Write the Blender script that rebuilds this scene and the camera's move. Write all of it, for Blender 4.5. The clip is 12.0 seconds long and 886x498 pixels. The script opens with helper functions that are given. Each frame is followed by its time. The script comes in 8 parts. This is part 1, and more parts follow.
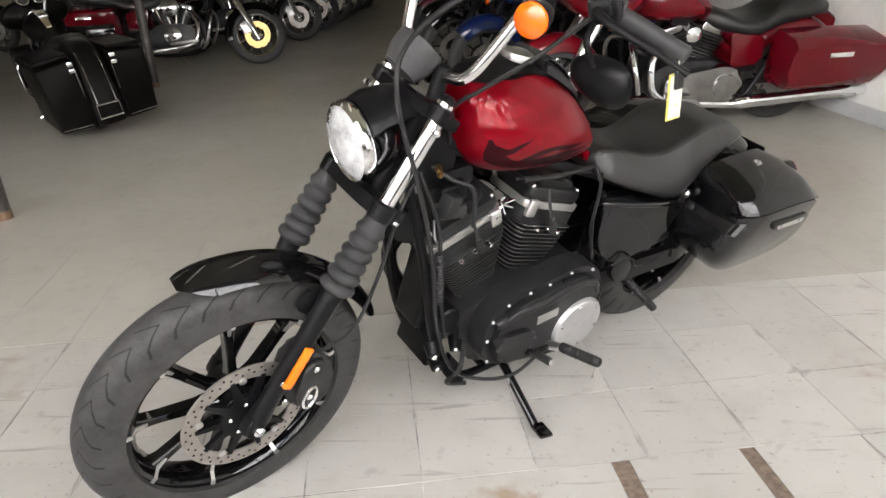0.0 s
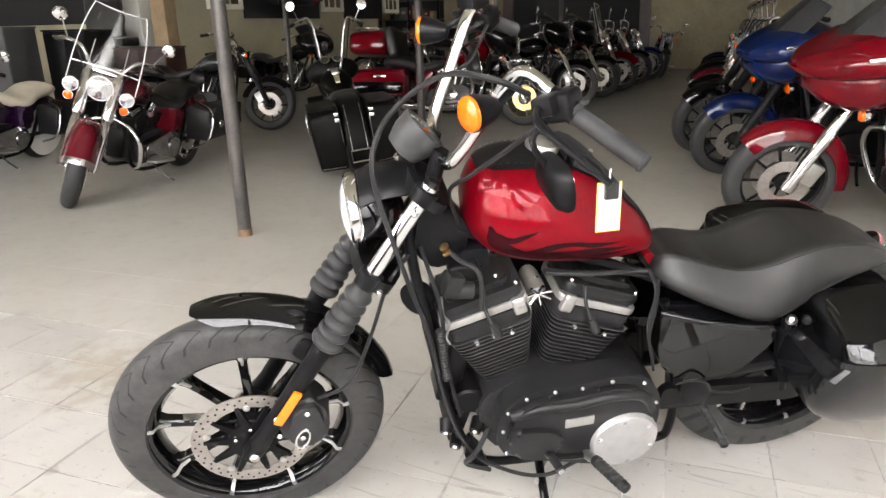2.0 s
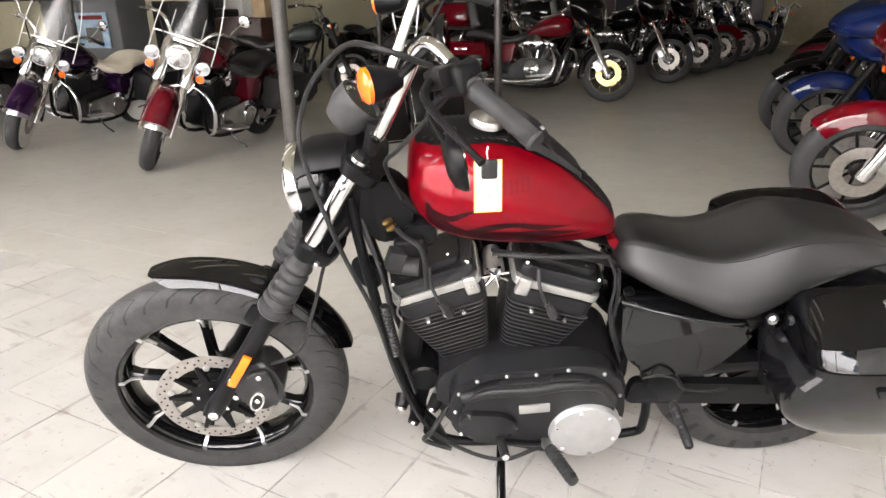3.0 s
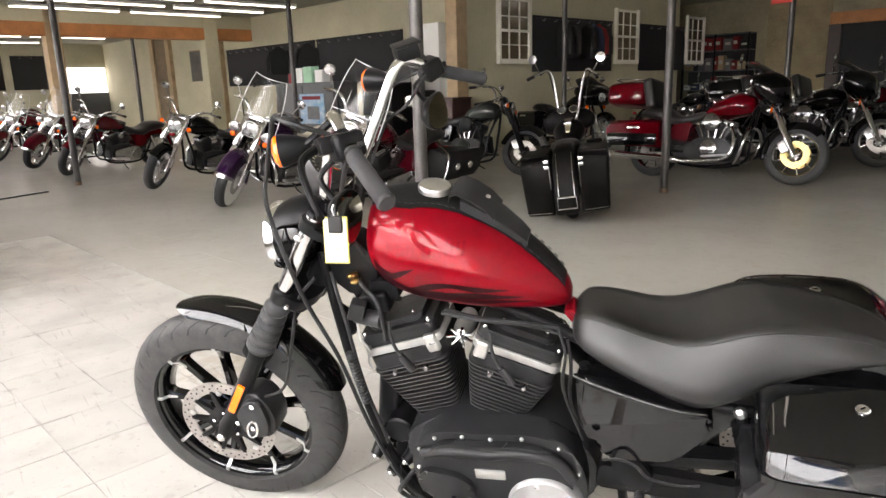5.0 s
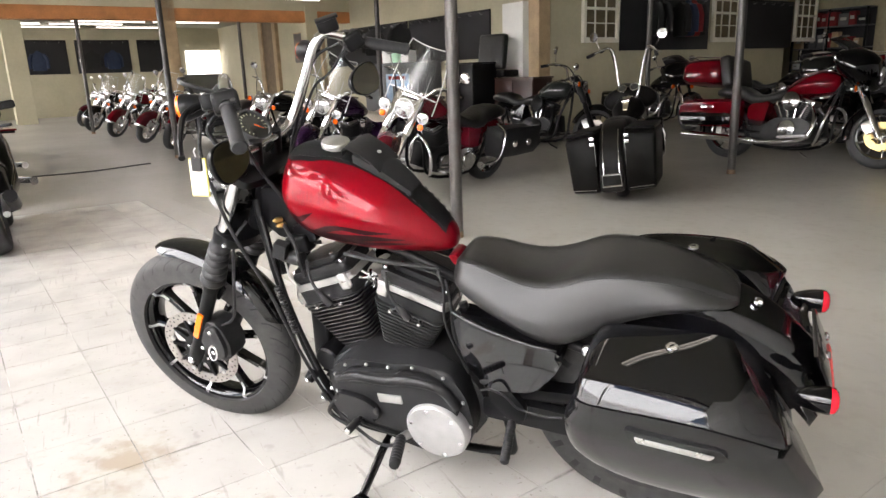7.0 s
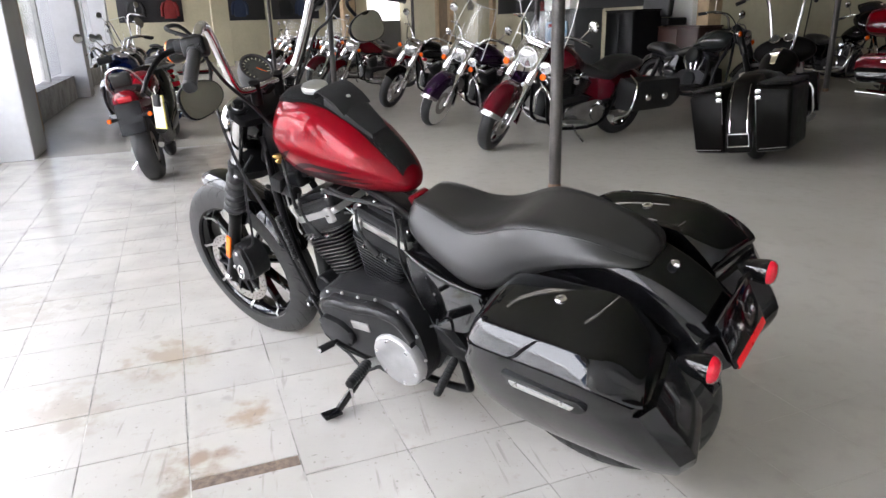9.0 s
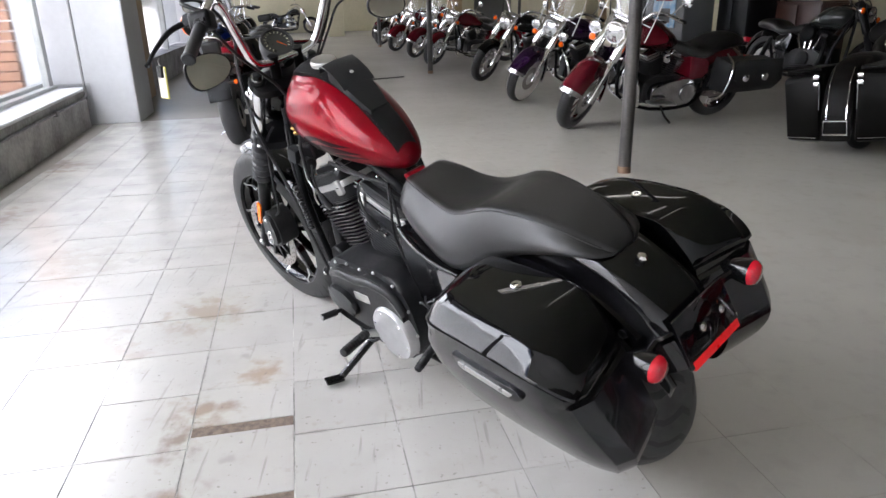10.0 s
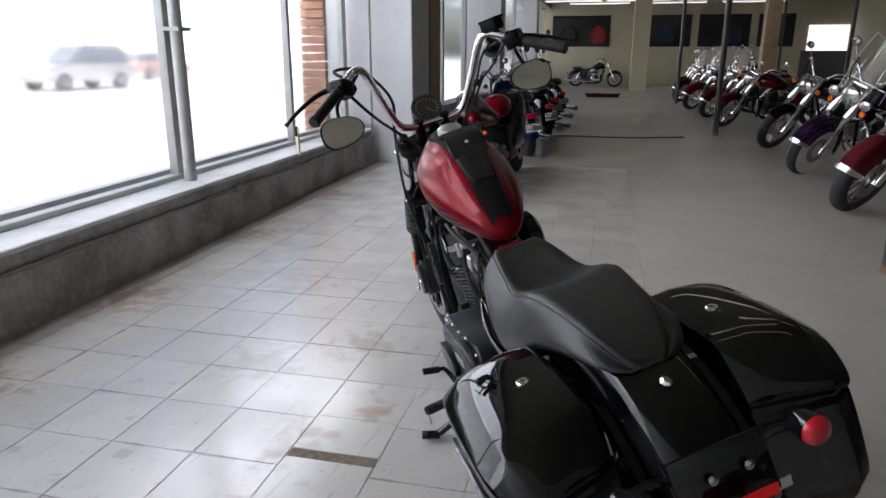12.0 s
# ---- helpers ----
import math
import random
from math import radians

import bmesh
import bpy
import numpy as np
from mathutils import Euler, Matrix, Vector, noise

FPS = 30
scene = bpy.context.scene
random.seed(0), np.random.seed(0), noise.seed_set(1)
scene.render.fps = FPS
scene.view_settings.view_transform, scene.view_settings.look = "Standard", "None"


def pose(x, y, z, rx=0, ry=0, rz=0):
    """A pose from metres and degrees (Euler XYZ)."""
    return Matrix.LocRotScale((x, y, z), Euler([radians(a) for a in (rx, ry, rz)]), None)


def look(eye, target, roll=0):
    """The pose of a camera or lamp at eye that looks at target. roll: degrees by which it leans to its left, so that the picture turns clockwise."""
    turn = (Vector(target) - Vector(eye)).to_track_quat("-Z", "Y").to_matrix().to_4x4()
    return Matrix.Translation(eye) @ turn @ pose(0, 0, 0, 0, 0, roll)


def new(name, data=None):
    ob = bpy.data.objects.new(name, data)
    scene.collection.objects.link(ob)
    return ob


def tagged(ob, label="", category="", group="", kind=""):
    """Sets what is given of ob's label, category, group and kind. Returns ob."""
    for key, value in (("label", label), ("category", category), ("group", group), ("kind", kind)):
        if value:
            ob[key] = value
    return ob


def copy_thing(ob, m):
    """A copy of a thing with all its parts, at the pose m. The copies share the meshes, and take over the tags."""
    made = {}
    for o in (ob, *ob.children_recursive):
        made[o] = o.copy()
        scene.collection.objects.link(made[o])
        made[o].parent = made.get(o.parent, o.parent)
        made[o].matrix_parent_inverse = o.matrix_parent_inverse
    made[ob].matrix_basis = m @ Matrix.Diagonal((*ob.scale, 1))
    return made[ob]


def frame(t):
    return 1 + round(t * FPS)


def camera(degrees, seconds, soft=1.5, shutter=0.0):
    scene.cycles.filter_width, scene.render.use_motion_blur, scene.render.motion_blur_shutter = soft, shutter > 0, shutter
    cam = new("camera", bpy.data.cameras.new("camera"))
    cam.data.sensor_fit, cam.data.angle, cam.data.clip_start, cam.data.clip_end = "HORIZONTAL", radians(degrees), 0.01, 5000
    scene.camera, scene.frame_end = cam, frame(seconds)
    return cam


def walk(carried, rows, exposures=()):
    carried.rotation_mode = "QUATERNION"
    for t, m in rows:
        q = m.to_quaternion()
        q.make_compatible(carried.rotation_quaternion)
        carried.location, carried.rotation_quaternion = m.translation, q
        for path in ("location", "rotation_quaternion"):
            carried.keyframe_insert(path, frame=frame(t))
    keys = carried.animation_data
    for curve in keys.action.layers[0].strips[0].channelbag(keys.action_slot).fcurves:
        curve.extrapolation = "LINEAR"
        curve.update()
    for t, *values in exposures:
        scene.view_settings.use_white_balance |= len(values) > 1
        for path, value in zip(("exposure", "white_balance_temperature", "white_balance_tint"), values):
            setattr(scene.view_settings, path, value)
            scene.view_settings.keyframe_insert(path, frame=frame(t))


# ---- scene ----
cam = camera(66.0, 12.0)
PATH = [
    (0, (0.187, 0.059, 1.255), (0.078, 1.885, 0.446), -2.4),
    (0.5, (0.337, 0.083, 1.279), (0.065, 1.909, 0.509), -1.3),
    (1, (0.513, 0.081, 1.295), (-0.025, 1.881, 0.609), -1.4),
    (1.5, (0.673, 0.135, 1.282), (-0.011, 1.908, 0.658), -0.6),
    (2, (0.792, 0.225, 1.28), (-0.104, 1.901, 0.658), -1.4),
    (2.5, (0.954, 0.325, 1.27), (-0.091, 1.9, 0.617), -0.9),
    (2.7, (1.003, 0.369, 1.266), (-0.069, 1.918, 0.593), -1.1),
    (4.3, (1.411, 0.643, 1.268), (-0.048, 1.879, 0.684), -2.1),
    (4.5, (1.461, 0.671, 1.265), (-0.035, 1.885, 0.729), -2.1),
    (5, (1.554, 0.76, 1.247), (-0.026, 1.897, 0.786), -1.8),
    (5.5, (1.655, 0.826, 1.236), (-0.013, 1.828, 0.775), -2.6),
    (6, (1.825, 0.882, 1.226), (0.114, 1.8, 0.747), -2.0),
    (6.5, (1.962, 0.945, 1.215), (0.238, 1.838, 0.736), -2.1),
    (7, (2.03, 1.082, 1.196), (0.302, 1.955, 0.695), -2.0),
    (7.2, (2.066, 1.14, 1.198), (0.322, 1.966, 0.673), -2.2),
    (8.8, (2.32, 1.526, 1.189), (0.457, 1.945, 0.594), -2.0),
    (9, (2.324, 1.593, 1.181), (0.464, 1.983, 0.559), -1.7),
    (9.5, (2.331, 1.738, 1.177), (0.472, 1.983, 0.484), -1.2),
    (10, (2.372, 1.901, 1.187), (0.496, 1.99, 0.502), -1.2),
    (10.5, (2.42, 2.042, 1.202), (0.542, 1.908, 0.526), -0.6),
    (11, (2.368, 2.159, 1.193), (0.496, 1.85, 0.559), -0.0),
    (11.5, (2.288, 2.275, 1.216), (0.465, 1.756, 0.577), 0.1),
    (12, (2.255, 2.437, 1.243), (0.471, 1.715, 0.698), 0.1),
]
EXPOSURES = [(0.0, 1.03, 7000, 16), (1.0, 1.33, 7000, 16), (2.5, 1.61, 7050, 17), (5.5, 1.66, 7050, 17), (7.0, 1.66, 6950, 17), (9.0, 1.33, 6450, 17), (10.0, 1.09, 6350, 17), (10.5, 0.87, 6350, 17), (11.0, 0.57, 6300, 17), (12.0, 0.07, 6300, 17)]
walk(cam, [(t, look(eye, target, roll)) for t, eye, target, roll in PATH], EXPOSURES)

# ---- light ----
world = bpy.data.worlds.new("world")
scene.world = world
world.use_nodes = True
wn = world.node_tree
sky = wn.nodes.new("ShaderNodeTexSky")
sky.sky_type, sky.sun_disc = "NISHITA", False
sky.sun_elevation, sky.sun_rotation = radians(58), radians(55)
sky.air_density, sky.dust_density = 1.0, 3.0
wn.nodes["Background"].inputs["Strength"].default_value = 0.15
wn.links.new(sky.outputs["Color"], wn.nodes["Background"].inputs["Color"])
sun_data = bpy.data.lights.new("sun", "SUN")
sun_data.energy, sun_data.angle, sun_data.color = 5.0, radians(3), (1.0, 0.96, 0.9)
sun = new("sun", sun_data)
sun.matrix_world = look((0, 0, 20), (-10, -7, 0))

# The building's axes: a runs along the shop window, b away from it.
BUILD = pose(0, 0, -0.02, 0, 0, 8.8)


def window_light(a0, a1, watts):
    """Sky light through the upper part of a window bay."""
    data = bpy.data.lights.new("window_daylight", "AREA")
    data.shape, data.size, data.size_y, data.energy, data.color = "RECTANGLE", a1 - a0, 1.2, watts, (0.95, 0.98, 1.0)
    ob = new("window_daylight", data)
    ob.matrix_world = BUILD @ look(((a0 + a1) / 2, -1.25, 2.66), ((a0 + a1) / 2, -0.25, 0.0))
    return ob


window_light(-5.2, 3.7, 165)
window_light(-13.5, -7.7, 9)
window_light(-21.5, -14.4, 9)

# ---- materials ----
def material(name, colour, rough=0.5, metal=0.0, var=0.12, scale=6.0, bump=0.0, bscale=80.0, coat=0.0, rvar=0.08, second=None, spec=0.5):
    """A surface with colour drift at a broad and a fine scale, uneven gloss and fine relief."""
    m = bpy.data.materials.new(name)
    m.use_nodes = True
    nt = m.node_tree
    b = nt.nodes["Principled BSDF"]
    tc = nt.nodes.new("ShaderNodeTexCoord")
    n1, n2 = nt.nodes.new("ShaderNodeTexNoise"), nt.nodes.new("ShaderNodeTexNoise")
    n1.inputs["Scale"].default_value, n2.inputs["Scale"].default_value = scale, scale * 9
    n1.inputs["Detail"].default_value, n2.inputs["Detail"].default_value = 4, 3
    for n in (n1, n2):
        nt.links.new(tc.outputs["Object"], n.inputs["Vector"])
    add = nt.nodes.new("ShaderNodeMath")
    add.operation = "MULTIPLY_ADD"
    nt.links.new(n2.outputs["Fac"], add.inputs[0])
    add.inputs[1].default_value = 0.45
    nt.links.new(n1.outputs["Fac"], add.inputs[2])
    ramp = nt.nodes.new("ShaderNodeMapRange")
    ramp.inputs["From Min"].default_value, ramp.inputs["From Max"].default_value = 0.45, 1.0
    nt.links.new(add.outputs[0], ramp.inputs["Value"])
    mix = nt.nodes.new("ShaderNodeMix")
    mix.data_type = "RGBA"
    c = Vector(colour)
    mix.inputs["A"].default_value = (*[max(0.0, v * (1 - var)) for v in c], 1)
    mix.inputs["B"].default_value = (*(second or [min(1.0, v * (1 + var)) for v in c]), 1)
    nt.links.new(ramp.outputs["Result"], mix.inputs["Factor"])
    nt.links.new(mix.outputs["Result"], b.inputs["Base Color"])
    rr = nt.nodes.new("ShaderNodeMapRange")
    rr.inputs["To Min"].default_value, rr.inputs["To Max"].default_value = max(0.02, rough - rvar), min(1.0, rough + rvar)
    nt.links.new(n1.outputs["Fac"], rr.inputs["Value"])
    nt.links.new(rr.outputs["Result"], b.inputs["Roughness"])
    b.inputs["Metallic"].default_value = metal
    b.inputs["Specular IOR Level"].default_value = 0.0 if coat > 0.9 else spec
    b.inputs["Coat Weight"].default_value = coat
    b.inputs["Coat Roughness"].default_value = 0.03
    if bump:
        n3, bp = nt.nodes.new("ShaderNodeTexNoise"), nt.nodes.new("ShaderNodeBump")
        n3.inputs["Scale"].default_value = bscale
        nt.links.new(tc.outputs["Object"], n3.inputs["Vector"])
        nt.links.new(n3.outputs["Fac"], bp.inputs["Height"])
        bp.inputs["Strength"].default_value, bp.inputs["Distance"].default_value = bump, 0.002
        nt.links.new(bp.outputs["Normal"], b.inputs["Normal"])
    return m


def lamp_material(name, colour, strength):
    m = bpy.data.materials.new(name)
    m.use_nodes = True
    b = m.node_tree.nodes["Principled BSDF"]
    b.inputs["Base Color"].default_value = (*colour, 1)
    b.inputs["Emission Color"].default_value = (*colour, 1)
    b.inputs["Emission Strength"].default_value = strength
    return m


def glass_material(name, colour, rough=0.02, ior=1.45):
    m = bpy.data.materials.new(name)
    m.use_nodes = True
    b = m.node_tree.nodes["Principled BSDF"]
    b.inputs["Base Color"].default_value = (*colour, 1)
    b.inputs["Transmission Weight"].default_value = 1.0
    b.inputs["Roughness"].default_value = rough
    b.inputs["IOR"].default_value = ior
    return m


def tread_material(name, count, slope, width, edge, kink):
    """Black rubber with slanting grooves cut across the tread, repeated round the wheel's own axis."""
    m = material(name, (0.019, 0.019, 0.0195), 0.55, 0, 0.25, 30, 0.25, 300, second=(0.042, 0.041, 0.04), spec=0.3)
    nt = m.node_tree
    b = nt.nodes["Principled BSDF"]

    def math_node(op, a, c=None):
        n = nt.nodes.new("ShaderNodeMath")
        n.operation = op
        for i, v in enumerate((a, c)):
            if v is None:
                continue
            if isinstance(v, (int, float)):
                n.inputs[i].default_value = v
            else:
                nt.links.new(v, n.inputs[i])
        return n.outputs[0]

    tc, sep = nt.nodes.new("ShaderNodeTexCoord"), nt.nodes.new("ShaderNodeSeparateXYZ")
    nt.links.new(tc.outputs["Object"], sep.inputs[0])
    x, y, z = sep.outputs
    turn = math_node("ARCTAN2", z, x)
    off = math_node("ABSOLUTE", y)
    v = math_node("ADD", math_node("MULTIPLY", turn, count / 6.28318), math_node("MULTIPLY", math_node("ABSOLUTE", math_node("SUBTRACT", off, kink)), slope))
    v = math_node("ADD", v, math_node("MULTIPLY", math_node("SIGN", y), 0.25))
    f = math_node("FRACT", math_node("ADD", v, 100.0))
    groove = math_node("LESS_THAN", f, width)
    far = math_node("SQRT", math_node("ADD", math_node("MULTIPLY", x, x), math_node("MULTIPLY", z, z)))
    groove = math_node("MULTIPLY", groove, math_node("GREATER_THAN", far, edge))
    groove = math_node("MULTIPLY", groove, math_node("GREATER_THAN", off, 0.008))
    bp = nt.nodes.new("ShaderNodeBump")
    bp.invert = True
    bp.inputs["Strength"].default_value, bp.inputs["Distance"].default_value = 1.0, 0.006
    nt.links.new(groove, bp.inputs["Height"])
    nt.links.new(bp.outputs["Normal"], b.inputs["Normal"])
    mix = nt.nodes.new("ShaderNodeMix")
    mix.data_type = "RGBA"
    old = b.inputs["Base Color"].links[0].from_socket
    nt.links.new(groove, mix.inputs["Factor"])
    nt.links.new(old, mix.inputs["A"])
    mix.inputs["B"].default_value = (0.002, 0.002, 0.002, 1)
    nt.links.new(mix.outputs["Result"], b.inputs["Base Color"])
    return m


LAMP_BOWL = material("bright_lamp_bowl", (0.80, 0.81, 0.81), 0.35, 0.1, 0.2, 70, 0.4, 120)
FIN_BLACK = material("black_fin_metal", (0.012, 0.012, 0.0125), 0.3, 0.0, 0.2, 30, spec=0.6)
STRUT = material("bright_steel_strut", (0.62, 0.62, 0.62), 0.3, 0.8, 0.1, 30)
REAR_LAMP_BOWL = material("silvered_lamp_bowl", (0.62, 0.63, 0.64), 0.14, 0.75, 0.3, 30, 0.9, 40)
ENGINE_GREY = material("dark_cast_engine", (0.03, 0.03, 0.031), 0.38, 0.6, 0.3, 20, 0.2, 120)
BRASS = material("dull_brass", (0.42, 0.27, 0.10), 0.35, 1.0, 0.2, 40)
CHROME = material("chrome", (0.82, 0.82, 0.83), 0.09, 1.0, 0.05, 20, rvar=0.04)
POLISHED = material("polished_engine_cover", (0.42, 0.42, 0.425), 0.16, 1.0, 0.25, 14, 0.15, 30)
STEEL = material("brushed_steel", (0.55, 0.55, 0.54), 0.33, 1.0, 0.12, 40, 0.1, 200)
GLOSS_BLACK = material("gloss_black_paint", (0.0022, 0.0022, 0.0025), 0.1, 0, 0.2, 8, coat=1.0, rvar=0.02, spec=0.12)
GREY_SATIN = material("dark_grey_satin_metal", (0.035, 0.035, 0.036), 0.42, 0.0, 0.2, 30, 0.12, 260, spec=0.3)
SATIN_BLACK = material("satin_black_metal", (0.0035, 0.0035, 0.004), 0.34, 0.0, 0.3, 30, 0.12, 260, spec=0.17)
WRINKLE_BLACK = material("wrinkle_black_engine", (0.009, 0.009, 0.0098), 0.36, 0.0, 0.3, 40, 0.35, 420, spec=0.3)
BAG_BLACK = material("black_moulded_bag", (0.005, 0.005, 0.0055), 0.2, 0, 0.22, 12, 0.02, 500, coat=0.5, spec=0.25)
DULL_BLACK = material("dull_black_paint", (0.0042, 0.0038, 0.0035), 0.34, 0, 0.2, 12, spec=0.05)
RUBBER = material("black_rubber", (0.012, 0.012, 0.0125), 0.5, 0, 0.25, 25, 0.2, 300, spec=0.25)
GAITER = material("grey_black_rubber", (0.024, 0.024, 0.025), 0.5, 0, 0.25, 25, 0.15, 200, spec=0.22)
LEATHER = material("black_seat_vinyl", (0.0085, 0.0084, 0.0084), 0.37, 0, 0.25, 9, 0.3, 520, spec=0.5)
STRAP = material("worn_black_leather", (0.012, 0.012, 0.0125), 0.5, 0, 0.3, 14, 0.5, 260, spec=0.22)
RED = material("candy_red_paint", (0.15, 0.0005, 0.005), 0.3, 0.4, 0.12, 5, coat=0.42, rvar=0.03, spec=0.04)
DARK_RED = material("dark_red_flame_paint", (0.014, 0.0006, 0.0015), 0.4, 0.0, 0.15, 20, coat=0.2, spec=0.05)
FAINT_RED = material("ghosted_red_lettering", (0.13, 0.0006, 0.005), 0.38, 0.5, 0.1, 20, coat=0.35, spec=0.04)
AMBER = material("amber_lens", (0.78, 0.105, 0.002), 0.15, 0, 0.2, 120, 0.4, 350, coat=0.8)
ORANGE = material("orange_reflector", (0.85, 0.155, 0.004), 0.25, 0, 0.1, 60, 0.3, 600, coat=0.5)
RED_LENS = material("red_lens", (0.42, 0.004, 0.015), 0.15, 0, 0.2, 80, 0.3, 300, coat=0.8)
RED_REFLECTOR = material("red_reflector", (0.8, 0.01, 0.012), 0.3, 0, 0.1, 60, 0.3, 600)
LAMP_GLASS = material("pale_fluted_lamp_glass", (0.44, 0.45, 0.455), 0.14, 0.2, 0.45, 30, 0.8, 60, coat=0.6)
MIRROR = material("mirror_glass", (0.42, 0.40, 0.33), 0.03, 1.0, 0.03, 10, rvar=0.01)
DISC = material("drilled_disc_steel", (0.36, 0.335, 0.31), 0.42, 0.9, 0.2, 40, 0.1, 300)
CAST = material("cast_aluminium", (0.50, 0.495, 0.48), 0.3, 0.9, 0.1, 30, 0.15, 250)
DERBY = material("silver_primary_cap", (0.42, 0.42, 0.42), 0.36, 0.75, 0.1, 30, 0.15, 300)
PAPER_YELLOW = material("yellow_card", (0.42, 0.37, 0.07), 0.6, 0, 0.08, 30)
PAPER = material("white_card", (0.40, 0.40, 0.34), 0.65, 0, 0.06, 20)
DIAL = material("dark_dial", (0.02, 0.021, 0.018), 0.3, 0, 0.2, 60)
DIAL_MARK = material("pale_dial_marks", (0.6, 0.62, 0.45), 0.5, 0, 0.05, 60)
SCREEN = glass_material("clear_windscreen", (0.97, 0.98, 0.98), 0.02, 1.3)
TYRE_FRONT = tread_material("front_tyre_tread", 32, 40.0, 0.11, 0.303, 0.026)
TYRE_REAR = tread_material("rear_tyre_tread", 22, -13.0, 0.26, 0.258, 0.03)


# ---- mesh tools ----
def part(name, bm, mat, parent=None, label="", smooth=38):
    me = bpy.data.meshes.new(name)
    bmesh.ops.recalc_face_normals(bm, faces=bm.faces[:])
    bm.to_mesh(me)
    bm.free()
    if smooth:
        me.polygons.foreach_set("use_smooth", [True] * len(me.polygons))
        me.set_sharp_from_angle(angle=radians(smooth))
    for m in (mat if isinstance(mat, (list, tuple)) else [mat]):
        me.materials.append(m)
    ob = new(name, me)
    if parent:
        ob.parent = parent
    if label:
        ob["label"] = label
    return ob


def thing(name, m, label, category, group="", kind=""):
    ob = new(name)
    ob.empty_display_size = 0.2
    ob.matrix_basis = m
    return tagged(ob, label, category, group, kind)


def BM():
    return bmesh.new()


def rings(bm, loops, caps=True, closed=False):
    vs = [[bm.verts.new(p) for p in loop] for loop in loops]
    n = len(vs[0])
    pairs = list(zip(vs, vs[1:])) + ([(vs[-1], vs[0])] if closed else [])
    for a, b in pairs:
        for i in range(n):
            bm.faces.new((a[i], a[(i + 1) % n], b[(i + 1) % n], b[i]))
    if caps and not closed:
        bm.faces.new(vs[0][::-1])
        bm.faces.new(vs[-1])
    return bm


def smooth_line(pts, k=6):
    """A line through the points, rounded by k steps to each span."""
    p = [Vector(q) for q in pts]
    p = [2 * p[0] - p[1]] + p + [2 * p[-1] - p[-2]]
    out = []
    for i in range(1, len(p) - 2):
        for j in range(k):
            t = j / k
            out.append(0.5 * ((2 * p[i]) + (p[i + 1] - p[i - 1]) * t + (2 * p[i - 1] - 5 * p[i] + 4 * p[i + 1] - p[i + 2]) * t * t
                              + (3 * p[i] - p[i - 1] - 3 * p[i + 1] + p[i + 2]) * t ** 3))
    return out + [p[-2]]


def tube(bm, pts, r, n=10, closed=False):
    pts = [Vector(p) for p in pts]
    last = len(pts) - 1
    loops, side = [], None
    for i, p in enumerate(pts):
        d = ((pts[(i + 1) % len(pts)] - pts[i - 1]) if closed else (pts[min(i + 1, last)] - pts[max(i - 1, 0)])).normalized()
        if side is None:
            side = d.orthogonal().normalized()
        side = (side - d * side.dot(d)).normalized()
        up = d.cross(side)
        rad = r[i] if isinstance(r, (list, tuple)) else r
        loops.append([p + (side * math.cos(a) + up * math.sin(a)) * rad for a in [6.28318 * k / n for k in range(n)]])
    return rings(bm, loops, closed=closed)


def lathe(bm, prof, origin=(0, 0, 0), axis=(0, 0, 1), n=28, closed=False):
    """prof: (distance along the axis, radius)."""
    axis = Vector(axis).normalized()
    s = axis.orthogonal().normalized()
    t = axis.cross(s)
    loops = [[Vector(origin) + axis * h + (s * math.cos(a) + t * math.sin(a)) * max(r, 1e-4) for a in [6.28318 * k / n for k in range(n)]] for h, r in prof]
    return rings(bm, loops, closed=closed)


def box(bm, centre, size, turn=(0, 0, 0), bev=0.004, seg=2):
    m = pose(*centre, *turn) @ Matrix.Diagonal((*size, 1))
    got = bmesh.ops.create_cube(bm, size=1.0, matrix=m)["verts"]
    if bev:
        edges = list({e for v in got for e in v.link_edges})
        bmesh.ops.bevel(bm, geom=edges, offset=bev, segments=seg, affect="EDGES", profile=0.6)
    return bm


def plate(bm, outline, y0, y1, bev=0.0, seg=2, axis="y"):
    """An outline in x and z (axis y), x and y (axis z) or y and z (axis x), given depth and rounded rims."""
    put = {"y": lambda p, d: (p[0], d, p[1]), "z": lambda p, d: (p[0], p[1], d), "x": lambda p, d: (d, p[0], p[1])}[axis]
    lo = [bm.verts.new(put(p, y0)) for p in outline]
    hi = [bm.verts.new(put(p, y1)) for p in outline]
    n = len(lo)
    top, bottom = bm.faces.new(hi), bm.faces.new(lo[::-1])
    for i in range(n):
        bm.faces.new((lo[i], lo[(i + 1) % n], hi[(i + 1) % n], hi[i]))
    if bev:
        bmesh.ops.bevel(bm, geom=list(top.edges) + list(bottom.edges), offset=bev, segments=seg, affect="EDGES", profile=0.6)
    return bm


def rounded(pts, r=0.02, k=4):
    """A polygon with its corners rounded."""
    out, n = [], len(pts)
    for i in range(n):
        a, b, c = Vector(pts[i - 1]), Vector(pts[i]), Vector(pts[(i + 1) % n])
        d1, d2 = (a - b), (c - b)
        q = min(r, d1.length * 0.45, d2.length * 0.45)
        p1, p2 = b + d1.normalized() * q, b + d2.normalized() * q
        for j in range(k + 1):
            t = j / k
            out.append(tuple((1 - t) ** 2 * p1 + 2 * t * (1 - t) * b + t * t * p2))
    return out


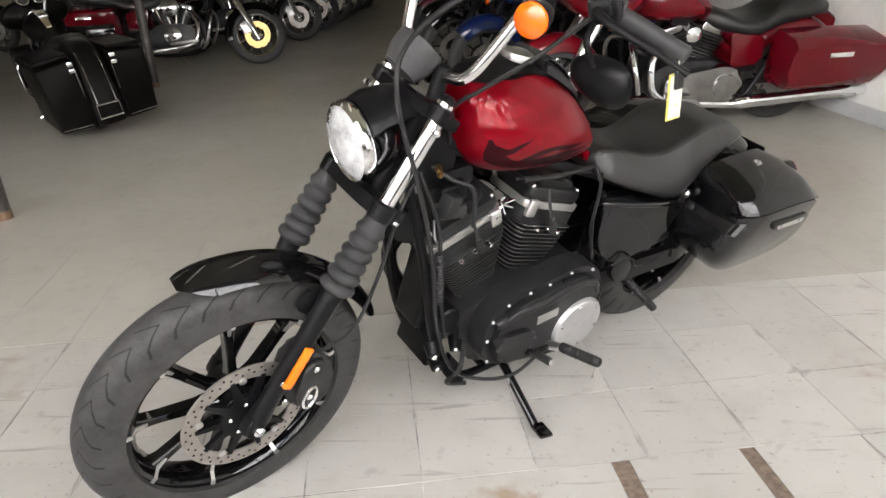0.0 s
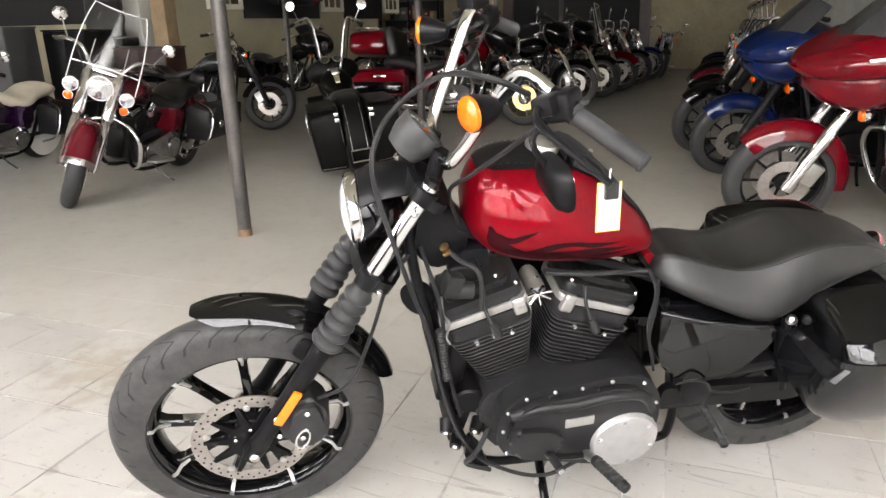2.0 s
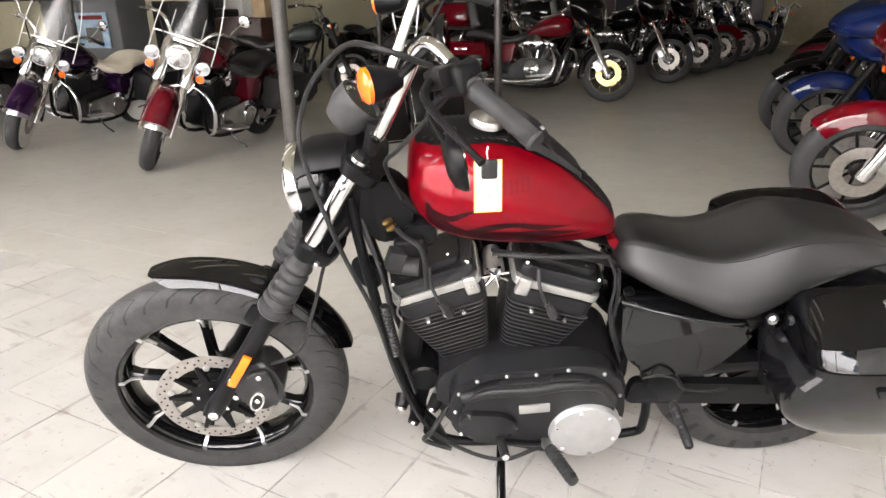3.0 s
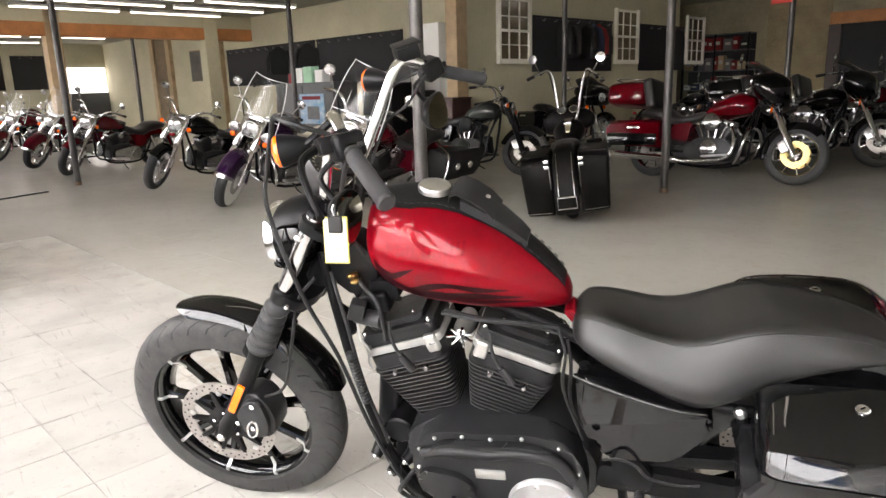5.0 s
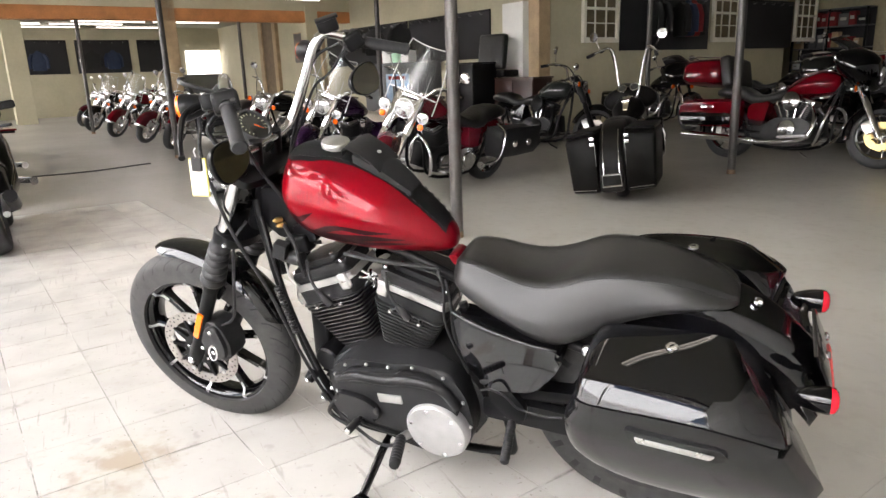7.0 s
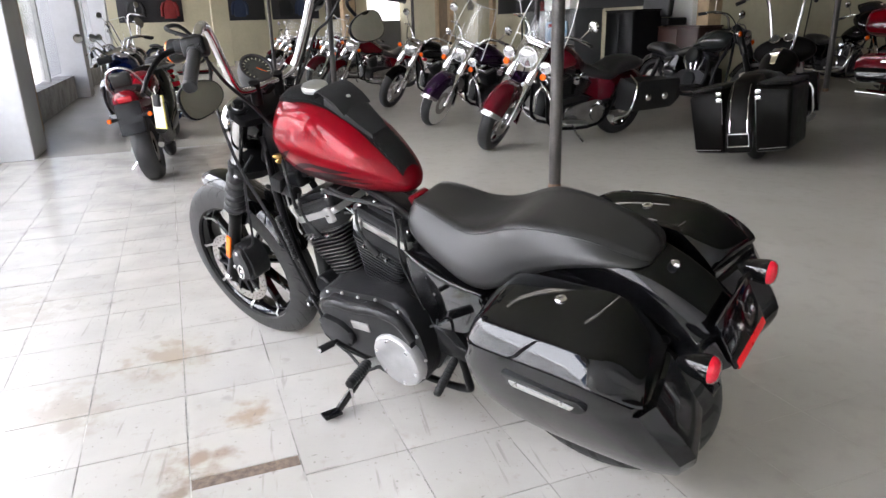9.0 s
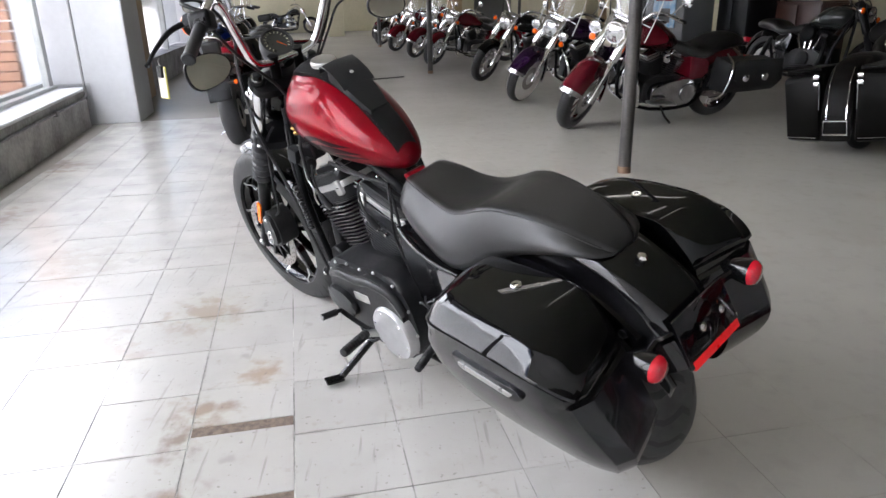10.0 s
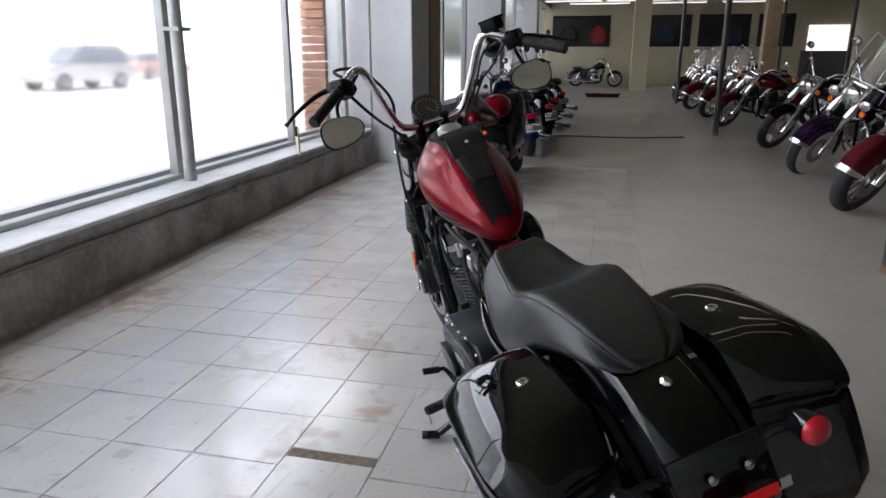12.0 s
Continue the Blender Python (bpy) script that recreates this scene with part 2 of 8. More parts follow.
def bolt(parent, p, axis, r=0.007, h=0.008, mat=None, name="bolt"):
    bm = lathe(BM(), [(0, r), (h * 0.6, r), (h, r * 0.55)], p, axis, 8)
    return part(name, bm, mat or CHROME, parent)


def section(x, w, z0, z1, power=2.6, n=28, taper=0.0, y=0.0):
    """An upright rounded cross-section at x."""
    out, mid, h = [], (z0 + z1) / 2, (z1 - z0) / 2
    for k in range(n):
        a = 6.28318 * k / n
        c, s = math.cos(a), math.sin(a)
        f = lambda v: math.copysign(abs(v) ** (2 / power), v)
        out.append((x, y + w * f(c) * (1 - taper * max(0, s)), mid + h * f(s)))
    return out


def spread(rows, k=4):
    """Stations with k steps between each two, rounded."""
    return [tuple(p) for p in _spread(rows, k)]


def _spread(rows, k):
    rows = [np.array(r, float) for r in rows]
    p = [2 * rows[0] - rows[1]] + rows + [2 * rows[-1] - rows[-2]]
    out = []
    for i in range(1, len(p) - 2):
        for j in range(k):
            t = j / k
            out.append(0.5 * (2 * p[i] + (p[i + 1] - p[i - 1]) * t + (2 * p[i - 1] - 5 * p[i] + 4 * p[i + 1] - p[i + 2]) * t * t + (3 * p[i] - p[i - 1] - 3 * p[i + 1] + p[i + 2]) * t ** 3))
    return out + [rows[-1]]


def arc_shell(bm, cx, cz, a0, a1, radii, steps=24):
    """A mudguard: a cross-section of (y, radius) swept round (cx, cz) from a0 to a1 degrees, measured from ahead by way of up."""
    loops = []
    for i in range(steps + 1):
        a = radians(a0 + (a1 - a0) * i / steps)
        loops.append([(cx + r * math.cos(a), y, cz + r * math.sin(a)) for y, r in radii])
    return rings(bm, loops)


def guard_profile(w, r, drop, thick=0.004, n=10, power=3):
    """Outer and inner curve of a mudguard's cross-section."""
    outer = []
    for i in range(n + 1):
        s = -1 + 2 * i / n
        outer.append((w * s, r - drop * abs(s) ** power))
    inner = [(y * (1 - thick / w), q - thick) for y, q in reversed(outer)]
    return outer + inner


def tyre_profile(width, big, rim):
    """Cross-section of a tyre as (along the axle, radius), a closed loop."""
    out = []
    depth = big - rim
    for i in range(15):
        a = math.pi * i / 14
        out.append((-math.cos(a) * width / 2 * (1.0 if 2 < i < 12 else 0.94), rim + depth * math.sin(a) ** 0.75))
    return out + [(width * 0.3, rim - 0.004), (-width * 0.3, rim - 0.004)]

# ---- the showroom ----
PLASTER = material("cream_plaster", (0.44, 0.41, 0.29), 0.85, 0, 0.1, 1.2, 0.3, 60)
STORE = material("dull_back_wall_paint", (0.30, 0.26, 0.17), 0.8, 0, 0.25, 1.5, 0.3, 40)
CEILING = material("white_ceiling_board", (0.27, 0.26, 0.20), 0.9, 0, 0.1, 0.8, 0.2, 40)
# east block wall whitened to bounce more light onto the bike's rear
BOUNCE_WALL = material("block_whitened_for_bounce", (0.78, 0.78, 0.76), 0.7, 0, 0.12, 1.5, 0.5, 50)
SILL_WALL = material("grey_stained_plaster", (0.24, 0.23, 0.215), 0.8, 0, 0.35, 3, 0.6, 40, second=(0.50, 0.495, 0.48))
SILL_TOP = material("pale_sill_paint", (0.62, 0.63, 0.63), 0.55, 0, 0.15, 5, 0.2, 40)
PIER_MAT = material("pale_grey_pier_paint", (0.52, 0.53, 0.54), 0.6, 0, 0.08, 2, 0.2, 50)
MORTAR = material("worn_tile_joint", (0.045, 0.042, 0.036), 0.9, 0, 0.3, 4.0, second=(0.58, 0.57, 0.54))
PATCH = material("brown_old_adhesive", (0.14, 0.105, 0.08), 0.8, 0, 0.5, 50, 0.6, 120)
POLE_MAT = material("dark_grey_pole_paint", (0.04, 0.038, 0.037), 0.4, 0.2, 0.3, 6, 0.2, 40, second=(0.075, 0.068, 0.062))
POLE_FOOT = material("rusty_pole_foot", (0.16, 0.10, 0.06), 0.7, 0.1, 0.4, 20, 0.3, 60)
BEAM_MAT = material("orange_stained_beam", (0.40, 0.16, 0.05), 0.6, 0, 0.25, 3, 0.2, 60)
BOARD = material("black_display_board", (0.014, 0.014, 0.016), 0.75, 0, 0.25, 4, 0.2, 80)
TRIM = material("cream_window_trim", (0.72, 0.70, 0.60), 0.6, 0, 0.08, 4)
ALU = material("grey_aluminium_frame", (0.42, 0.43, 0.42), 0.45, 0.5, 0.15, 8, 0.1, 60)
TUBE_LIGHT = lamp_material("fluorescent_tube", (1.0, 0.96, 0.90), 1.6)
FIXTURE = material("white_lamp_housing", (0.75, 0.75, 0.72), 0.5, 0, 0.05, 4)
GREY_CABINET = material("grey_enamel_cabinet", (0.085, 0.088, 0.09), 0.5, 0, 0.1, 3)
BROWN = material("dark_brown_veneer", (0.035, 0.014, 0.010), 0.4, 0, 0.3, 6)
PINE = material("pale_brown_panel", (0.36, 0.26, 0.15), 0.6, 0, 0.25, 4, 0.2, 40)
BROWN_PLY = material("dull_brown_boarding", (0.16, 0.115, 0.07), 0.7, 0, 0.3, 5, 0.2, 30)
PANE = glass_material("window_pane", (0.98, 1.0, 0.99), 0.14, 1.05)
DARK_PANE = material("dusty_window_pane", (0.13, 0.105, 0.065), 0.08, 0, 0.3, 3)
CONDUIT = material("grey_conduit", (0.25, 0.25, 0.25), 0.5, 0.3, 0.2, 8)
PINE_WALL = material("weathered_pine_boarding", (0.33, 0.26, 0.15), 0.7, 0, 0.25, 2.5, 0.2, 30)
BRICK = material("red_brown_brick", (0.32, 0.17, 0.11), 0.8, 0, 0.3, 12, 0.4, 90)
PAVING = material("pale_dry_pavement", (0.62, 0.61, 0.59), 0.85, 0, 0.12, 0.5, 0.3, 20)


def concrete_material(low, high):
    """Grey painted floor, patchy in tone at two scales, with dark scuffs, rusty spots and a worn gloss."""
    m = bpy.data.materials.new("grey_painted_concrete")
    m.use_nodes = True
    nt = m.node_tree
    b = nt.nodes["Principled BSDF"]
    geo = nt.nodes.new("ShaderNodeNewGeometry")

    def noise(scale, detail, lo, hi, to0, to1, stretch=(1, 1, 1), turn=0.0):
        n, r, mp = nt.nodes.new("ShaderNodeTexNoise"), nt.nodes.new("ShaderNodeMapRange"), nt.nodes.new("ShaderNodeMapping")
        n.inputs["Scale"].default_value, n.inputs["Detail"].default_value = scale, detail
        mp.inputs["Scale"].default_value, mp.inputs["Rotation"].default_value = stretch, (0, 0, radians(turn))
        nt.links.new(geo.outputs["Position"], mp.inputs["Vector"])
        nt.links.new(mp.outputs["Vector"], n.inputs["Vector"])
        for k, v in (("From Min", lo), ("From Max", hi), ("To Min", to0), ("To Max", to1)):
            r.inputs[k].default_value = v
        nt.links.new(n.outputs["Fac"], r.inputs["Value"])
        return r.outputs["Result"]

    def over(under, fac, colour):
        mx = nt.nodes.new("ShaderNodeMix")
        mx.data_type = "RGBA"
        if isinstance(under, tuple):
            mx.inputs["A"].default_value = (*under, 1)
        else:
            nt.links.new(under, mx.inputs["A"])
        nt.links.new(fac, mx.inputs["Factor"])
        mx.inputs["B"].default_value = (*colour, 1)
        return mx.outputs["Result"]

    last = over(low, noise(0.5, 4, 0.35, 0.65, 0, 1), high)
    last = over(last, noise(2.6, 5, 0.40, 0.90, 0, 0.25), tuple(0.75 * v for v in low))
    last = over(last, noise(13.0, 6, 0.52, 0.9, 0, 0.3), tuple(0.6 * v for v in low))
    nt.links.new(last, b.inputs["Base Color"])
    b.inputs["Roughness"].default_value = 0.27
    return m


CONCRETE = concrete_material((0.358, 0.342, 0.310), (0.402, 0.387, 0.353))


def tile_material(name, single):
    """Worn off-white floor tile: each tile its own tone, soft grime, scuffs along the traffic, brown dust and a waxy gloss."""
    m = bpy.data.materials.new(name)
    m.use_nodes = True
    nt = m.node_tree
    b = nt.nodes["Principled BSDF"]
    info, geo = nt.nodes.new("ShaderNodeObjectInfo"), nt.nodes.new("ShaderNodeNewGeometry")

    def noise(scale, detail, stretch=None):
        n = nt.nodes.new("ShaderNodeTexNoise")
        n.inputs["Scale"].default_value, n.inputs["Detail"].default_value = scale, detail
        src = geo.outputs["Position"]
        if stretch:
            mp = nt.nodes.new("ShaderNodeMapping")
            mp.inputs["Rotation"].default_value = (0, 0, radians(stretch[0]))
            mp.inputs["Scale"].default_value = stretch[1]
            nt.links.new(src, mp.inputs["Vector"])
            src = mp.outputs["Vector"]
        nt.links.new(src, n.inputs["Vector"])
        return n.outputs["Fac"]

    def fade(src, lo, hi, most):
        r = nt.nodes.new("ShaderNodeMapRange")
        r.interpolation_type = "SMOOTHSTEP"
        for k, v in (("From Min", lo), ("From Max", hi), ("To Max", most)):
            r.inputs[k].default_value = v
        nt.links.new(src, r.inputs["Value"])
        return r.outputs["Result"]

    def over(under, fac, colour):
        mx = nt.nodes.new("ShaderNodeMix")
        mx.data_type = "RGBA"
        nt.links.new(under, mx.inputs["A"])
        nt.links.new(fac, mx.inputs["Factor"])
        mx.inputs["B"].default_value = (*colour, 1)
        return mx.outputs["Result"]

    base = nt.nodes.new("ShaderNodeMix")
    base.data_type = "RGBA"
    base.inputs["A"].default_value, base.inputs["B"].default_value = (0.368, 0.357, 0.333, 1), (0.408, 0.396, 0.37, 1)
    nt.links.new(info.outputs["Random"], base.inputs["Factor"])
    last = base.outputs["Result"]
    grime = noise(7.0, 5)
    last = over(last, fade(noise(2.2, 4), 0.42, 0.75, 0.35), (0.36, 0.345, 0.315))
    last = over(last, fade(grime, 0.45, 0.80, 0.45), (0.31, 0.295, 0.265))
    last = over(last, fade(noise(22.0, 4), 0.60, 0.80, 0.5), (0.27, 0.24, 0.20))
    last = over(last, fade(noise(9.0, 2), 0.66, 0.74, 0.45), (0.21, 0.20, 0.18))
    last = over(last, fade(noise(6.0, 5, (-8.8, (0.5, 7.0, 1))), 0.63, 0.72, 0.55), (0.20, 0.19, 0.17))
    last = over(last, fade(noise(5.0, 5, (35.0, (0.4, 9.0, 1))), 0.68, 0.74, 0.5), (0.22, 0.20, 0.18))
    # brown dust round the bare strips, and dull footmarks
    for (a0, b0), size, colour in (((0.80, 1.09), 0.26, (0.16, 0.115, 0.085)), ((0.66, 1.14), 0.34, (0.22, 0.16, 0.11)), ((0.45, 1.32), 0.26, (0.27, 0.20, 0.13)), ((1.13, 1.08), 0.30, (0.19, 0.135, 0.10)), ((-0.1, 1.06), 0.45, (0.27, 0.22, 0.16)), ((1.9, 1.6), 0.7, (0.28, 0.24, 0.19)), ((-1.3, 2.0), 0.8, (0.30, 0.27, 0.22)), ((-0.9, 0.4), 0.8, (0.30, 0.28, 0.24)), ((-0.4, -0.42), 0.75, (0.20, 0.15, 0.11)), ((0.7, -0.36), 0.75, (0.20, 0.15, 0.11)), ((-1.8, -0.5), 0.8, (0.22, 0.17, 0.13)), ((-3.3, -0.5), 0.9, (0.22, 0.17, 0.13)), ((0.2, 0.7), 0.6, (0.29, 0.26, 0.22))):
        d, times = nt.nodes.new("ShaderNodeVectorMath"), nt.nodes.new("ShaderNodeMath")
        d.operation, times.operation = "DISTANCE", "MULTIPLY"
        d.inputs[1].default_value = BUILD @ Vector((a0, b0, 0))
        nt.links.new(geo.outputs["Position"], d.inputs[0])
        fall = nt.nodes.new("ShaderNodeMapRange")
        fall.inputs["From Min"].default_value, fall.inputs["From Max"].default_value = 0.0, size
        fall.inputs["To Min"].default_value, fall.inputs["To Max"].default_value = 1.3, 0.0
        nt.links.new(d.outputs["Value"], fall.inputs["Value"])
        nt.links.new(fall.outputs["Result"], times.inputs[0])
        nt.links.new(noise(13.0, 6), times.inputs[1])
        last = over(last, fade(times.outputs[0], 0.36, 0.66, 0.85), colour)
    if single:
        tc, sep = nt.nodes.new("ShaderNodeTexCoord"), nt.nodes.new("ShaderNodeSeparateXYZ")
        nt.links.new(tc.outputs["Object"], sep.inputs[0])
        rim = nt.nodes.new("ShaderNodeMath")
        rim.operation = "MAXIMUM"
        for i in (0, 1):
            size = nt.nodes.new("ShaderNodeMath")
            size.operation = "ABSOLUTE"
            nt.links.new(sep.outputs[i], size.inputs[0])
            nt.links.new(size.outputs[0], rim.inputs[i])
        grit = nt.nodes.new("ShaderNodeMath")
        grit.operation = "MULTIPLY"
        nt.links.new(fade(rim.outputs[0], 0.455, 0.5, 1.0), grit.inputs[0])
        nt.links.new(fade(noise(4.5, 5), 0.50, 0.68, 1.0), grit.inputs[1])
        last = over(last, fade(grit.outputs[0], 0.15, 0.9, 0.4), (0.13, 0.115, 0.095))
    last = over(last, fade(noise(60.0, 3), 0.66, 0.74, 0.6), (0.14, 0.125, 0.11))
    nt.links.new(last, b.inputs["Base Color"])
    b.inputs["Roughness"].default_value = 0.32
    # the wax is worn through in patches
    wax = nt.nodes.new("ShaderNodeMapRange")
    for k, v in (("From Min", 0.36), ("From Max", 0.60), ("To Min", 1.0), ("To Max", 0.45)):
        wax.inputs[k].default_value = v
    nt.links.new(noise(3.2, 6), wax.inputs["Value"])
    nt.links.new(wax.outputs["Result"], b.inputs["Coat Weight"])
    b.inputs["Coat Roughness"].default_value = 0.17
    return m


TILE_MAT = tile_material("worn_white_tile", True)
TILE_FAR = tile_material("worn_white_tile_field", False)


def setting(name, bm, mat, label="", category="", smooth=0):
    ob = part(name, bm, mat, None, label, smooth)
    ob.matrix_basis = BUILD
    return tagged(ob, label, category, kind="structure")


def slab(bm, a0, a1, b0, b1, z0, z1, bev=0.0):
    return box(bm, ((a0 + a1) / 2, (b0 + b1) / 2, (z0 + z1) / 2), (a1 - a0, b1 - b0, z1 - z0), bev=bev, seg=1)


CEIL = 3.45
EAST, FAR, NORTH = 3.75, -29.5, 21.0
TILE1, TILEN = 3.75, 3.25
setting("floor", slab(BM(), FAR, EAST, -1.0, NORTH, -0.25, -0.004), CONCRETE, "grey painted concrete showroom floor", "floor")
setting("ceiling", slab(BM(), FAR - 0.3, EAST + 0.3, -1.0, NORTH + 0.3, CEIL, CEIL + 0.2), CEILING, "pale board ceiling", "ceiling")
setting("wall_east", slab(BM(), EAST, EAST + 0.25, -1.0, NORTH, -0.25, CEIL), BOUNCE_WALL, "block wall coloured white to bounce light", "wall")
wall_far = setting("wall_west", slab(BM(), FAR - 0.25, FAR, -1.0, NORTH, -0.25, CEIL), PLASTER, "cream plaster end wall", "wall")
setting("wall_north", slab(BM(), FAR, EAST, NORTH, NORTH + 0.25, -0.25, CEIL), STORE, "dull brown-grey back wall", "wall")
setting("wall_office", slab(slab(BM(), -7.85, -7.6, 10.45, 18.95, 0, CEIL), FAR, -7.85, 11.5, 11.75, 0, CEIL), PLASTER, "cream plaster office wall", "wall")
# shop-window wall: plinth, lintel and piers. The near bay stands a little askew to the rest.
WIN = BUILD @ pose(0, -0.56, 0, 0, 0, 1.5)


def askew(name, bm, mat, label, category, smooth=0):
    ob = setting(name, bm, mat, label, category, smooth)
    ob.matrix_basis = WIN
    return ob


askew("wall_window", slab(slab(BM(), -5.4, 4.3, -0.38, 0.0, -0.25, 0.385), -5.4, 4.3, -0.38, 0.02, 3.25, CEIL), SILL_WALL, "grey stained plaster plinth under the shop window", "wall")
askew("trim", slab(BM(), -5.4, 4.3, -0.36, 0.018, 0.385, 0.414, 0.006), SILL_TOP, "pale painted window sill", "sill")
setting("wall_south", slab(slab(BM(), FAR, -5.5, -0.98, -0.66, -0.25, 0.44), FAR, -5.5, -1.0, -0.60, 3.25, CEIL), SILL_WALL, "grey plaster plinth under the farther windows", "wall")
for a0, a1, b1 in ((-6.3, -5.5, -0.22), (-14.3, -13.6, -0.4), (-22.3, -21.6, -0.4)):
    setting("pillar", slab(BM(), a0, a1, -1.3, b1, -0.004, CEIL, 0.01), PIER_MAT, "pale grey painted pier beside the shop window", "pier")
setting("door_frame", slab(slab(BM(), -6.62, -6.31, -0.9, -0.34, 0, CEIL), -7.6, -7.35, -0.95, -0.7, 0, CEIL), PINE, "brown wooden door frame", "door frame")
jamb = thing("brick_jamb", BUILD, "red brown brick jamb outside the window", "brickwork", kind="structure")
for k in range(34):
    part("brick", slab(BM(), -5.68 + (0.05 if k % 2 else 0), -5.45, -1.62, -1.31, 0.1 + 0.1 * k, 0.19 + 0.1 * k, 0.004), BRICK, jamb, smooth=0)

window = thing("window_1", WIN, "large shop window in grey metal frames", "window", kind="structure")
for a0, a1 in ((-5.20, -3.74), (-3.66, -1.76), (-1.66, 1.15), (1.22, 4.25)):
    part("pane", slab(BM(), a0, a1, -0.302, -0.296, 0.43, 3.24), PANE, window, "clear glass pane", 0).visible_shadow = False
for a, w in ((-5.26, 0.06), (-3.70, 0.028), (-1.71, 0.04), (1.19, 0.04)):
    part("mullion", slab(BM(), a - w, a + w, -0.34, -0.27, 0.414, 3.25, 0.006), ALU, window)
part("frame_bottom", slab(BM(), -5.4, 4.3, -0.335, -0.255, 0.414, 0.45, 0.005), ALU, window)
part("sash_step", slab(BM(), -5.4, 4.3, -0.47, -0.385, 0.36, 0.47, 0.005), ALU, window)
post = tagged(part("steel_post", tube(BM(), [(-1.64, -0.16, 0.414), (-1.64, -0.16, 3.25)], 0.042, 18), ALU, None, "grey round steel post standing on the sill", 40), category="post")
post.matrix_basis = WIN
part("pipe_clip", slab(BM(), -1.74, -1.59, -0.25, -0.11, 1.42, 1.445), ALU, post, smooth=0)
for i, (a0, a1) in enumerate(((-13.6, -7.6), (-21.6, -14.3), (-29.4, -22.3))):
    w = thing("window_%d" % (i + 2), BUILD, "shop window bay in grey metal frames", "window", kind="structure")
    n = 3
    for k in range(n):
        s0, s1 = a0 + (a1 - a0) * k / n, a0 + (a1 - a0) * (k + 1) / n
        part("pane", slab(BM(), s0 + 0.05, s1 - 0.05, -0.862, -0.856, 0.5, 3.24), PANE, w, "clear glass pane", 0).visible_shadow = False
        part("mullion", slab(BM(), s1 - 0.05, s1 + 0.05, -0.90, -0.80, 0.44, 3.25, 0.006), ALU, w)
cond = tagged(part("conduit", tube(BM(), [(4.1, 0.014, 0.305), (-5.2, 0.014, 0.305)], 0.013, 10), CONDUIT, None, "grey electrical conduit along the plinth", 40), category="conduit")
cond.matrix_basis = WIN
for a in (-1.95, 0.7, -4.2):
    part("conduit_box", box(BM(), (a, 0.018, 0.305), (0.07, 0.045, 0.05), bev=0.008), CONDUIT, cond)
drop = tagged(part("conduit", tube(BM(), smooth_line([(-5.28, 0.03, 3.2), (-5.28, 0.03, 0.55), (-5.28, 0.03, 0.37), (-5.2, 0.014, 0.305)], 4), 0.014, 10), CONDUIT, None, "grey conduit running down beside the pier", 40), category="conduit")
drop.matrix_basis = WIN

# east wall courses of block
courses = thing("block_courses", BUILD, "courses of concrete block coloured white to bounce light", "blockwork", kind="structure")
for k in range(8):
    part("course", slab(BM(), EAST - 0.012, EAST + 0.01, -0.3, NORTH, 0.012 + k * 0.43, 0.012 + k * 0.43 + 0.418, 0.006), BOUNCE_WALL, courses, smooth=0)
setting("baseboard", slab(BM(), EAST - 0.03, EAST - 0.013, -0.6, NORTH, -0.003, 0.11, 0.004), PIER_MAT, "pale painted skirting", "skirting")

# timber lining between the pier and the farther windows
for a0, a1, b1, mt, lab in ((-7.45, -6.55, -0.50, BROWN_PLY, "dark brown timber door jamb"), (-8.05, -7.47, -0.49, PINE, "pale pine post beside the farther windows")):
    setting("door_jamb", slab(BM(), a0, a1, -0.655, b1, -0.003, CEIL, 0.008), mt, lab, "door jamb")

# poles, beam, columns
POLES = [(-1.88, 3.80), (-9.55, 3.84), (-17.4, 3.90), (-2.15, 7.9), (-9.8, 7.95), (-17.4, 8.0), (-25.0, 8.0), (-2.3, 12.0), (-5.9, 11.2), (-1.9, 16.2)]
for a, b in POLES:
    p = tagged(part("pole", tube(BM(), [(0, 0, 0), (0, 0, CEIL)], 0.046, 20), POLE_MAT, None, "", 40), "dark grey steel pole from floor to ceiling", "pole", "steel poles")
    p.matrix_basis = BUILD @ pose(a, b, -0.004)
    part("foot", tube(BM(), [(0, 0, 0.0), (0, 0, 0.05)], 0.0475, 20), POLE_FOOT, p, "rusty pole foot", 40)
    part("collar", lathe(BM(), [(0, 0.05), (0.03, 0.09), (0.05, 0.09)], (0, 0, CEIL - 0.05), n=16), POLE_MAT, p)
for a, b, w, mt in ((-25.0, 3.15, 0.3, PLASTER), (-17.5, 6.1, 0.18, PINE), (-17.5, 10.2, 0.2, PLASTER), (-7.75, 10.3, 0.15, PINE)):
    setting("column", slab(BM(), a - w, a + w, b - w, b + w, -0.004, CEIL, 0.01), mt, "cream painted square column", "column")
beam = setting("beam", slab(BM(), -17.68, -17.32, -0.6, 11.5, 2.78, 3.1, 0.01), BEAM_MAT, "orange stained timber beam", "beam")
setting("lintel", slab(BM(), -17.68, -17.32, -0.6, 11.5, 3.1, CEIL), PLASTER, "cream plaster above the beam", "bulkhead")

# ceiling strip lights
def strip_light(a, b, turn):
    ob = thing("ceiling_light", BUILD @ pose(a, b, CEIL, 0, 0, turn), "white twin-tube fluorescent ceiling light", "ceiling light", "fluorescent lights")
    part("housing", box(BM(), (0, 0, -0.05), (2.44, 0.14, 0.07), bev=0.008), FIXTURE, ob)
    for y in (-0.04, 0.04):
        part("tube", tube(BM(), [(-1.2, y, -0.103), (1.2, y, -0.103)], 0.012, 8), TUBE_LIGHT, ob, "lit fluorescent tube")
    return ob


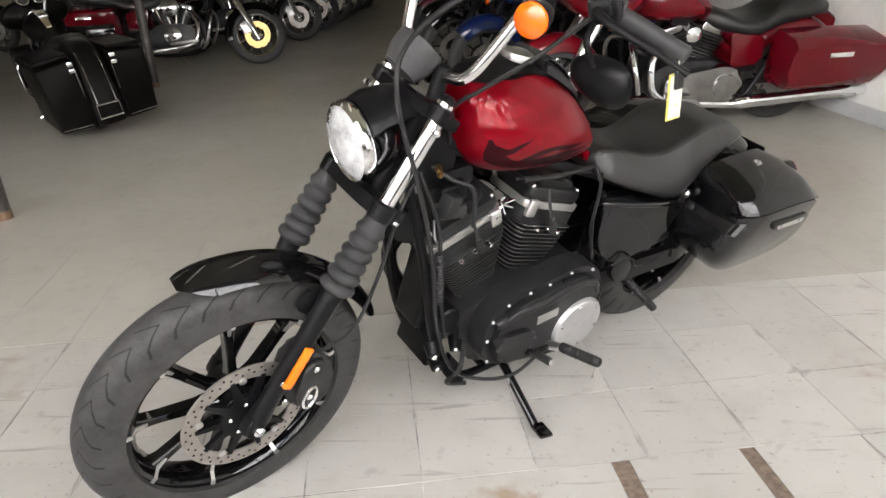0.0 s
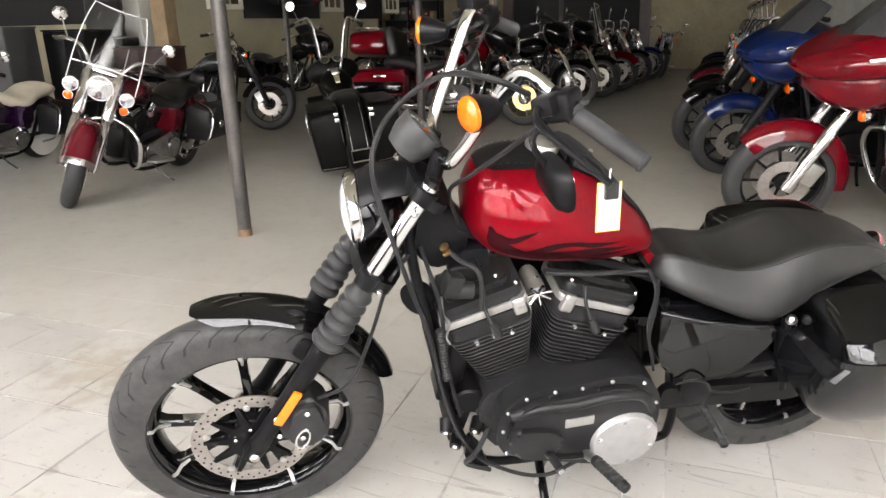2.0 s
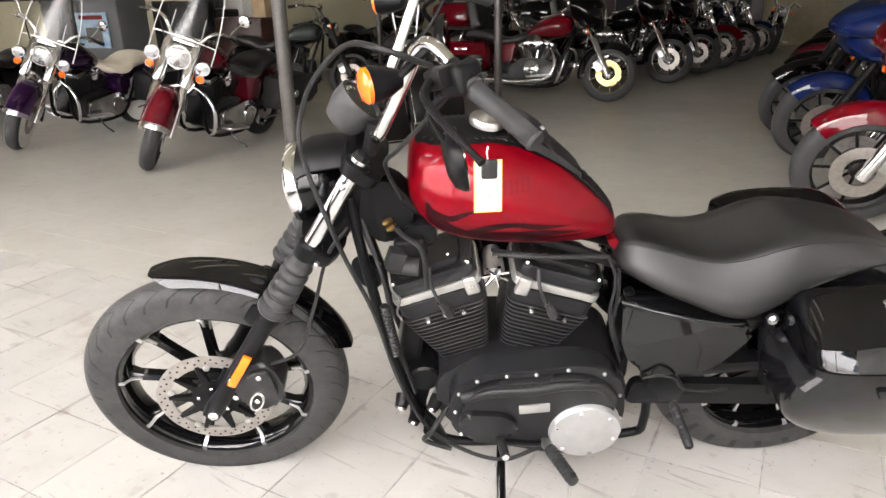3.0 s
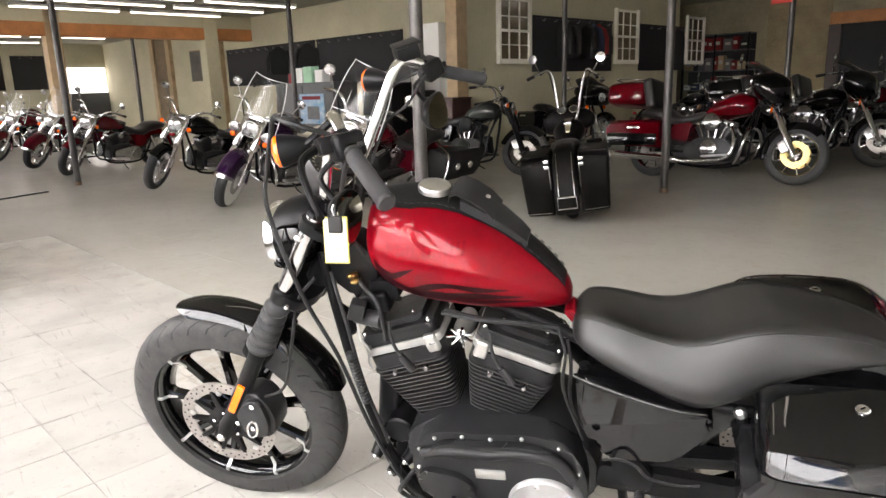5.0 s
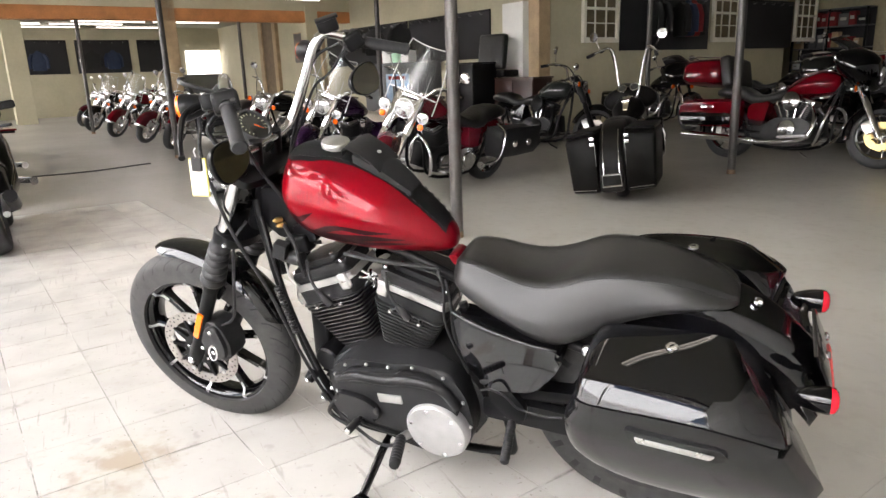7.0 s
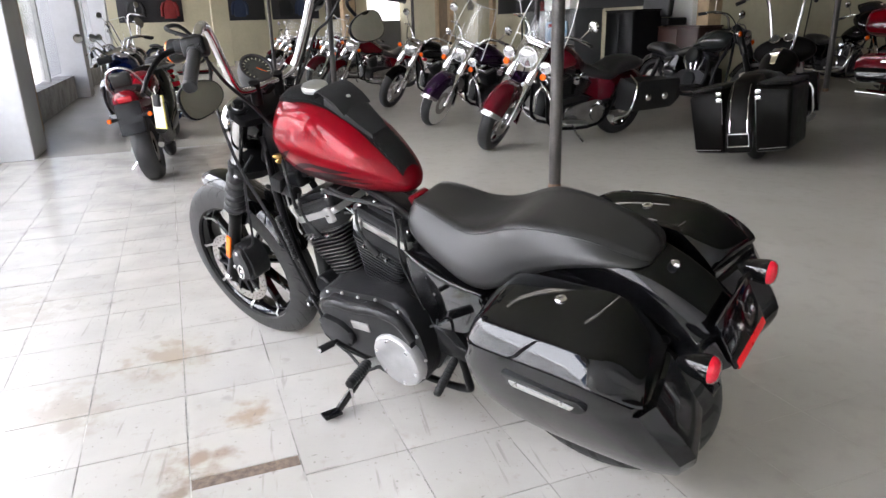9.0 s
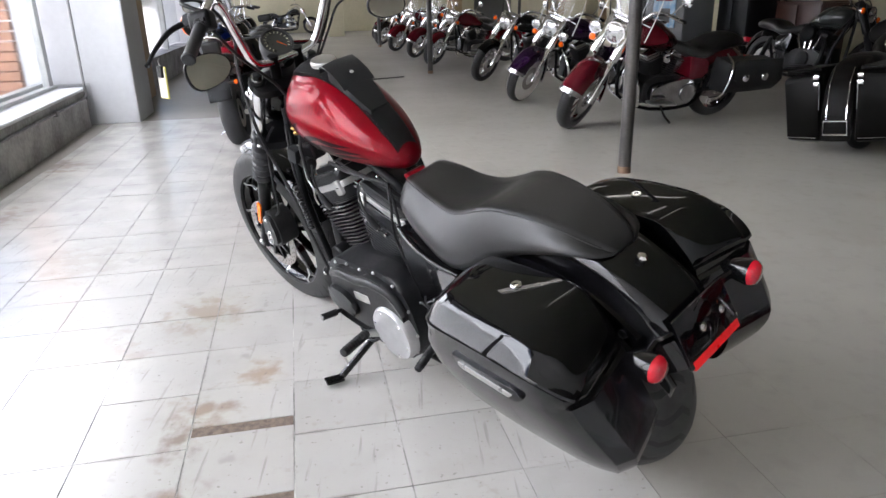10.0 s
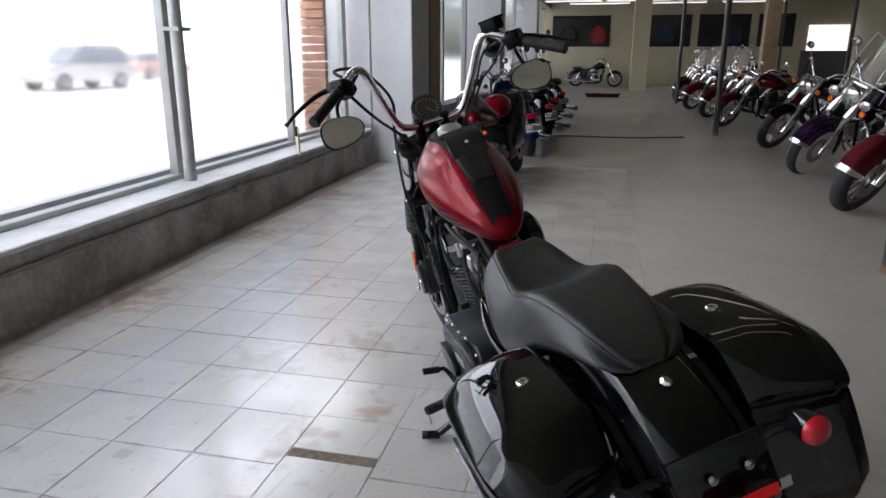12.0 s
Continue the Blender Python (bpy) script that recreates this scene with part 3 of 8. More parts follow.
first = strip_light(-15.2, 6.8, 90)
for a, bs in ((-13.9, (4.2, 6.9, 9.6)), (-15.3, (4.2, 9.5)), (-16.7, (3.6, 6.3, 9.0)), (-18.4, (2.6, 5.2, 9.6)), (-20.0, (1.0, 3.8, 6.5, 9.2)), (-21.6, (1.0, 3.8, 6.5, 9.2)), (-23.6, (2.6, 5.4, 8.2)), (-25.2, (1.2, 6.2, 8.9)), (-26.5, (0.4, 3.0, 5.7)), (-28.0, (1.5, 4.5, 7.5)),
              (-10.2, (4.0, 7.0)), (0.45, (3.2,)), (-1.0, (2.5,)), (-2.4, (4.0,)), (-4.4, (3.0,)), (-4.6, (12.0, 15.5)), (-5.6, (14.6, 17.6)), (-3.9, (18.4,)), (-1.9, (19.0,))):
    for b in bs:
        copy_thing(first, BUILD @ pose(a, b, CEIL, 0, 0, 90))


# display boards with hanging jackets, sash windows
def board(m, w, h, label="black display board fixed to the wall"):
    ob = thing("display_board", m, label, "board", "wall boards")
    part("panel", box(BM(), (0, 0, h / 2), (w, 0.03, h), bev=0.004), BOARD, ob)
    part("top_rail", box(BM(), (0, 0.022, h - 0.03), (w, 0.02, 0.04), bev=0.003), SATIN_BLACK, ob)
    for k in range(int(w / 0.42)):
        part("hook", tube(BM(), [(-w / 2 + 0.25 + 0.42 * k, 0.03, h - 0.10), (-w / 2 + 0.25 + 0.42 * k, 0.09, h - 0.11), (-w / 2 + 0.25 + 0.42 * k, 0.11, h - 0.07)], 0.008, 5), CONDUIT, ob, "pale steel hook")
    return ob


CLOTH = {k: material(k + "_cloth", c, 0.85, 0, 0.25, 8, 0.4, 120) for k, c in (("blue", (0.016, 0.028, 0.065)), ("red", (0.18, 0.012, 0.012)), ("black", (0.012, 0.012, 0.012)), ("grey", (0.12, 0.12, 0.12)))}


def jacket(m, colour):
    ob = thing("jacket", m, colour + " jacket hanging on the display board", "jacket", "hanging jackets")
    body = [(0.24, 0.0), (0.25, 0.45), (0.22, 0.62), (0.08, 0.70), (-0.08, 0.70), (-0.22, 0.62), (-0.25, 0.45), (-0.24, 0.0)]
    part("body", plate(BM(), rounded(body, 0.04), 0.02, 0.13, 0.03), CLOTH[colour], ob)
    for s in (1, -1):
        part("sleeve", tube(BM(), smooth_line([(0.2 * s, 0.08, 0.62), (0.3 * s, 0.09, 0.4), (0.31 * s, 0.09, 0.08)], 4), [0.07] * 5 + [0.06] * 4, 10), CLOTH[colour], ob)
    part("collar", tube(BM(), [(0.09, 0.08, 0.70), (0.0, 0.1, 0.74), (-0.09, 0.08, 0.70)], 0.03, 8), CLOTH[colour], ob)
    return ob


def sash_window(m, w, h):
    ob = thing("sash_window", m, "cream framed sash window with dark panes", "window", "sash windows")
    part("glass", box(BM(), (0, 0, h / 2), (w, 0.02, h), bev=0), DARK_PANE, ob, smooth=0)
    for x in (-w / 2, w / 2):
        part("stile", box(BM(), (x, 0.03, h / 2), (0.075, 0.08, h + 0.1), bev=0.006), TRIM, ob)
    for z in (0, h / 2, h):
        part("rail", box(BM(), (0, 0.03, z), (w - 0.075, 0.07, 0.05 if z else 0.10), bev=0.006), TRIM, ob)
    for x in (-w / 6, w / 6):
        part("glazing_bar", box(BM(), (x, 0.02, h / 2), (0.02, 0.04, h - 0.06), bev=0.003), TRIM, ob)
    for z in (h * 0.27, h * 0.73):
        part("glazing_bar", box(BM(), (0, 0.022, z), (w - 0.09, 0.03, 0.02), bev=0.003), TRIM, ob)
    return ob


EASTFACE = lambda b, z: BUILD @ pose(-7.58, b, z, 0, 0, -90)
for b, w in ((11.80, 0.98), (16.15, 1.0), (19.84, 1.0)):
    sash_window(EASTFACE(b, 1.74), w, 1.2)
for b0, b1 in ((12.42, 15.5), (16.8, 19.2)):
    board(EASTFACE((b0 + b1) / 2, 1.53), b1 - b0, 1.15)
for b, c, turn in ((13.1, "black", 60), (13.35, "black", 68), (14.0, "black", 64), (14.22, "blue", 70), (14.42, "red", 66), (14.62, "black", 62)):
    jacket(EASTFACE(b, 1.80) @ pose(0, 0.24, 0, 0, 0, turn), c)
SOUTHFACE = lambda a, z: BUILD @ pose(a, 11.48, z, 0, 0, 180)
for a0, a1 in ((-18.9, -14.1), (-14.0, -10.6)):
    board(SOUTHFACE((a0 + a1) / 2, 1.5), a1 - a0, 1.1)
for a, c in ((-14.2, "black"), (-15.6, "black")):
    jacket(SOUTHFACE(a, 1.75) @ pose(0, 0.2, 0, 0, 0, 60), c)
WESTFACE = lambda b, z: BUILD @ pose(FAR + 0.02, b, z, 0, 0, -90)
for b0, b1 in ((-0.5, 2.0), (3.2, 5.35), (5.65, 7.7), (8.0, 9.4)):
    board(WESTFACE((b0 + b1) / 2, 1.66), b1 - b0, 1.3)
for b, c in ((0.2, "black"), (1.5, "red"), (4.3, "blue"), (6.2, "black"), (7.0, "blue")):
    jacket(WESTFACE(b, 1.8) @ pose(0, 0.02, 0), c)
bm = BM()
slab(bm, FAR, FAR + 0.05, 9.95, 11.45, 1.5, 2.5)
glow = setting("door_1", bm, lamp_material("daylit_door_panes", (1.0, 1.0, 1.0), 1.3), "garage door panes bright with daylight", "door")
setting("door_2", slab(BM(), FAR, FAR + 0.04, 9.75, 11.48, 0, 1.5), GREY_CABINET, "grey garage door leaf", "door")

# pine framing round the passage in the office wall
for a0, a1 in ((-24.5, -24.2), (-23.15, -22.85), (-19.45, -19.1)):
    setting("pillar", slab(BM(), a0, a1, 11.36, 11.5, -0.004, CEIL, 0.008), PINE, "pale pine post against the office wall", "post")
setting("wall_panel", slab(BM(), -24.2, -23.15, 11.42, 11.5, 0.0, CEIL), BROWN_PLY, "dull brown boarded passage door", "panelling")
print_sheet = thing("wall_poster", BUILD @ pose(-20.7, 11.46, 1.72), "grey engine drawing poster pinned to the wall", "poster")
part("sheet", box(BM(), (0, 0, 0.5), (1.5, 0.012, 1.0), bev=0.002), material("grey_print", (0.30, 0.27, 0.22), 0.6, 0, 0.6, 3, second=(0.08, 0.075, 0.07)), print_sheet)
part("edge_strip", box(BM(), (0, -0.01, 1.0), (1.54, 0.02, 0.03), bev=0.003), PINE, print_sheet)
sign = thing("hanging_sign", BUILD @ pose(-2.42, 11.88, 2.36, 0, 0, -18), "small red notice fixed to the steel pole", "sign")
part("board", box(BM(), (0, 0, 0.2), (0.36, 0.012, 0.42), bev=0.003), material("red_notice", (0.62, 0.05, 0.03), 0.5, 0, 0.1, 8), sign)
for k in range(3):
    part("bar", box(BM(), (0, -0.009, 0.10 + 0.09 * k), (0.26, 0.004, 0.022), bev=0), FIXTURE, sign, "pale writing bar", 0)
# office corner: desk units, counter, poster
def cabinet(a, b, w, d, h, mat, label):
    ob = thing("cabinet", BUILD @ pose(a, b, -0.004), label, "cabinet")
    part("body", box(BM(), (0, 0, h / 2), (w, d, h), bev=0.01), mat, ob)
    part("top", box(BM(), (0, 0, h + 0.015), (w + 0.04, d + 0.04, 0.03), bev=0.006), mat, ob)
    for k in range(2):
        part("door", box(BM(), (-w / 4 + k * w / 2, -d / 2 - 0.008, h / 2), (w / 2 - 0.02, 0.016, h - 0.06), bev=0.004), mat, ob)
    return ob


cabinet(-10.65, 9.0, 2.1, 0.6, 1.42, GREY_CABINET, "grey enamelled office cabinet")
cabinet(-9.0, 9.6, 0.9, 0.6, 1.36, SATIN_BLACK, "black office cabinet beside the counter")
cabinet(-8.0, 10.1, 1.1, 0.5, 1.05, BROWN, "dark brown reception counter")
SHELF = BUILD @ pose(-7.25, 20.70, -0.004, 0, 0, -90)
shelf = thing("stock_shelf", SHELF, "dark steel shelf crowded with boxed parts", "shelf")
for y in (-0.95, 0.0, 0.95):
    part("post", box(BM(), (0.2, y, 1.25), (0.05, 0.05, 2.5), bev=0.004), SATIN_BLACK, shelf)
for z in (0.4, 0.95, 1.5, 2.05, 2.5):
    part("board", box(BM(), (0, 0, z), (0.45, 1.95, 0.03), bev=0.003), GREY_CABINET, shelf)
part("back_panel", box(BM(), (-0.24, 0, 1.25), (0.02, 1.95, 2.5), bev=0.002), BOARD, shelf)
rng = random.Random(9)
for z in (0.416, 0.966, 1.516, 2.066):
    y = -0.88
    while y < 0.8:
        w, h = rng.uniform(0.10, 0.26), rng.uniform(0.14, 0.40)
        shade = rng.choice((CLOTH["grey"], CLOTH["black"], CLOTH["red"], CLOTH["blue"], PINE, FIXTURE, GREY_CABINET))
        bx = thing("parts_box", SHELF @ pose(0.1, y + w / 2, z), "small boxed part standing on the stock shelf", "box", "boxes on the stock shelf")
        part("carton_body", box(BM(), (0, 0, h / 2), (0.24, w - 0.01, h), bev=0.004), shade, bx)
        part("front_label", box(BM(), (0.122, 0, h * 0.55), (0.003, w * 0.6, h * 0.25), bev=0), PAPER, bx, smooth=0)
        y += w + rng.uniform(0.0, 0.05)
poster = thing("poster", BUILD @ pose(-10.3, 8.66, 0.62), "blue and white engine poster on the cabinet front", "poster")
part("sheet", box(BM(), (0, 0, 0.3), (0.85, 0.02, 0.6), bev=0.002), material("blue_white_print", (0.62, 0.68, 0.72), 0.5, 0, 0.3, 7, second=(0.05, 0.22, 0.42)), poster)
part("print_band", box(BM(), (0, -0.013, 0.52), (0.65, 0.004, 0.07), bev=0), CLOTH["red"], poster, smooth=0)
part("print_block", box(BM(), (0.05, -0.013, 0.22), (0.42, 0.004, 0.26), bev=0), CLOTH["grey"], poster, smooth=0)
fridge = thing("white_cabinet", BUILD @ pose(-8.8, 10.75, -0.004), "tall white boxed column by the counter", "cabinet")
part("body", box(BM(), (0, 0, 1.27), (0.62, 0.4, 2.54), bev=0.01), FIXTURE, fridge)
chair = thing("office_chair", BUILD @ pose(-8.75, 10.15, -0.004, 0, 0, 190), "black leather high counter chair", "chair")
part("backrest", box(BM(), (0, 0.2, 1.58), (0.66, 0.16, 0.68), (8, 0, 0), 0.06, 3), LEATHER, chair)
part("seat", box(BM(), (0, 0, 1.16), (0.6, 0.52, 0.14), bev=0.04, seg=3), LEATHER, chair)
part("column", tube(BM(), [(0, 0, 0.06), (0, 0, 1.1)], 0.035, 10), SATIN_BLACK, chair)
for k in range(5):
    part("foot", tube(BM(), [(0, 0, 0.08), (0.3 * math.cos(1.257 * k), 0.3 * math.sin(1.257 * k), 0.021)], 0.02, 6), SATIN_BLACK, chair)
GREEN_BOX = material("pale_green_carton", (0.35, 0.6, 0.42), 0.6, 0, 0.15, 8)
for dx, mt, h, w, lab in ((-0.75, CLOTH["red"], 0.2, 0.14, "red carton standing on the grey cabinet"), (-0.45, FIXTURE, 0.3, 0.3, "white carton standing on the grey cabinet"), (-0.1, GREEN_BOX, 0.32, 0.3, "pale green carton standing on the grey cabinet"), (0.3, FIXTURE, 0.24, 0.26, "white carton standing on the grey cabinet")):
    bx = thing("carton", BUILD @ pose(-10.65 + dx, 9.0, 1.447), lab, "box", "cartons on the cabinet")
    part("carton_body", box(BM(), (0, 0, h / 2), (w, 0.2, h), bev=0.004), mt, bx)
    part("carton_flap", box(BM(), (0, 0, h + 0.003), (w * 0.98, 0.19, 0.005), bev=0), mt, bx, smooth=0)

# doors and posts in the back wall
for k in range(9):
    setting("wall_board", slab(BM(), -6.0, -4.4, NORTH - 0.04, NORTH, 0.02 + 0.38 * k, 0.39 + 0.38 * k, 0.004), PINE_WALL, "pale pine boarding on the back wall", "panelling")
setting("beam_back", slab(BM(), -4.4, -0.2, NORTH - 0.14, NORTH, 2.55, 2.85, 0.008), BEAM_MAT, "orange stained timber head over the rear opening", "beam")
for a0, a1 in ((-4.4, -4.1), (-0.5, -0.2)):
    setting("pillar", slab(BM(), a0, a1, NORTH - 0.16, NORTH, -0.004, 2.55, 0.008), BROWN, "dark brown timber post", "post")
# black sheet across the rear opening paints the shade inside it
setting("opening_shade_sheet", slab(BM(), -4.1, -0.5, NORTH - 0.05, NORTH, 0, 2.55), BOARD, "black sheet standing in for the shade in the rear opening", "door")

# cord lying over the floor
cord = tagged(part("extension_cord", tube(BM(), smooth_line([(-8.7, 0.9, 0.004), (-8.85, 1.6, 0.004), (-8.8, 2.4, 0.004), (-9.1, 3.3, 0.004)], 5), 0.008, 6), RUBBER, None, "dark cord lying across the floor", 40), category="cord")
cord.matrix_basis = BUILD

# glowing white sheet added for the overexposed distance; also lights the windows
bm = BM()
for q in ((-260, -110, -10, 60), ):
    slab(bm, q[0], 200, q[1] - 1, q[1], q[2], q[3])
setting("backdrop", bm, lamp_material("glowing_white_sheet", (0.96, 0.98, 1.0), 1.35), "glowing white sheet standing in for the bright distance beyond the street", "backdrop")
# ground, cars and sky outside
setting("ground", slab(BM(), -400, 400, -400, -1.0, -0.5, -0.05), PAVING, "pale sunlit pavement and street", "ground")


def car(m, mat, label, tall=0.0):
    ob = thing("parked_car", m, label, "car", "cars outside")
    prof = rounded([(-2.2, 0.35), (-2.25, 0.75), (-2.1, 0.98), (-1.2, 1.02), (1.0, 1.0), (2.0, 0.85), (2.2, 0.65), (2.2, 0.35)], 0.12)
    part("body", plate(BM(), prof, -0.85, 0.85, 0.08, 3), mat, ob)
    top = rounded([(-2.0, 0.98), (-1.85, 1.55 + tall), (0.2, 1.6 + tall), (1.0, 1.0)], 0.12)
    part("cabin", plate(BM(), top, -0.72, 0.72, 0.08, 3), CAR_GLASS, ob)
    part("roof", plate(BM(), rounded([(-1.85, 1.54 + tall), (-1.7, 1.62 + tall), (0.1, 1.63 + tall), (0.25, 1.56 + tall)], 0.04), -0.7, 0.7, 0.02), mat, ob)
    for x in (-1.35, 1.35):
        for y in (-0.78, 0.78):
            w = part("wheel", lathe(BM(), [(-0.1, 0.2), (-0.11, 0.33), (0.11, 0.33), (0.1, 0.2)], (x, y, 0.33), (0, 1, 0), 20), OVEREXPOSED_TYRE, ob)
            part("rim", lathe(BM(), [(-0.112, 0.2), (0.112, 0.2)], (x, y, 0.33), (0, 1, 0), 16), STEEL, w)
    return ob


# car tyres and glass coloured pale to look washed out by strong daylight
OVEREXPOSED_TYRE = material("overexposed_car_tyre", (0.16, 0.16, 0.16), 0.7)
CAR_GLASS = material("overexposed_car_glass", (0.30, 0.33, 0.36), 0.1, 0, 0.2, 3)
CAR_SILVER = material("silver_car_paint", (0.75, 0.76, 0.76), 0.3, 0.5, 0.08, 3, coat=0.8)
CAR_DARK = material("dark_car_paint", (0.16, 0.18, 0.21), 0.3, 0.3, 0.08, 3, coat=0.8)
car(BUILD @ pose(-21.3, -18.5, -0.05, 0, 0, -8), CAR_SILVER, "silver sport utility car parked across the street", 0.12)
car(BUILD @ pose(-16.6, -21.5, -0.05, 0, 0, 172), CAR_DARK, "dark saloon car parked across the street", -0.1)
car(BUILD @ pose(-34.0, -24.0, -0.05, 0, 0, 172), material("pale_red_car_paint", (0.62, 0.45, 0.43), 0.3, 0.0, 0.08, 3, coat=0.3), "pale sunlit car parked far down the street", -0.1)

# ---- the cruiser in the foreground ----
BIKE_POSE = pose(0.7406, 2.3854, -0.0063, 0, 0, 218.2) @ pose(0, 0, 0, -15.0, 0, 0)
bike = thing("motorcycle", BIKE_POSE, "red and black cruiser motorcycle with saddlebags on its side stand", "motorcycle")


def cast_wheel(name, centre, big, rim, width, tread, spokes, parent, disc_side, disc_r):
    bm = lathe(BM(), [(-width * 0.36, rim + 0.012), (-width * 0.36, rim - 0.008), (-width * 0.2, rim - 0.022), (width * 0.2, rim - 0.022),
                      (width * 0.36, rim - 0.008), (width * 0.36, rim + 0.012), (width * 0.3, rim + 0.004), (-width * 0.3, rim + 0.004)], axis=(0, 1, 0), n=56, closed=True)
    wheel = part(name, bm, GLOSS_BLACK, parent)
    wheel.location = centre
    part("tire", lathe(BM(), tyre_profile(width, big, rim + 0.006), axis=(0, 1, 0), n=72, closed=True), tread, wheel, "black treaded rubber tire")
    hub = part("hub", lathe(BM(), [(-0.07, 0.022), (-0.068, 0.04), (-0.045, 0.045), (0.045, 0.045), (0.068, 0.04), (0.07, 0.022)], axis=(0, 1, 0), n=28), SATIN_BLACK, wheel)
    inner, outer = 0.038, rim - 0.02
    bm = BM()
    rows = [(inner, 0.016, 0.024), (0.09, 0.0105, 0.017), (outer - 0.06, 0.0105, 0.015), (outer - 0.02, 0.012, 0.015), (outer + 0.004, 0.021, 0.018)]
    rings(bm, [[(r, t, w), (r, -t, w), (r, -t, -w), (r, t, -w)] for r, w, t in rows])
    bmesh.ops.bevel(bm, geom=[e for e in bm.edges if abs(e.verts[0].co.x - e.verts[1].co.x) > 1e-5], offset=0.003, segments=1, affect="EDGES")
    spoke = part("spoke", bm, GLOSS_BLACK, wheel)
    tip = BM()
    rings(tip, [[(r, width * 0.36 + 0.0012, w), (r, width * 0.36 - 0.002, w), (r, width * 0.36 - 0.002, -w), (r, width * 0.36 + 0.0012, -w)] for r, w in [(rim - 0.012, 0.0045), (rim + 0.0125, 0.0085)]])
    rings(tip, [[(r, y, w), (r, y - 0.004, w), (r, y - 0.004, -w), (r, y, -w)] for r, y, w in [(outer - 0.03, 0.0175, 0.003), (rim - 0.0225, 0.023, 0.005), (rim - 0.009, width * 0.36 + 0.001, 0.005)]])
    mark = part("machined_edge", tip, CAST, wheel, "bright machined spoke tip")
    for i in range(spokes):
        turn = Euler((0, -radians(360 * i / spokes + 10), 0))
        for src in (spoke, mark):
            ob = src
            if i:
                ob = src.copy()
                scene.collection.objects.link(ob)
            ob.rotation_euler = turn
    # brake disc: a drilled ring on a carrier
    y = disc_side
    bm = lathe(BM(), [(-0.0025, disc_r - 0.036), (-0.0025, disc_r), (0.0025, disc_r), (0.0025, disc_r - 0.036)], (0, y, 0), (0, 1, 0), 56, closed=True)
    disc = part("brake_disc", bm, DISC, wheel, "brushed steel drilled brake disc")
    hole = BM()
    for k in range(30):
        a = 6.28318 * k / 30
        for r in (disc_r - 0.009, disc_r - 0.02):
            q = a + (0.1 if r < disc_r - 0.01 else 0)
            lathe(hole, [(-0.0032, 0.0032), (0.0032, 0.0032)], (r * math.cos(q), y, r * math.sin(q)), (0, 1, 0), 6)
    part("hole_pattern", hole, SATIN_BLACK, wheel)
    car = BM()
    star = []
    for k in range(10):
        a = 6.28318 * k / 10 + 0.1
        for da, r in ((-0.05, disc_r - 0.03), (0.05, disc_r - 0.03), (0.14, 0.06), (0.49, 0.06)):
            star.append((r * math.cos(a + da), r * math.sin(a + da)))
    plate(car, star, y - 0.007, y + 0.006, 0.002, 1)
    part("disc_carrier", car, SATIN_BLACK, wheel)
    for k in range(5):
        a = 6.28318 * k / 5 + 0.3
        bolt(wheel, (0.042 * math.cos(a), y + 0.008, 0.042 * math.sin(a)), (0, 1, 0), 0.006, 0.006)
        lathe(hole2 := BM(), [(0, 0.009), (0.006, 0.009), (0.008, 0.005)], ((disc_r - 0.037) * math.cos(a), y, (disc_r - 0.037) * math.sin(a)), (0, 1, 0), 10)
        part("disc_button", hole2, STEEL, wheel)
    return wheel


front_wheel = cast_wheel("front_wheel", (1.525, 0, 0.322), 0.349, 0.251, 0.112, TYRE_FRONT, 9, bike, 0.072, 0.150)
front_wheel.rotation_euler = (0, 0, radians(2.5))
cast_wheel("rear_wheel", (0.0, 0, 0.318), 0.336, 0.215, 0.160, TYRE_REAR, 9, bike, -0.085, 0.130)

# fork: axle to top clamp, raked back
AX0, AX1 = Vector((1.515, 0, 0.318)), Vector((1.092, 0, 1.012))
FORK = (AX1 - AX0).normalized()
SQUARE = Vector((FORK.z, 0, -FORK.x))


def on_fork(d, y, ahead=0.0):
    return AX0 + FORK * d + SQUARE * ahead + Vector((0, y, 0))


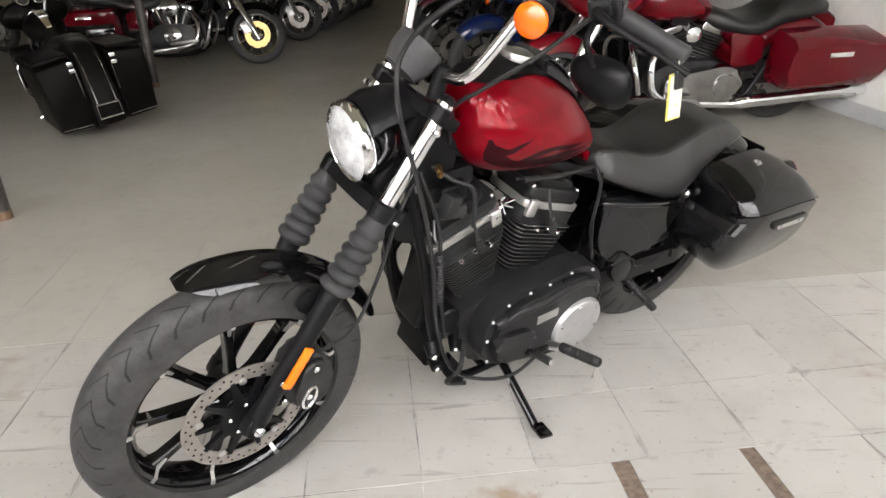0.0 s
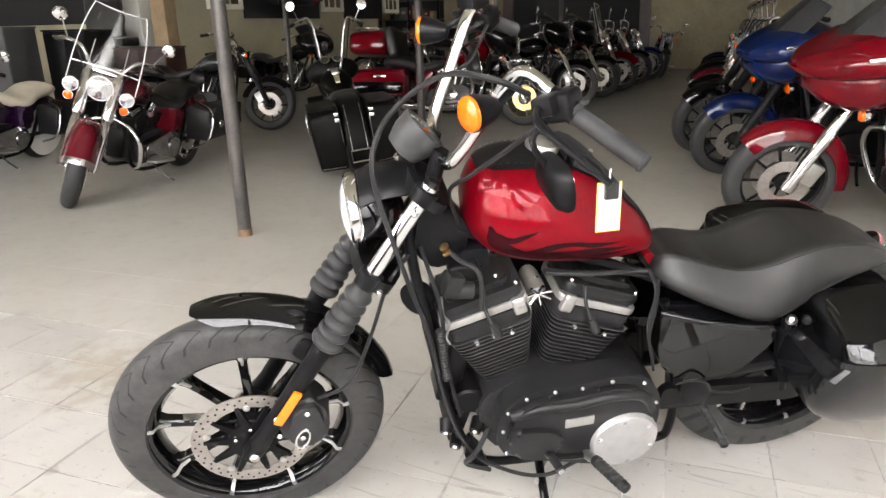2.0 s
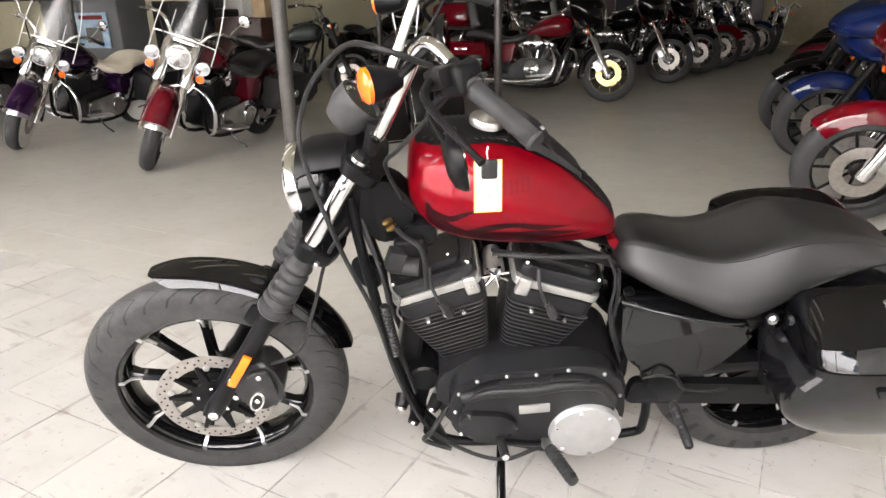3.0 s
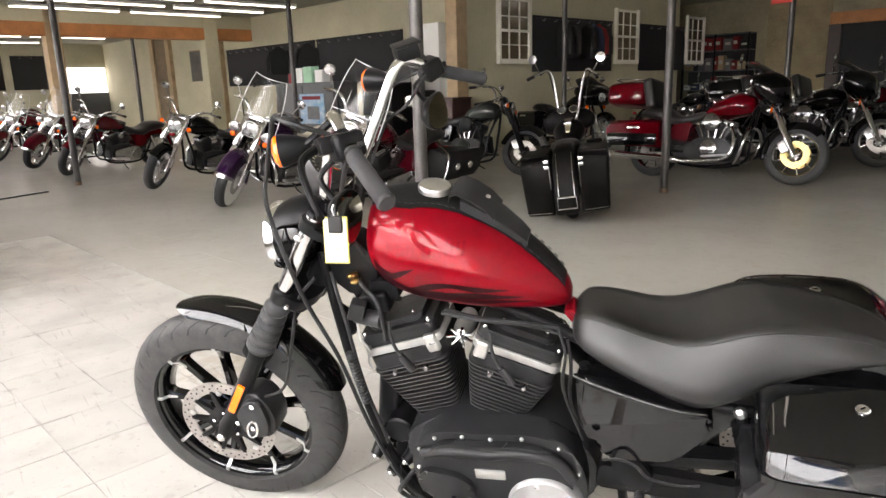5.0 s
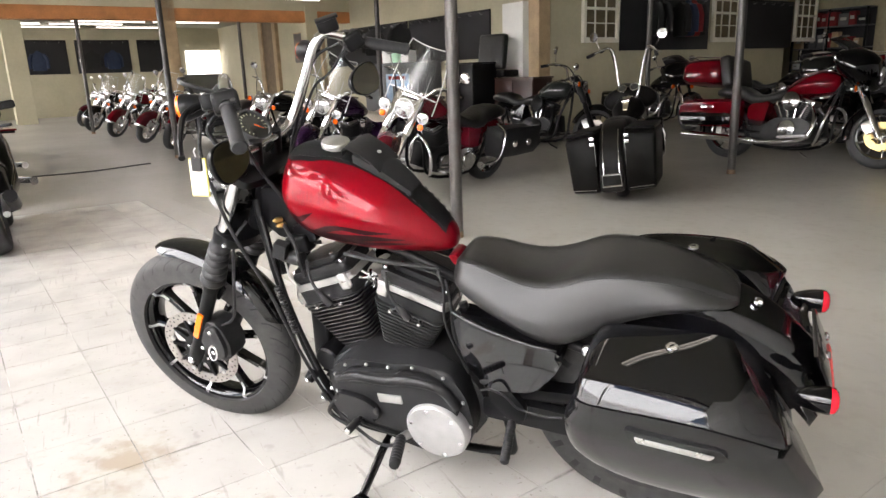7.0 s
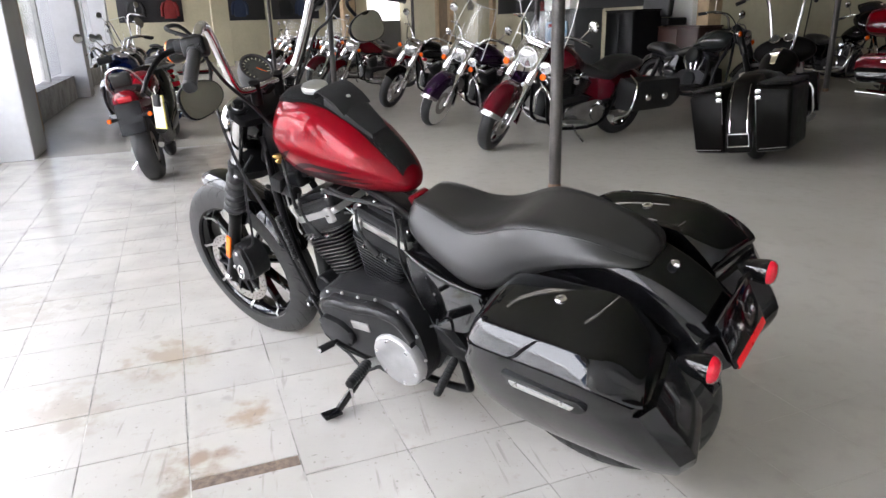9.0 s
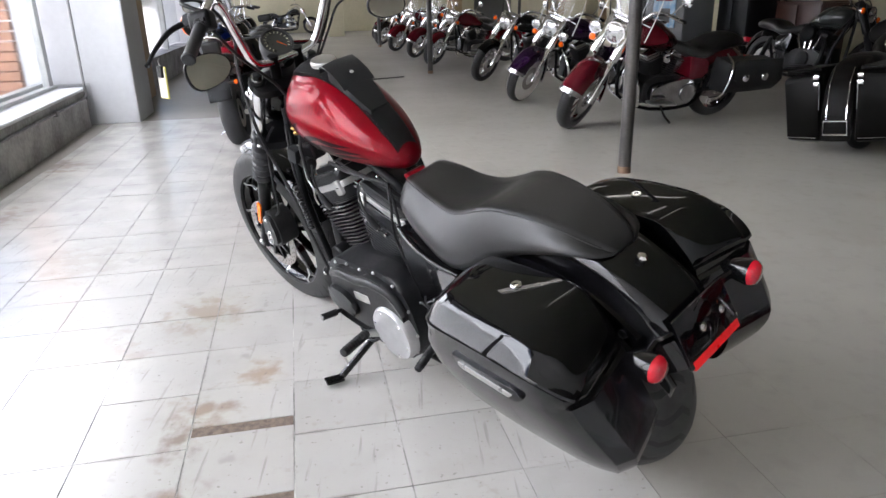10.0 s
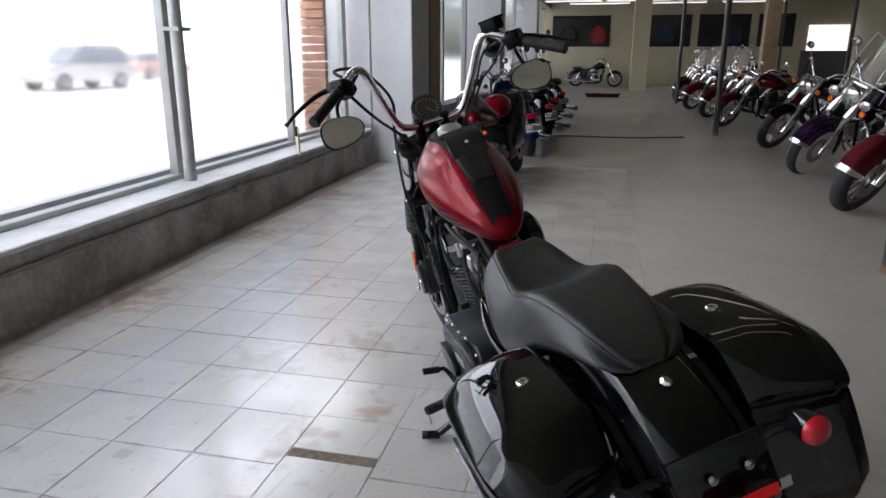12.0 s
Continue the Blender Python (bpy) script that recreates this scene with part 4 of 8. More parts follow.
LENGTH = (AX1 - AX0).length
for s in (1, -1):
    y = 0.106 * s
    bm = tube(BM(), [on_fork(d, y) for d in (-0.03, -0.025, 0.03, 0.06, 0.34, 0.375, 0.38)], [0.016, 0.022, 0.026, 0.0225, 0.0235, 0.027, 0.024], 18)
    box(bm, tuple(on_fork(0.0, y, 0.004)), (0.045, 0.034, 0.05), (0, -31, 0), 0.008)
    slider = part("fork_slider", bm, SATIN_BLACK, bike)
    bolt(slider, tuple(on_fork(0, y + 0.02 * s)), (0, s, 0), 0.0135, 0.014)
    folds = [(0.372, 0.024)]
    for k in range(6):
        d = 0.378 + k * 0.0285
        w = 0.040 - k * 0.0014
        folds += [(d, 0.027), (d + 0.005, w - 0.003), (d + 0.011, w), (d + 0.018, w), (d + 0.0235, w - 0.004)]
    folds += [(0.552, 0.026), (0.566, 0.025)]
    part("fork_gaiter", tube(BM(), [on_fork(d, y) for d, _ in folds], [r for _, r in folds], 22), GAITER, bike, "ribbed grey-black rubber fork gaiter")
    part("fork_tube", tube(BM(), [on_fork(0.55, y), on_fork(LENGTH + 0.03, y)], 0.0195, 20), CHROME, bike, "chrome fork tube")
    bm = lathe(BM(), [(0, 0.027), (0.03, 0.028), (0.034, 0.02)], on_fork(LENGTH - 0.012, y), FORK, 20)
    lathe(bm, [(0, 0.016), (0.012, 0.016), (0.016, 0.01)], on_fork(LENGTH + 0.03, y), FORK, 6)
    clamp = part("fork_top_clamp", bm, SATIN_BLACK, bike)
    bolt(clamp, tuple(on_fork(LENGTH - 0.03, y + 0.028 * s, 0.01)), (0, s, 0), 0.009, 0.01)
    bm = lathe(BM(), [(0, 0.0275), (0.035, 0.0285), (0.04, 0.024)], on_fork(0.565, y), FORK, 18)
    clamp = part("fork_lower_clamp", bm, SATIN_BLACK, bike)
    bolt(clamp, tuple(on_fork(0.575, y + 0.02 * s, -0.028)), (0, s, 0), 0.008, 0.012)
    # orange side reflector on the slider
    bm = box(BM(), tuple(on_fork(0.185, y + 0.028 * s)), (0.022, 0.009, 0.112), (0, -31, 0), 0.003)
    part("side_reflector", bm, ORANGE, bike, "orange side reflector")
    # front turn signal on a stalk under the lever
    c = Vector((1.03, 0.258 * s, 1.252))
    bm = lathe(BM(), [(-0.055, 0.006), (-0.05, 0.016), (-0.03, 0.025), (0.0, 0.0325), (0.008, 0.033)], c, (1, 0.42 * s, -0.05), 22)
    tube(bm, [c + Vector((-0.03, 0, 0)), c + Vector((-0.06, -0.02 * s, 0.02)), Vector((0.94, 0.22 * s, 1.295))], 0.008, 8)
    sig = part("front_turn_signal", bm, SATIN_BLACK, bike)
    bm = lathe(BM(), [(0.006, 0.0322), (0.014, 0.0312), (0.02, 0.024), (0.023, 0.011), (0.0235, 0.0)], c, (1, 0.42 * s, -0.05), 22)
    part("lens", bm, AMBER, sig, "amber turn-signal lens")

bm = plate(BM(), rounded([(-0.03, -0.13), (0.035, -0.13), (0.05, -0.05), (0.05, 0.05), (0.035, 0.13), (-0.03, 0.13), (-0.05, 0.06), (-0.05, -0.06)], 0.02), -0.013, 0.013, 0.004, axis="z")
tilt = Matrix.Rotation(-math.atan2(-FORK.x, FORK.z), 4, "Y")
bm.transform(Matrix.Translation(on_fork(LENGTH - 0.002, 0, -0.02)) @ tilt)
part("top_triple_clamp", bm, SATIN_BLACK, bike)
bm = plate(BM(), rounded([(-0.03, -0.13), (0.035, -0.13), (0.05, -0.05), (0.05, 0.05), (0.035, 0.13), (-0.03, 0.13), (-0.06, 0.06), (-0.06, -0.06)], 0.02), -0.016, 0.016, 0.004, axis="z")
bm.transform(Matrix.Translation(on_fork(0.584, 0, -0.02)) @ tilt)
part("lower_triple_clamp", bm, SATIN_BLACK, bike)
part("steering_neck", tube(BM(), [on_fork(0.56, 0, -0.05), on_fork(LENGTH - 0.02, 0, -0.05)], 0.034, 18), SATIN_BLACK, bike)
part("front_axle", tube(BM(), [(1.515, -0.125, 0.318), (1.515, 0.125, 0.318)], 0.011, 10), STEEL, bike)

# front brake caliper behind the left leg
bm = plate(BM(), rounded([(1.322, 0.405), (1.335, 0.345), (1.392, 0.325), (1.43, 0.345), (1.448, 0.40), (1.42, 0.478), (1.365, 0.49), (1.335, 0.455)], 0.014), 0.045, 0.122, 0.012, 3)
cal = part("brake_caliper", bm, ENGINE_GREY, bike)
part("caliper_badge", tube(BM(), [(1.392 + 0.016 * math.cos(a) - 0.008 * math.sin(a), 0.139, 0.372 + 0.03 * math.sin(a)) for a in [6.28318 * k / 18 for k in range(18)]], 0.0036, 6, True), CHROME, cal, "bright oval caliper outline")
part("caliper_body", plate(BM(), rounded([(1.335, 0.40), (1.35, 0.345), (1.42, 0.345), (1.425, 0.40), (1.40, 0.47), (1.35, 0.475)], 0.02), 0.118, 0.138, 0.009, 3), ENGINE_GREY, cal)
for p in ((1.45, 0.122, 0.435), (1.448, 0.122, 0.375), (1.375, 0.136, 0.455), (1.392, 0.134, 0.372)):
    bolt(cal, p, (0, 1, 0), 0.008, 0.007)
part("brake_hose", tube(BM(), smooth_line([(1.36, 0.10, 0.46), (1.27, 0.115, 0.52), (1.215, 0.12, 0.66), (1.17, 0.11, 0.8), (1.12, 0.09, 0.86)]), 0.0045, 8), RUBBER, bike)

# mudguards
loops = []
for i in range(49):
    t = i / 48
    a = radians(75 + 87 * t)
    k = min(1.0, 0.35 + 0.65 * math.sin(min(1.0, t / 0.13) * math.pi / 2), 0.35 + 0.65 * math.sin(min(1.0, (1 - t) / 0.10) * math.pi / 2))
    loops.append([(1.522 + q * math.cos(a), y, 0.322 + q * math.sin(a)) for y, q in guard_profile(0.062 * k, 0.393 - 0.006 * (1 - k), 0.030 * k * k, n=26, power=2.3)])
fender = part("front_fender", rings(BM(), loops), GLOSS_BLACK, bike, "short gloss black front fender", 70)
for s in (1, -1):
    bm = plate(BM(), rounded([(1.30, 0.60), (1.37, 0.645), (1.40, 0.60), (1.345, 0.55)], 0.012), 0.074 * s, 0.084 * s, 0.002)
    part("fender_bracket", bm, SATIN_BLACK, fender)
rear_guard = part("rear_fender", arc_shell(BM(), 0.0, 0.300, 52, 151, guard_profile(0.102, 0.450, 0.085, n=40, power=7), 40), GLOSS_BLACK, bike, "gloss black rear fender")
for s in (1, -1):
    pts = [(0.445 * math.cos(radians(a)) * 0.985, 0.300 + 0.445 * math.sin(radians(a)) - 0.055) for a in range(58, 150, 6)]
    low = [(x * 0.965, z - 0.034) for x, z in reversed(pts)]
    part("fender_strut", plate(BM(), pts + low, 0.104 * s, 0.121 * s, 0.008, 4), GLOSS_BLACK, bike, "gloss black fender strut")
    for a in (75, 100, 128):
        bolt(rear_guard, (0.42 * math.cos(radians(a)), 0.12 * s, 0.255 + 0.41 * math.sin(radians(a))), (0, s, 0), 0.011, 0.007, SATIN_BLACK)
bolt(rear_guard, (-0.232, 0.0, 0.69), (-0.5, 0, 0.87), 0.012, 0.012)

# headlamp, its cowl and the speedometer
c = Vector((1.205, 0, 0.932))
ax = Vector((1, 0, -0.10)).normalized()
lamp = part("headlight", lathe(BM(), [(-0.085, 0.02), (-0.075, 0.05), (-0.04, 0.074), (0.0, 0.083), (0.02, 0.084)], c, ax, 32), GLOSS_BLACK, bike, "round headlight with a black shell")
part("bezel", lathe(BM(), [(0.012, 0.084), (0.02, 0.089), (0.034, 0.088), (0.04, 0.081), (0.034, 0.076), (0.02, 0.078)], c, ax, 36, closed=True), CHROME, lamp, "chrome bezel")
part("reflector", lathe(BM(), [(0.024, 0.076), (0.018, 0.06), (0.012, 0.035), (0.010, 0.003)], c, ax, 32), LAMP_BOWL, lamp)
part("lens", lathe(BM(), [(0.028, 0.079), (0.040, 0.073), (0.049, 0.055), (0.055, 0.030), (0.057, 0.004)], c, ax, 36), LAMP_GLASS, lamp, "pale fluted glass lens")
loops = []
for x, w, z in [(1.222, 0.086, 1.014), (1.19, 0.086, 1.030), (1.14, 0.080, 1.036), (1.095, 0.066, 1.032)]:
    ring = [(x, w * math.cos(a), z - 0.072 + 0.076 * math.sin(a)) for a in [radians(28 + 124 * k / 12) for k in range(13)]]
    loops.append(ring + [(x, p[1] * 0.94, p[2] - 0.006) for p in reversed(ring)])
part("headlight_cowl", rings(BM(), loops), SATIN_BLACK, bike, "black headlight eyebrow cowl")
c = Vector((1.078, 0, 1.115))
ax = Vector((-0.72, 0, 0.7)).normalized()
gauge = part("speedometer", lathe(BM(), [(-0.07, 0.012), (-0.062, 0.04), (-0.03, 0.052), (0.0, 0.054), (0.008, 0.053), (0.008, 0.046), (0.0, 0.045)], c, ax, 32), GREY_SATIN, bike, "round speedometer in a grey satin cup")
part("dial", lathe(BM(), [(0.0005, 0.046), (0.002, 0.0)], c, ax, 32), DIAL, gauge, "dark speedometer dial")
s1 = Vector((0, 1, 0))
s2 = ax.cross(s1)
for k in range(15):
    a = radians(-130 + 260 * k / 14)
    d = s1 * math.sin(a) - s2 * math.cos(a)
    bm = tube(BM(), [c + ax * 0.003 + d * 0.034, c + ax * 0.003 + d * 0.041], 0.0011, 4)
    part("dial_mark", bm, DIAL_MARK, gauge)
part("needle", tube(BM(), [c + ax * 0.005, c + ax * 0.005 + (s1 * -0.6 + s2 * 0.8) * 0.034], [0.002, 0.0008], 5), AMBER, gauge)
part("gauge_bracket", tube(BM(), [c - ax * 0.05, (1.06, 0, 1.07), (1.04, 0, 1.05)], [0.016, 0.018, 0.02], 10), SATIN_BLACK, gauge)

# handlebar
half = [(1.045, 0.0, 1.072), (1.045, 0.075, 1.073), (1.033, 0.12, 1.098), (0.99, 0.16, 1.195), (0.952, 0.193, 1.285), (0.93, 0.222, 1.306), (0.90, 0.262, 1.288), (0.868, 0.302, 1.262), (0.78, 0.395, 1.214)]
line = [(x, -y, z) for x, y, z in reversed(half[1:])] + half
part("handlebar", tube(BM(), smooth_line(line, 7), 0.0128, 14), CHROME, bike, "tall chrome handlebar")
for s in (1, -1):
    part("riser", tube(BM(), [(1.062, 0.045 * s, 1.02), (1.045, 0.045 * s, 1.088)], 0.018, 12), SATIN_BLACK, bike)
    a, b = Vector((0.868, 0.302 * s, 1.262)), Vector((0.772, 0.404 * s, 1.209))
    d = (b - a)
    grip = part("grip", tube(BM(), [a, a + d * 0.04, a + d * 0.06, a + d * 0.94, a + d * 0.96, b], [0.02, 0.02, 0.0168, 0.0168, 0.019, 0.016], 16), GAITER, bike, "black rubber hand grip")
    q = a - d * 0.16
    bm = box(BM(), tuple(q), (0.055, 0.06, 0.05), (0, 20, -s * 46), 0.012, 3)
    box(bm, tuple(q + Vector((0.03, 0.01 * s, 0.006))), (0.04, 0.05, 0.034), (0, 20, -s * 46), 0.008)
    tube(bm, [a - d * 0.02, a - d * 0.34], 0.0215, 14)
    ctl = part("switch_housing", bm, SATIN_BLACK, bike)
    for k in range(3):
        part("switch", box(BM(), tuple(q + Vector((-0.034 + 0.01 * k, 0.0 - 0.012 * s * (k - 1), 0.008 + 0.008 * k))), (0.012, 0.012, 0.009), (0, 20, -s * 46), 0.002), RUBBER, ctl)
    lever = smooth_line([q + Vector((0.045, 0.01 * s, 0.005)), q + Vector((0.06, 0.07 * s, -0.005)), q + Vector((0.02, 0.14 * s, -0.03)), q + Vector((-0.02, 0.19 * s, -0.056))], 5)
    part("lever", tube(BM(), lever, [0.009 - 0.004 * i / (len(lever) - 1) for i in range(len(lever) - 1)] + [0.0075], 8), SATIN_BLACK, bike, "black hand lever")
    m = Vector((0.888, 0.318 * s, 1.146))
    ax = Vector((-1, -0.10 * s, 0.16)).normalized()
    up = Vector((0, 0, 1))
    side = ax.cross(up).normalized()
    up = side.cross(ax)

    def oval(k, depth, skew=0.18):
        return [m + ax * depth + side * (0.070 * k * math.copysign(abs(math.cos(t)) ** 0.8, math.cos(t)) * (1 + skew * s * 0.0)) + up * (0.046 * k * math.copysign(abs(math.sin(t)) ** 0.85, math.sin(t)) * (1 + 0.22 * math.cos(t) * s)) for t in [6.28318 * i / 28 for i in range(28)]]

    mir = part("mirror", rings(BM(), [oval(0.5, -0.026), oval(0.85, -0.018), oval(1.0, -0.004), oval(1.0, 0.003), oval(0.95, 0.004)]), SATIN_BLACK, bike, "black oval mirror hung under the bar")
    part("mirror_glass", rings(BM(), [oval(0.93, 0.0035), oval(0.93, 0.0055)]), MIRROR, mir)
    part("mirror_stem", tube(BM(), smooth_line([m + Vector((0.018, 0, 0.02)), m + Vector((0.05, -0.01 * s, 0.07)), q + Vector((0.02, 0, -0.02))], 4), 0.006, 8), SATIN_BLACK, mir)
bm = box(BM(), (0.925, -0.238, 1.325), (0.06, 0.052, 0.036), (0, 8, 35), 0.008)
box(bm, (0.925, -0.238, 1.345), (0.066, 0.056, 0.008), (0, 8, 35), 0.003)
part("brake_reservoir", bm, SATIN_BLACK, bike)

# key tag tied to the lever
tag = thing("price_tag", BIKE_POSE @ pose(0.852, 0.443, 1.228) @ pose(0, 0, 0, 15, 0, 0) @ Matrix.Scale(0.86, 4), "yellow and white key tag hanging from the clutch lever", "tag")
part("card", box(BM(), (0.0, 0, -0.075), (0.046, 0.0016, 0.088), (0, 0, 6), 0.0005, 1), PAPER, tag, "white card")
part("edge", box(BM(), (0.0, -0.0024, -0.075), (0.050, 0.0040, 0.094), (0, 0, 6), 0.0003, 1), PAPER_YELLOW, tag, "yellow plastic sleeve")
part("key_fob", box(BM(), (-0.002, 0.002, -0.043), (0.028, 0.011, 0.034), (0, 0, 6), 0.004), RUBBER, tag, "black key fob")
part("string", tube(BM(), [(0, 0, -0.03), (0.003, 0.003, -0.012), (0, 0, -0.004)], 0.0018, 5), STEEL, tag)
part("scribble", tube(BM(), smooth_line([(0.006, -0.008, -0.065), (-0.002, 0.0, -0.075), (0.006, -0.008, -0.085), (-0.004, 0.003, -0.092)], 3), 0.0016, 4), PAPER_YELLOW, tag)

# fuel tank
TANK = [(0.986, 0.030, 0.915, 0.965), (0.980, 0.062, 0.885, 1.005), (0.962, 0.095, 0.855, 1.040), (0.925, 0.122, 0.822, 1.060), (0.87, 0.137, 0.800, 1.066), (0.80, 0.142, 0.788, 1.056),
        (0.72, 0.135, 0.780, 1.022), (0.65, 0.118, 0.776, 0.980), (0.59, 0.094, 0.774, 0.930), (0.545, 0.070, 0.774, 0.885), (0.515, 0.045, 0.777, 0.845), (0.503, 0.022, 0.785, 0.815)]
TANK_ROWS = spread(TANK, 4)
TAPER = 0.36
tank = part("fuel_tank", rings(BM(), [section(*r, 2.25, 40, TAPER) for r in TANK_ROWS]), RED, bike, "candy red fuel tank with dark flames", 60)


def tank_row(x):
    xs = [r[0] for r in TANK_ROWS][::-1]
    return [float(np.interp(x, xs, [r[i] for r in TANK_ROWS][::-1])) for i in (1, 2, 3)]


def tank_side(x, z, s=1, off=0.0012):
    w, z0, z1 = tank_row(x)
    q = max(-0.999, min(0.999, (z - (z0 + z1) / 2) / ((z1 - z0) / 2)))
    sn = math.copysign(abs(q) ** (2.25 / 2), q)
    c = math.sqrt(max(0, 1 - sn * sn)) ** (2 / 2.25)
    return Vector((x, s * (w * c * (1 - TAPER * max(0, sn)) + off), z))


def tank_top(x, y, off=0.003):
    w, z0, z1 = tank_row(x)
    mid, h = (z0 + z1) / 2, (z1 - z0) / 2
    best = z1
    for k in range(60):
        a = math.pi / 2 * k / 59
        yy = w * math.cos(a) ** (2 / 2.25) * (1 - TAPER * math.sin(a))
        if yy <= abs(y):
            best = mid + h * math.sin(a) ** (2 / 2.25)
            break
    return Vector((x, y, best + off))


def ribbon(bm, line, widths, s, base=0.0):
    """A flame lick laid on the tank's flank: a middle line in x and z with a width at each point."""
    line = smooth_line([(x, 0, z) for x, z in line], 6)
    ws = np.interp(np.linspace(0, 1, len(line)), np.linspace(0, 1, len(widths)), widths)
    loops = []
    for i, p in enumerate(line):
        d = (line[min(i + 1, len(line) - 1)] - line[max(i - 1, 0)]).normalized()
        n = Vector((-d.z, 0, d.x))
        row = [p + n * float(ws[i]) * (k / 4 - 0.5) for k in range(5)]
        loops.append([bm.verts.new(tank_side(q.x, q.z, s)) for q in row])
    for a, b in zip(loops, loops[1:]):
        for k in range(4):
            bm.faces.new((a[k], a[k + 1], b[k + 1], b[k]))
    return bm


for s in (1, -1):
    bm = ribbon(BM(), [(0.945, 0.931), (0.925, 0.884), (0.87, 0.856), (0.79, 0.848), (0.70, 0.852), (0.60, 0.841)], [0.006, 0.040, 0.026, 0.034, 0.022, 0.001], s)
    ribbon(bm, [(0.86, 0.858), (0.81, 0.878), (0.76, 0.884), (0.70, 0.872), (0.63, 0.864)], [0.018, 0.020, 0.012, 0.015, 0.001], s)
    ribbon(bm, [(0.935, 0.906), (0.90, 0.898), (0.87, 0.912), (0.84, 0.926)], [0.024, 0.018, 0.012, 0.001], s)
    ribbon(bm, [(0.77, 0.849), (0.72, 0.832), (0.66, 0.832), (0.58, 0.826)], [0.018, 0.018, 0.013, 0.001], s)
    part("flame_graphic", bm, DARK_RED, tank, "dark red flame graphic")
    bm = BM()
    for k in range(15):
        if k == 6:
            continue
        x = 0.905 - 0.0125 * k
        ribbon(bm, [(x, 0.978), (x - 0.0004, 0.965), (x, 0.952)], [0.0075, 0.006, 0.0075], s)
    part("ghost_lettering", bm, FAINT_RED, tank, "ghosted row of plain dark red bars")
bm = BM()
xs = [0.965 - 0.0155 * i for i in range(30)]
grid = []
for x in xs:
    hw = float(np.interp(x, [0.51, 0.56, 0.66, 0.75, 0.86, 0.93, 0.965], [0.034, 0.042, 0.046, 0.052, 0.068, 0.06, 0.03]))
    hw = min(hw, tank_row(x)[0] * 0.8)
    grid.append([bm.verts.new(tank_top(x, hw * j / 4, 0.004)) for j in range(-4, 5)])
for a, b in zip(grid, grid[1:]):
    for j in range(8):
        bm.faces.new((a[j], a[j + 1], b[j + 1], b[j]))
bmesh.ops.solidify(bm, geom=bm.faces[:], thickness=0.004)
strap = part("tank_strap", bm, STRAP, bike, "black leather strap along the tank top", 50)
for s in (1, -1):
    bm = BM()
    for i in range(0, 28):
        x = 0.95 - 0.0155 * i
        hw = min(float(np.interp(x, [0.51, 0.56, 0.66, 0.75, 0.86, 0.93, 0.965], [0.034, 0.042, 0.046, 0.052, 0.068, 0.06, 0.03])), tank_row(x)[0] * 0.8) * 0.9
        tube(bm, [tank_top(x, s * hw, 0.009), tank_top(x - 0.008, s * hw, 0.009)], 0.0011, 4)
    part("stitching", bm, GAITER, strap)
# pouch with its flap thrown back
loops = []
for x, hw, hh in [(0.745, 0.047, 0.016), (0.735, 0.05, 0.024), (0.70, 0.05, 0.022), (0.66, 0.047, 0.016), (0.62, 0.04, 0.008), (0.60, 0.032, 0.002)]:
    top = tank_top(x, 0).z
    loops.append([(x, hw * math.cos(a), top + 0.004 + hh * math.sin(a) ** 0.6 if math.sin(a) > 0 else top - 0.006) for a in [math.pi * k / 10 for k in range(11)]])
part("strap_pouch", rings(BM(), loops), STRAP, strap, "small black leather pouch")
loops = []
for x, z in [(0.770, 0.006), (0.767, 0.022), (0.750, 0.033), (0.72, 0.033), (0.69, 0.028), (0.668, 0.015)]:
    top = tank_top(x, 0).z
    loops.append([(x, y, top + z - 0.16 * abs(y) ** 1.3 + o) for y, o in [(-0.055, 0), (-0.03, 0), (0, 0), (0.03, 0), (0.055, 0), (0.055, 0.004), (0.03, 0.004), (0, 0.004), (-0.03, 0.004), (-0.055, 0.004)]])
part("pouch_flap", rings(BM(), loops), STRAP, strap)
bolt(strap, (0.69, 0.0, tank_top(0.69, 0).z + 0.034), (-0.35, 0, 0.93), 0.006, 0.005, STEEL, "snap_button")
c = tank_top(0.812, 0.010)
part("fuel_cap", lathe(BM(), [(0.0, 0.038), (0.009, 0.039), (0.016, 0.036), (0.021, 0.025), (0.023, 0.001)], c, (-0.16, 0, 0.98), 28), STEEL, bike, "brushed silver fuel cap")

# seat
SEAT = [(0.500, 0.040, 0.722, 0.745), (0.492, 0.075, 0.710, 0.764), (0.462, 0.108, 0.695, 0.781), (0.400, 0.134, 0.668, 0.772), (0.330, 0.152, 0.642, 0.753), (0.265, 0.164, 0.616, 0.747), (0.205, 0.166, 0.604, 0.760),
        (0.140, 0.158, 0.628, 0.785), (0.080, 0.145, 0.662, 0.796), (0.000, 0.132, 0.694, 0.791), (-0.080, 0.120, 0.714, 0.775), (-0.140, 0.104, 0.720, 0.752), (-0.178, 0.080, 0.716, 0.732), (-0.195, 0.045, 0.708, 0.715)]
SEAT_ROWS = spread(SEAT, 4)


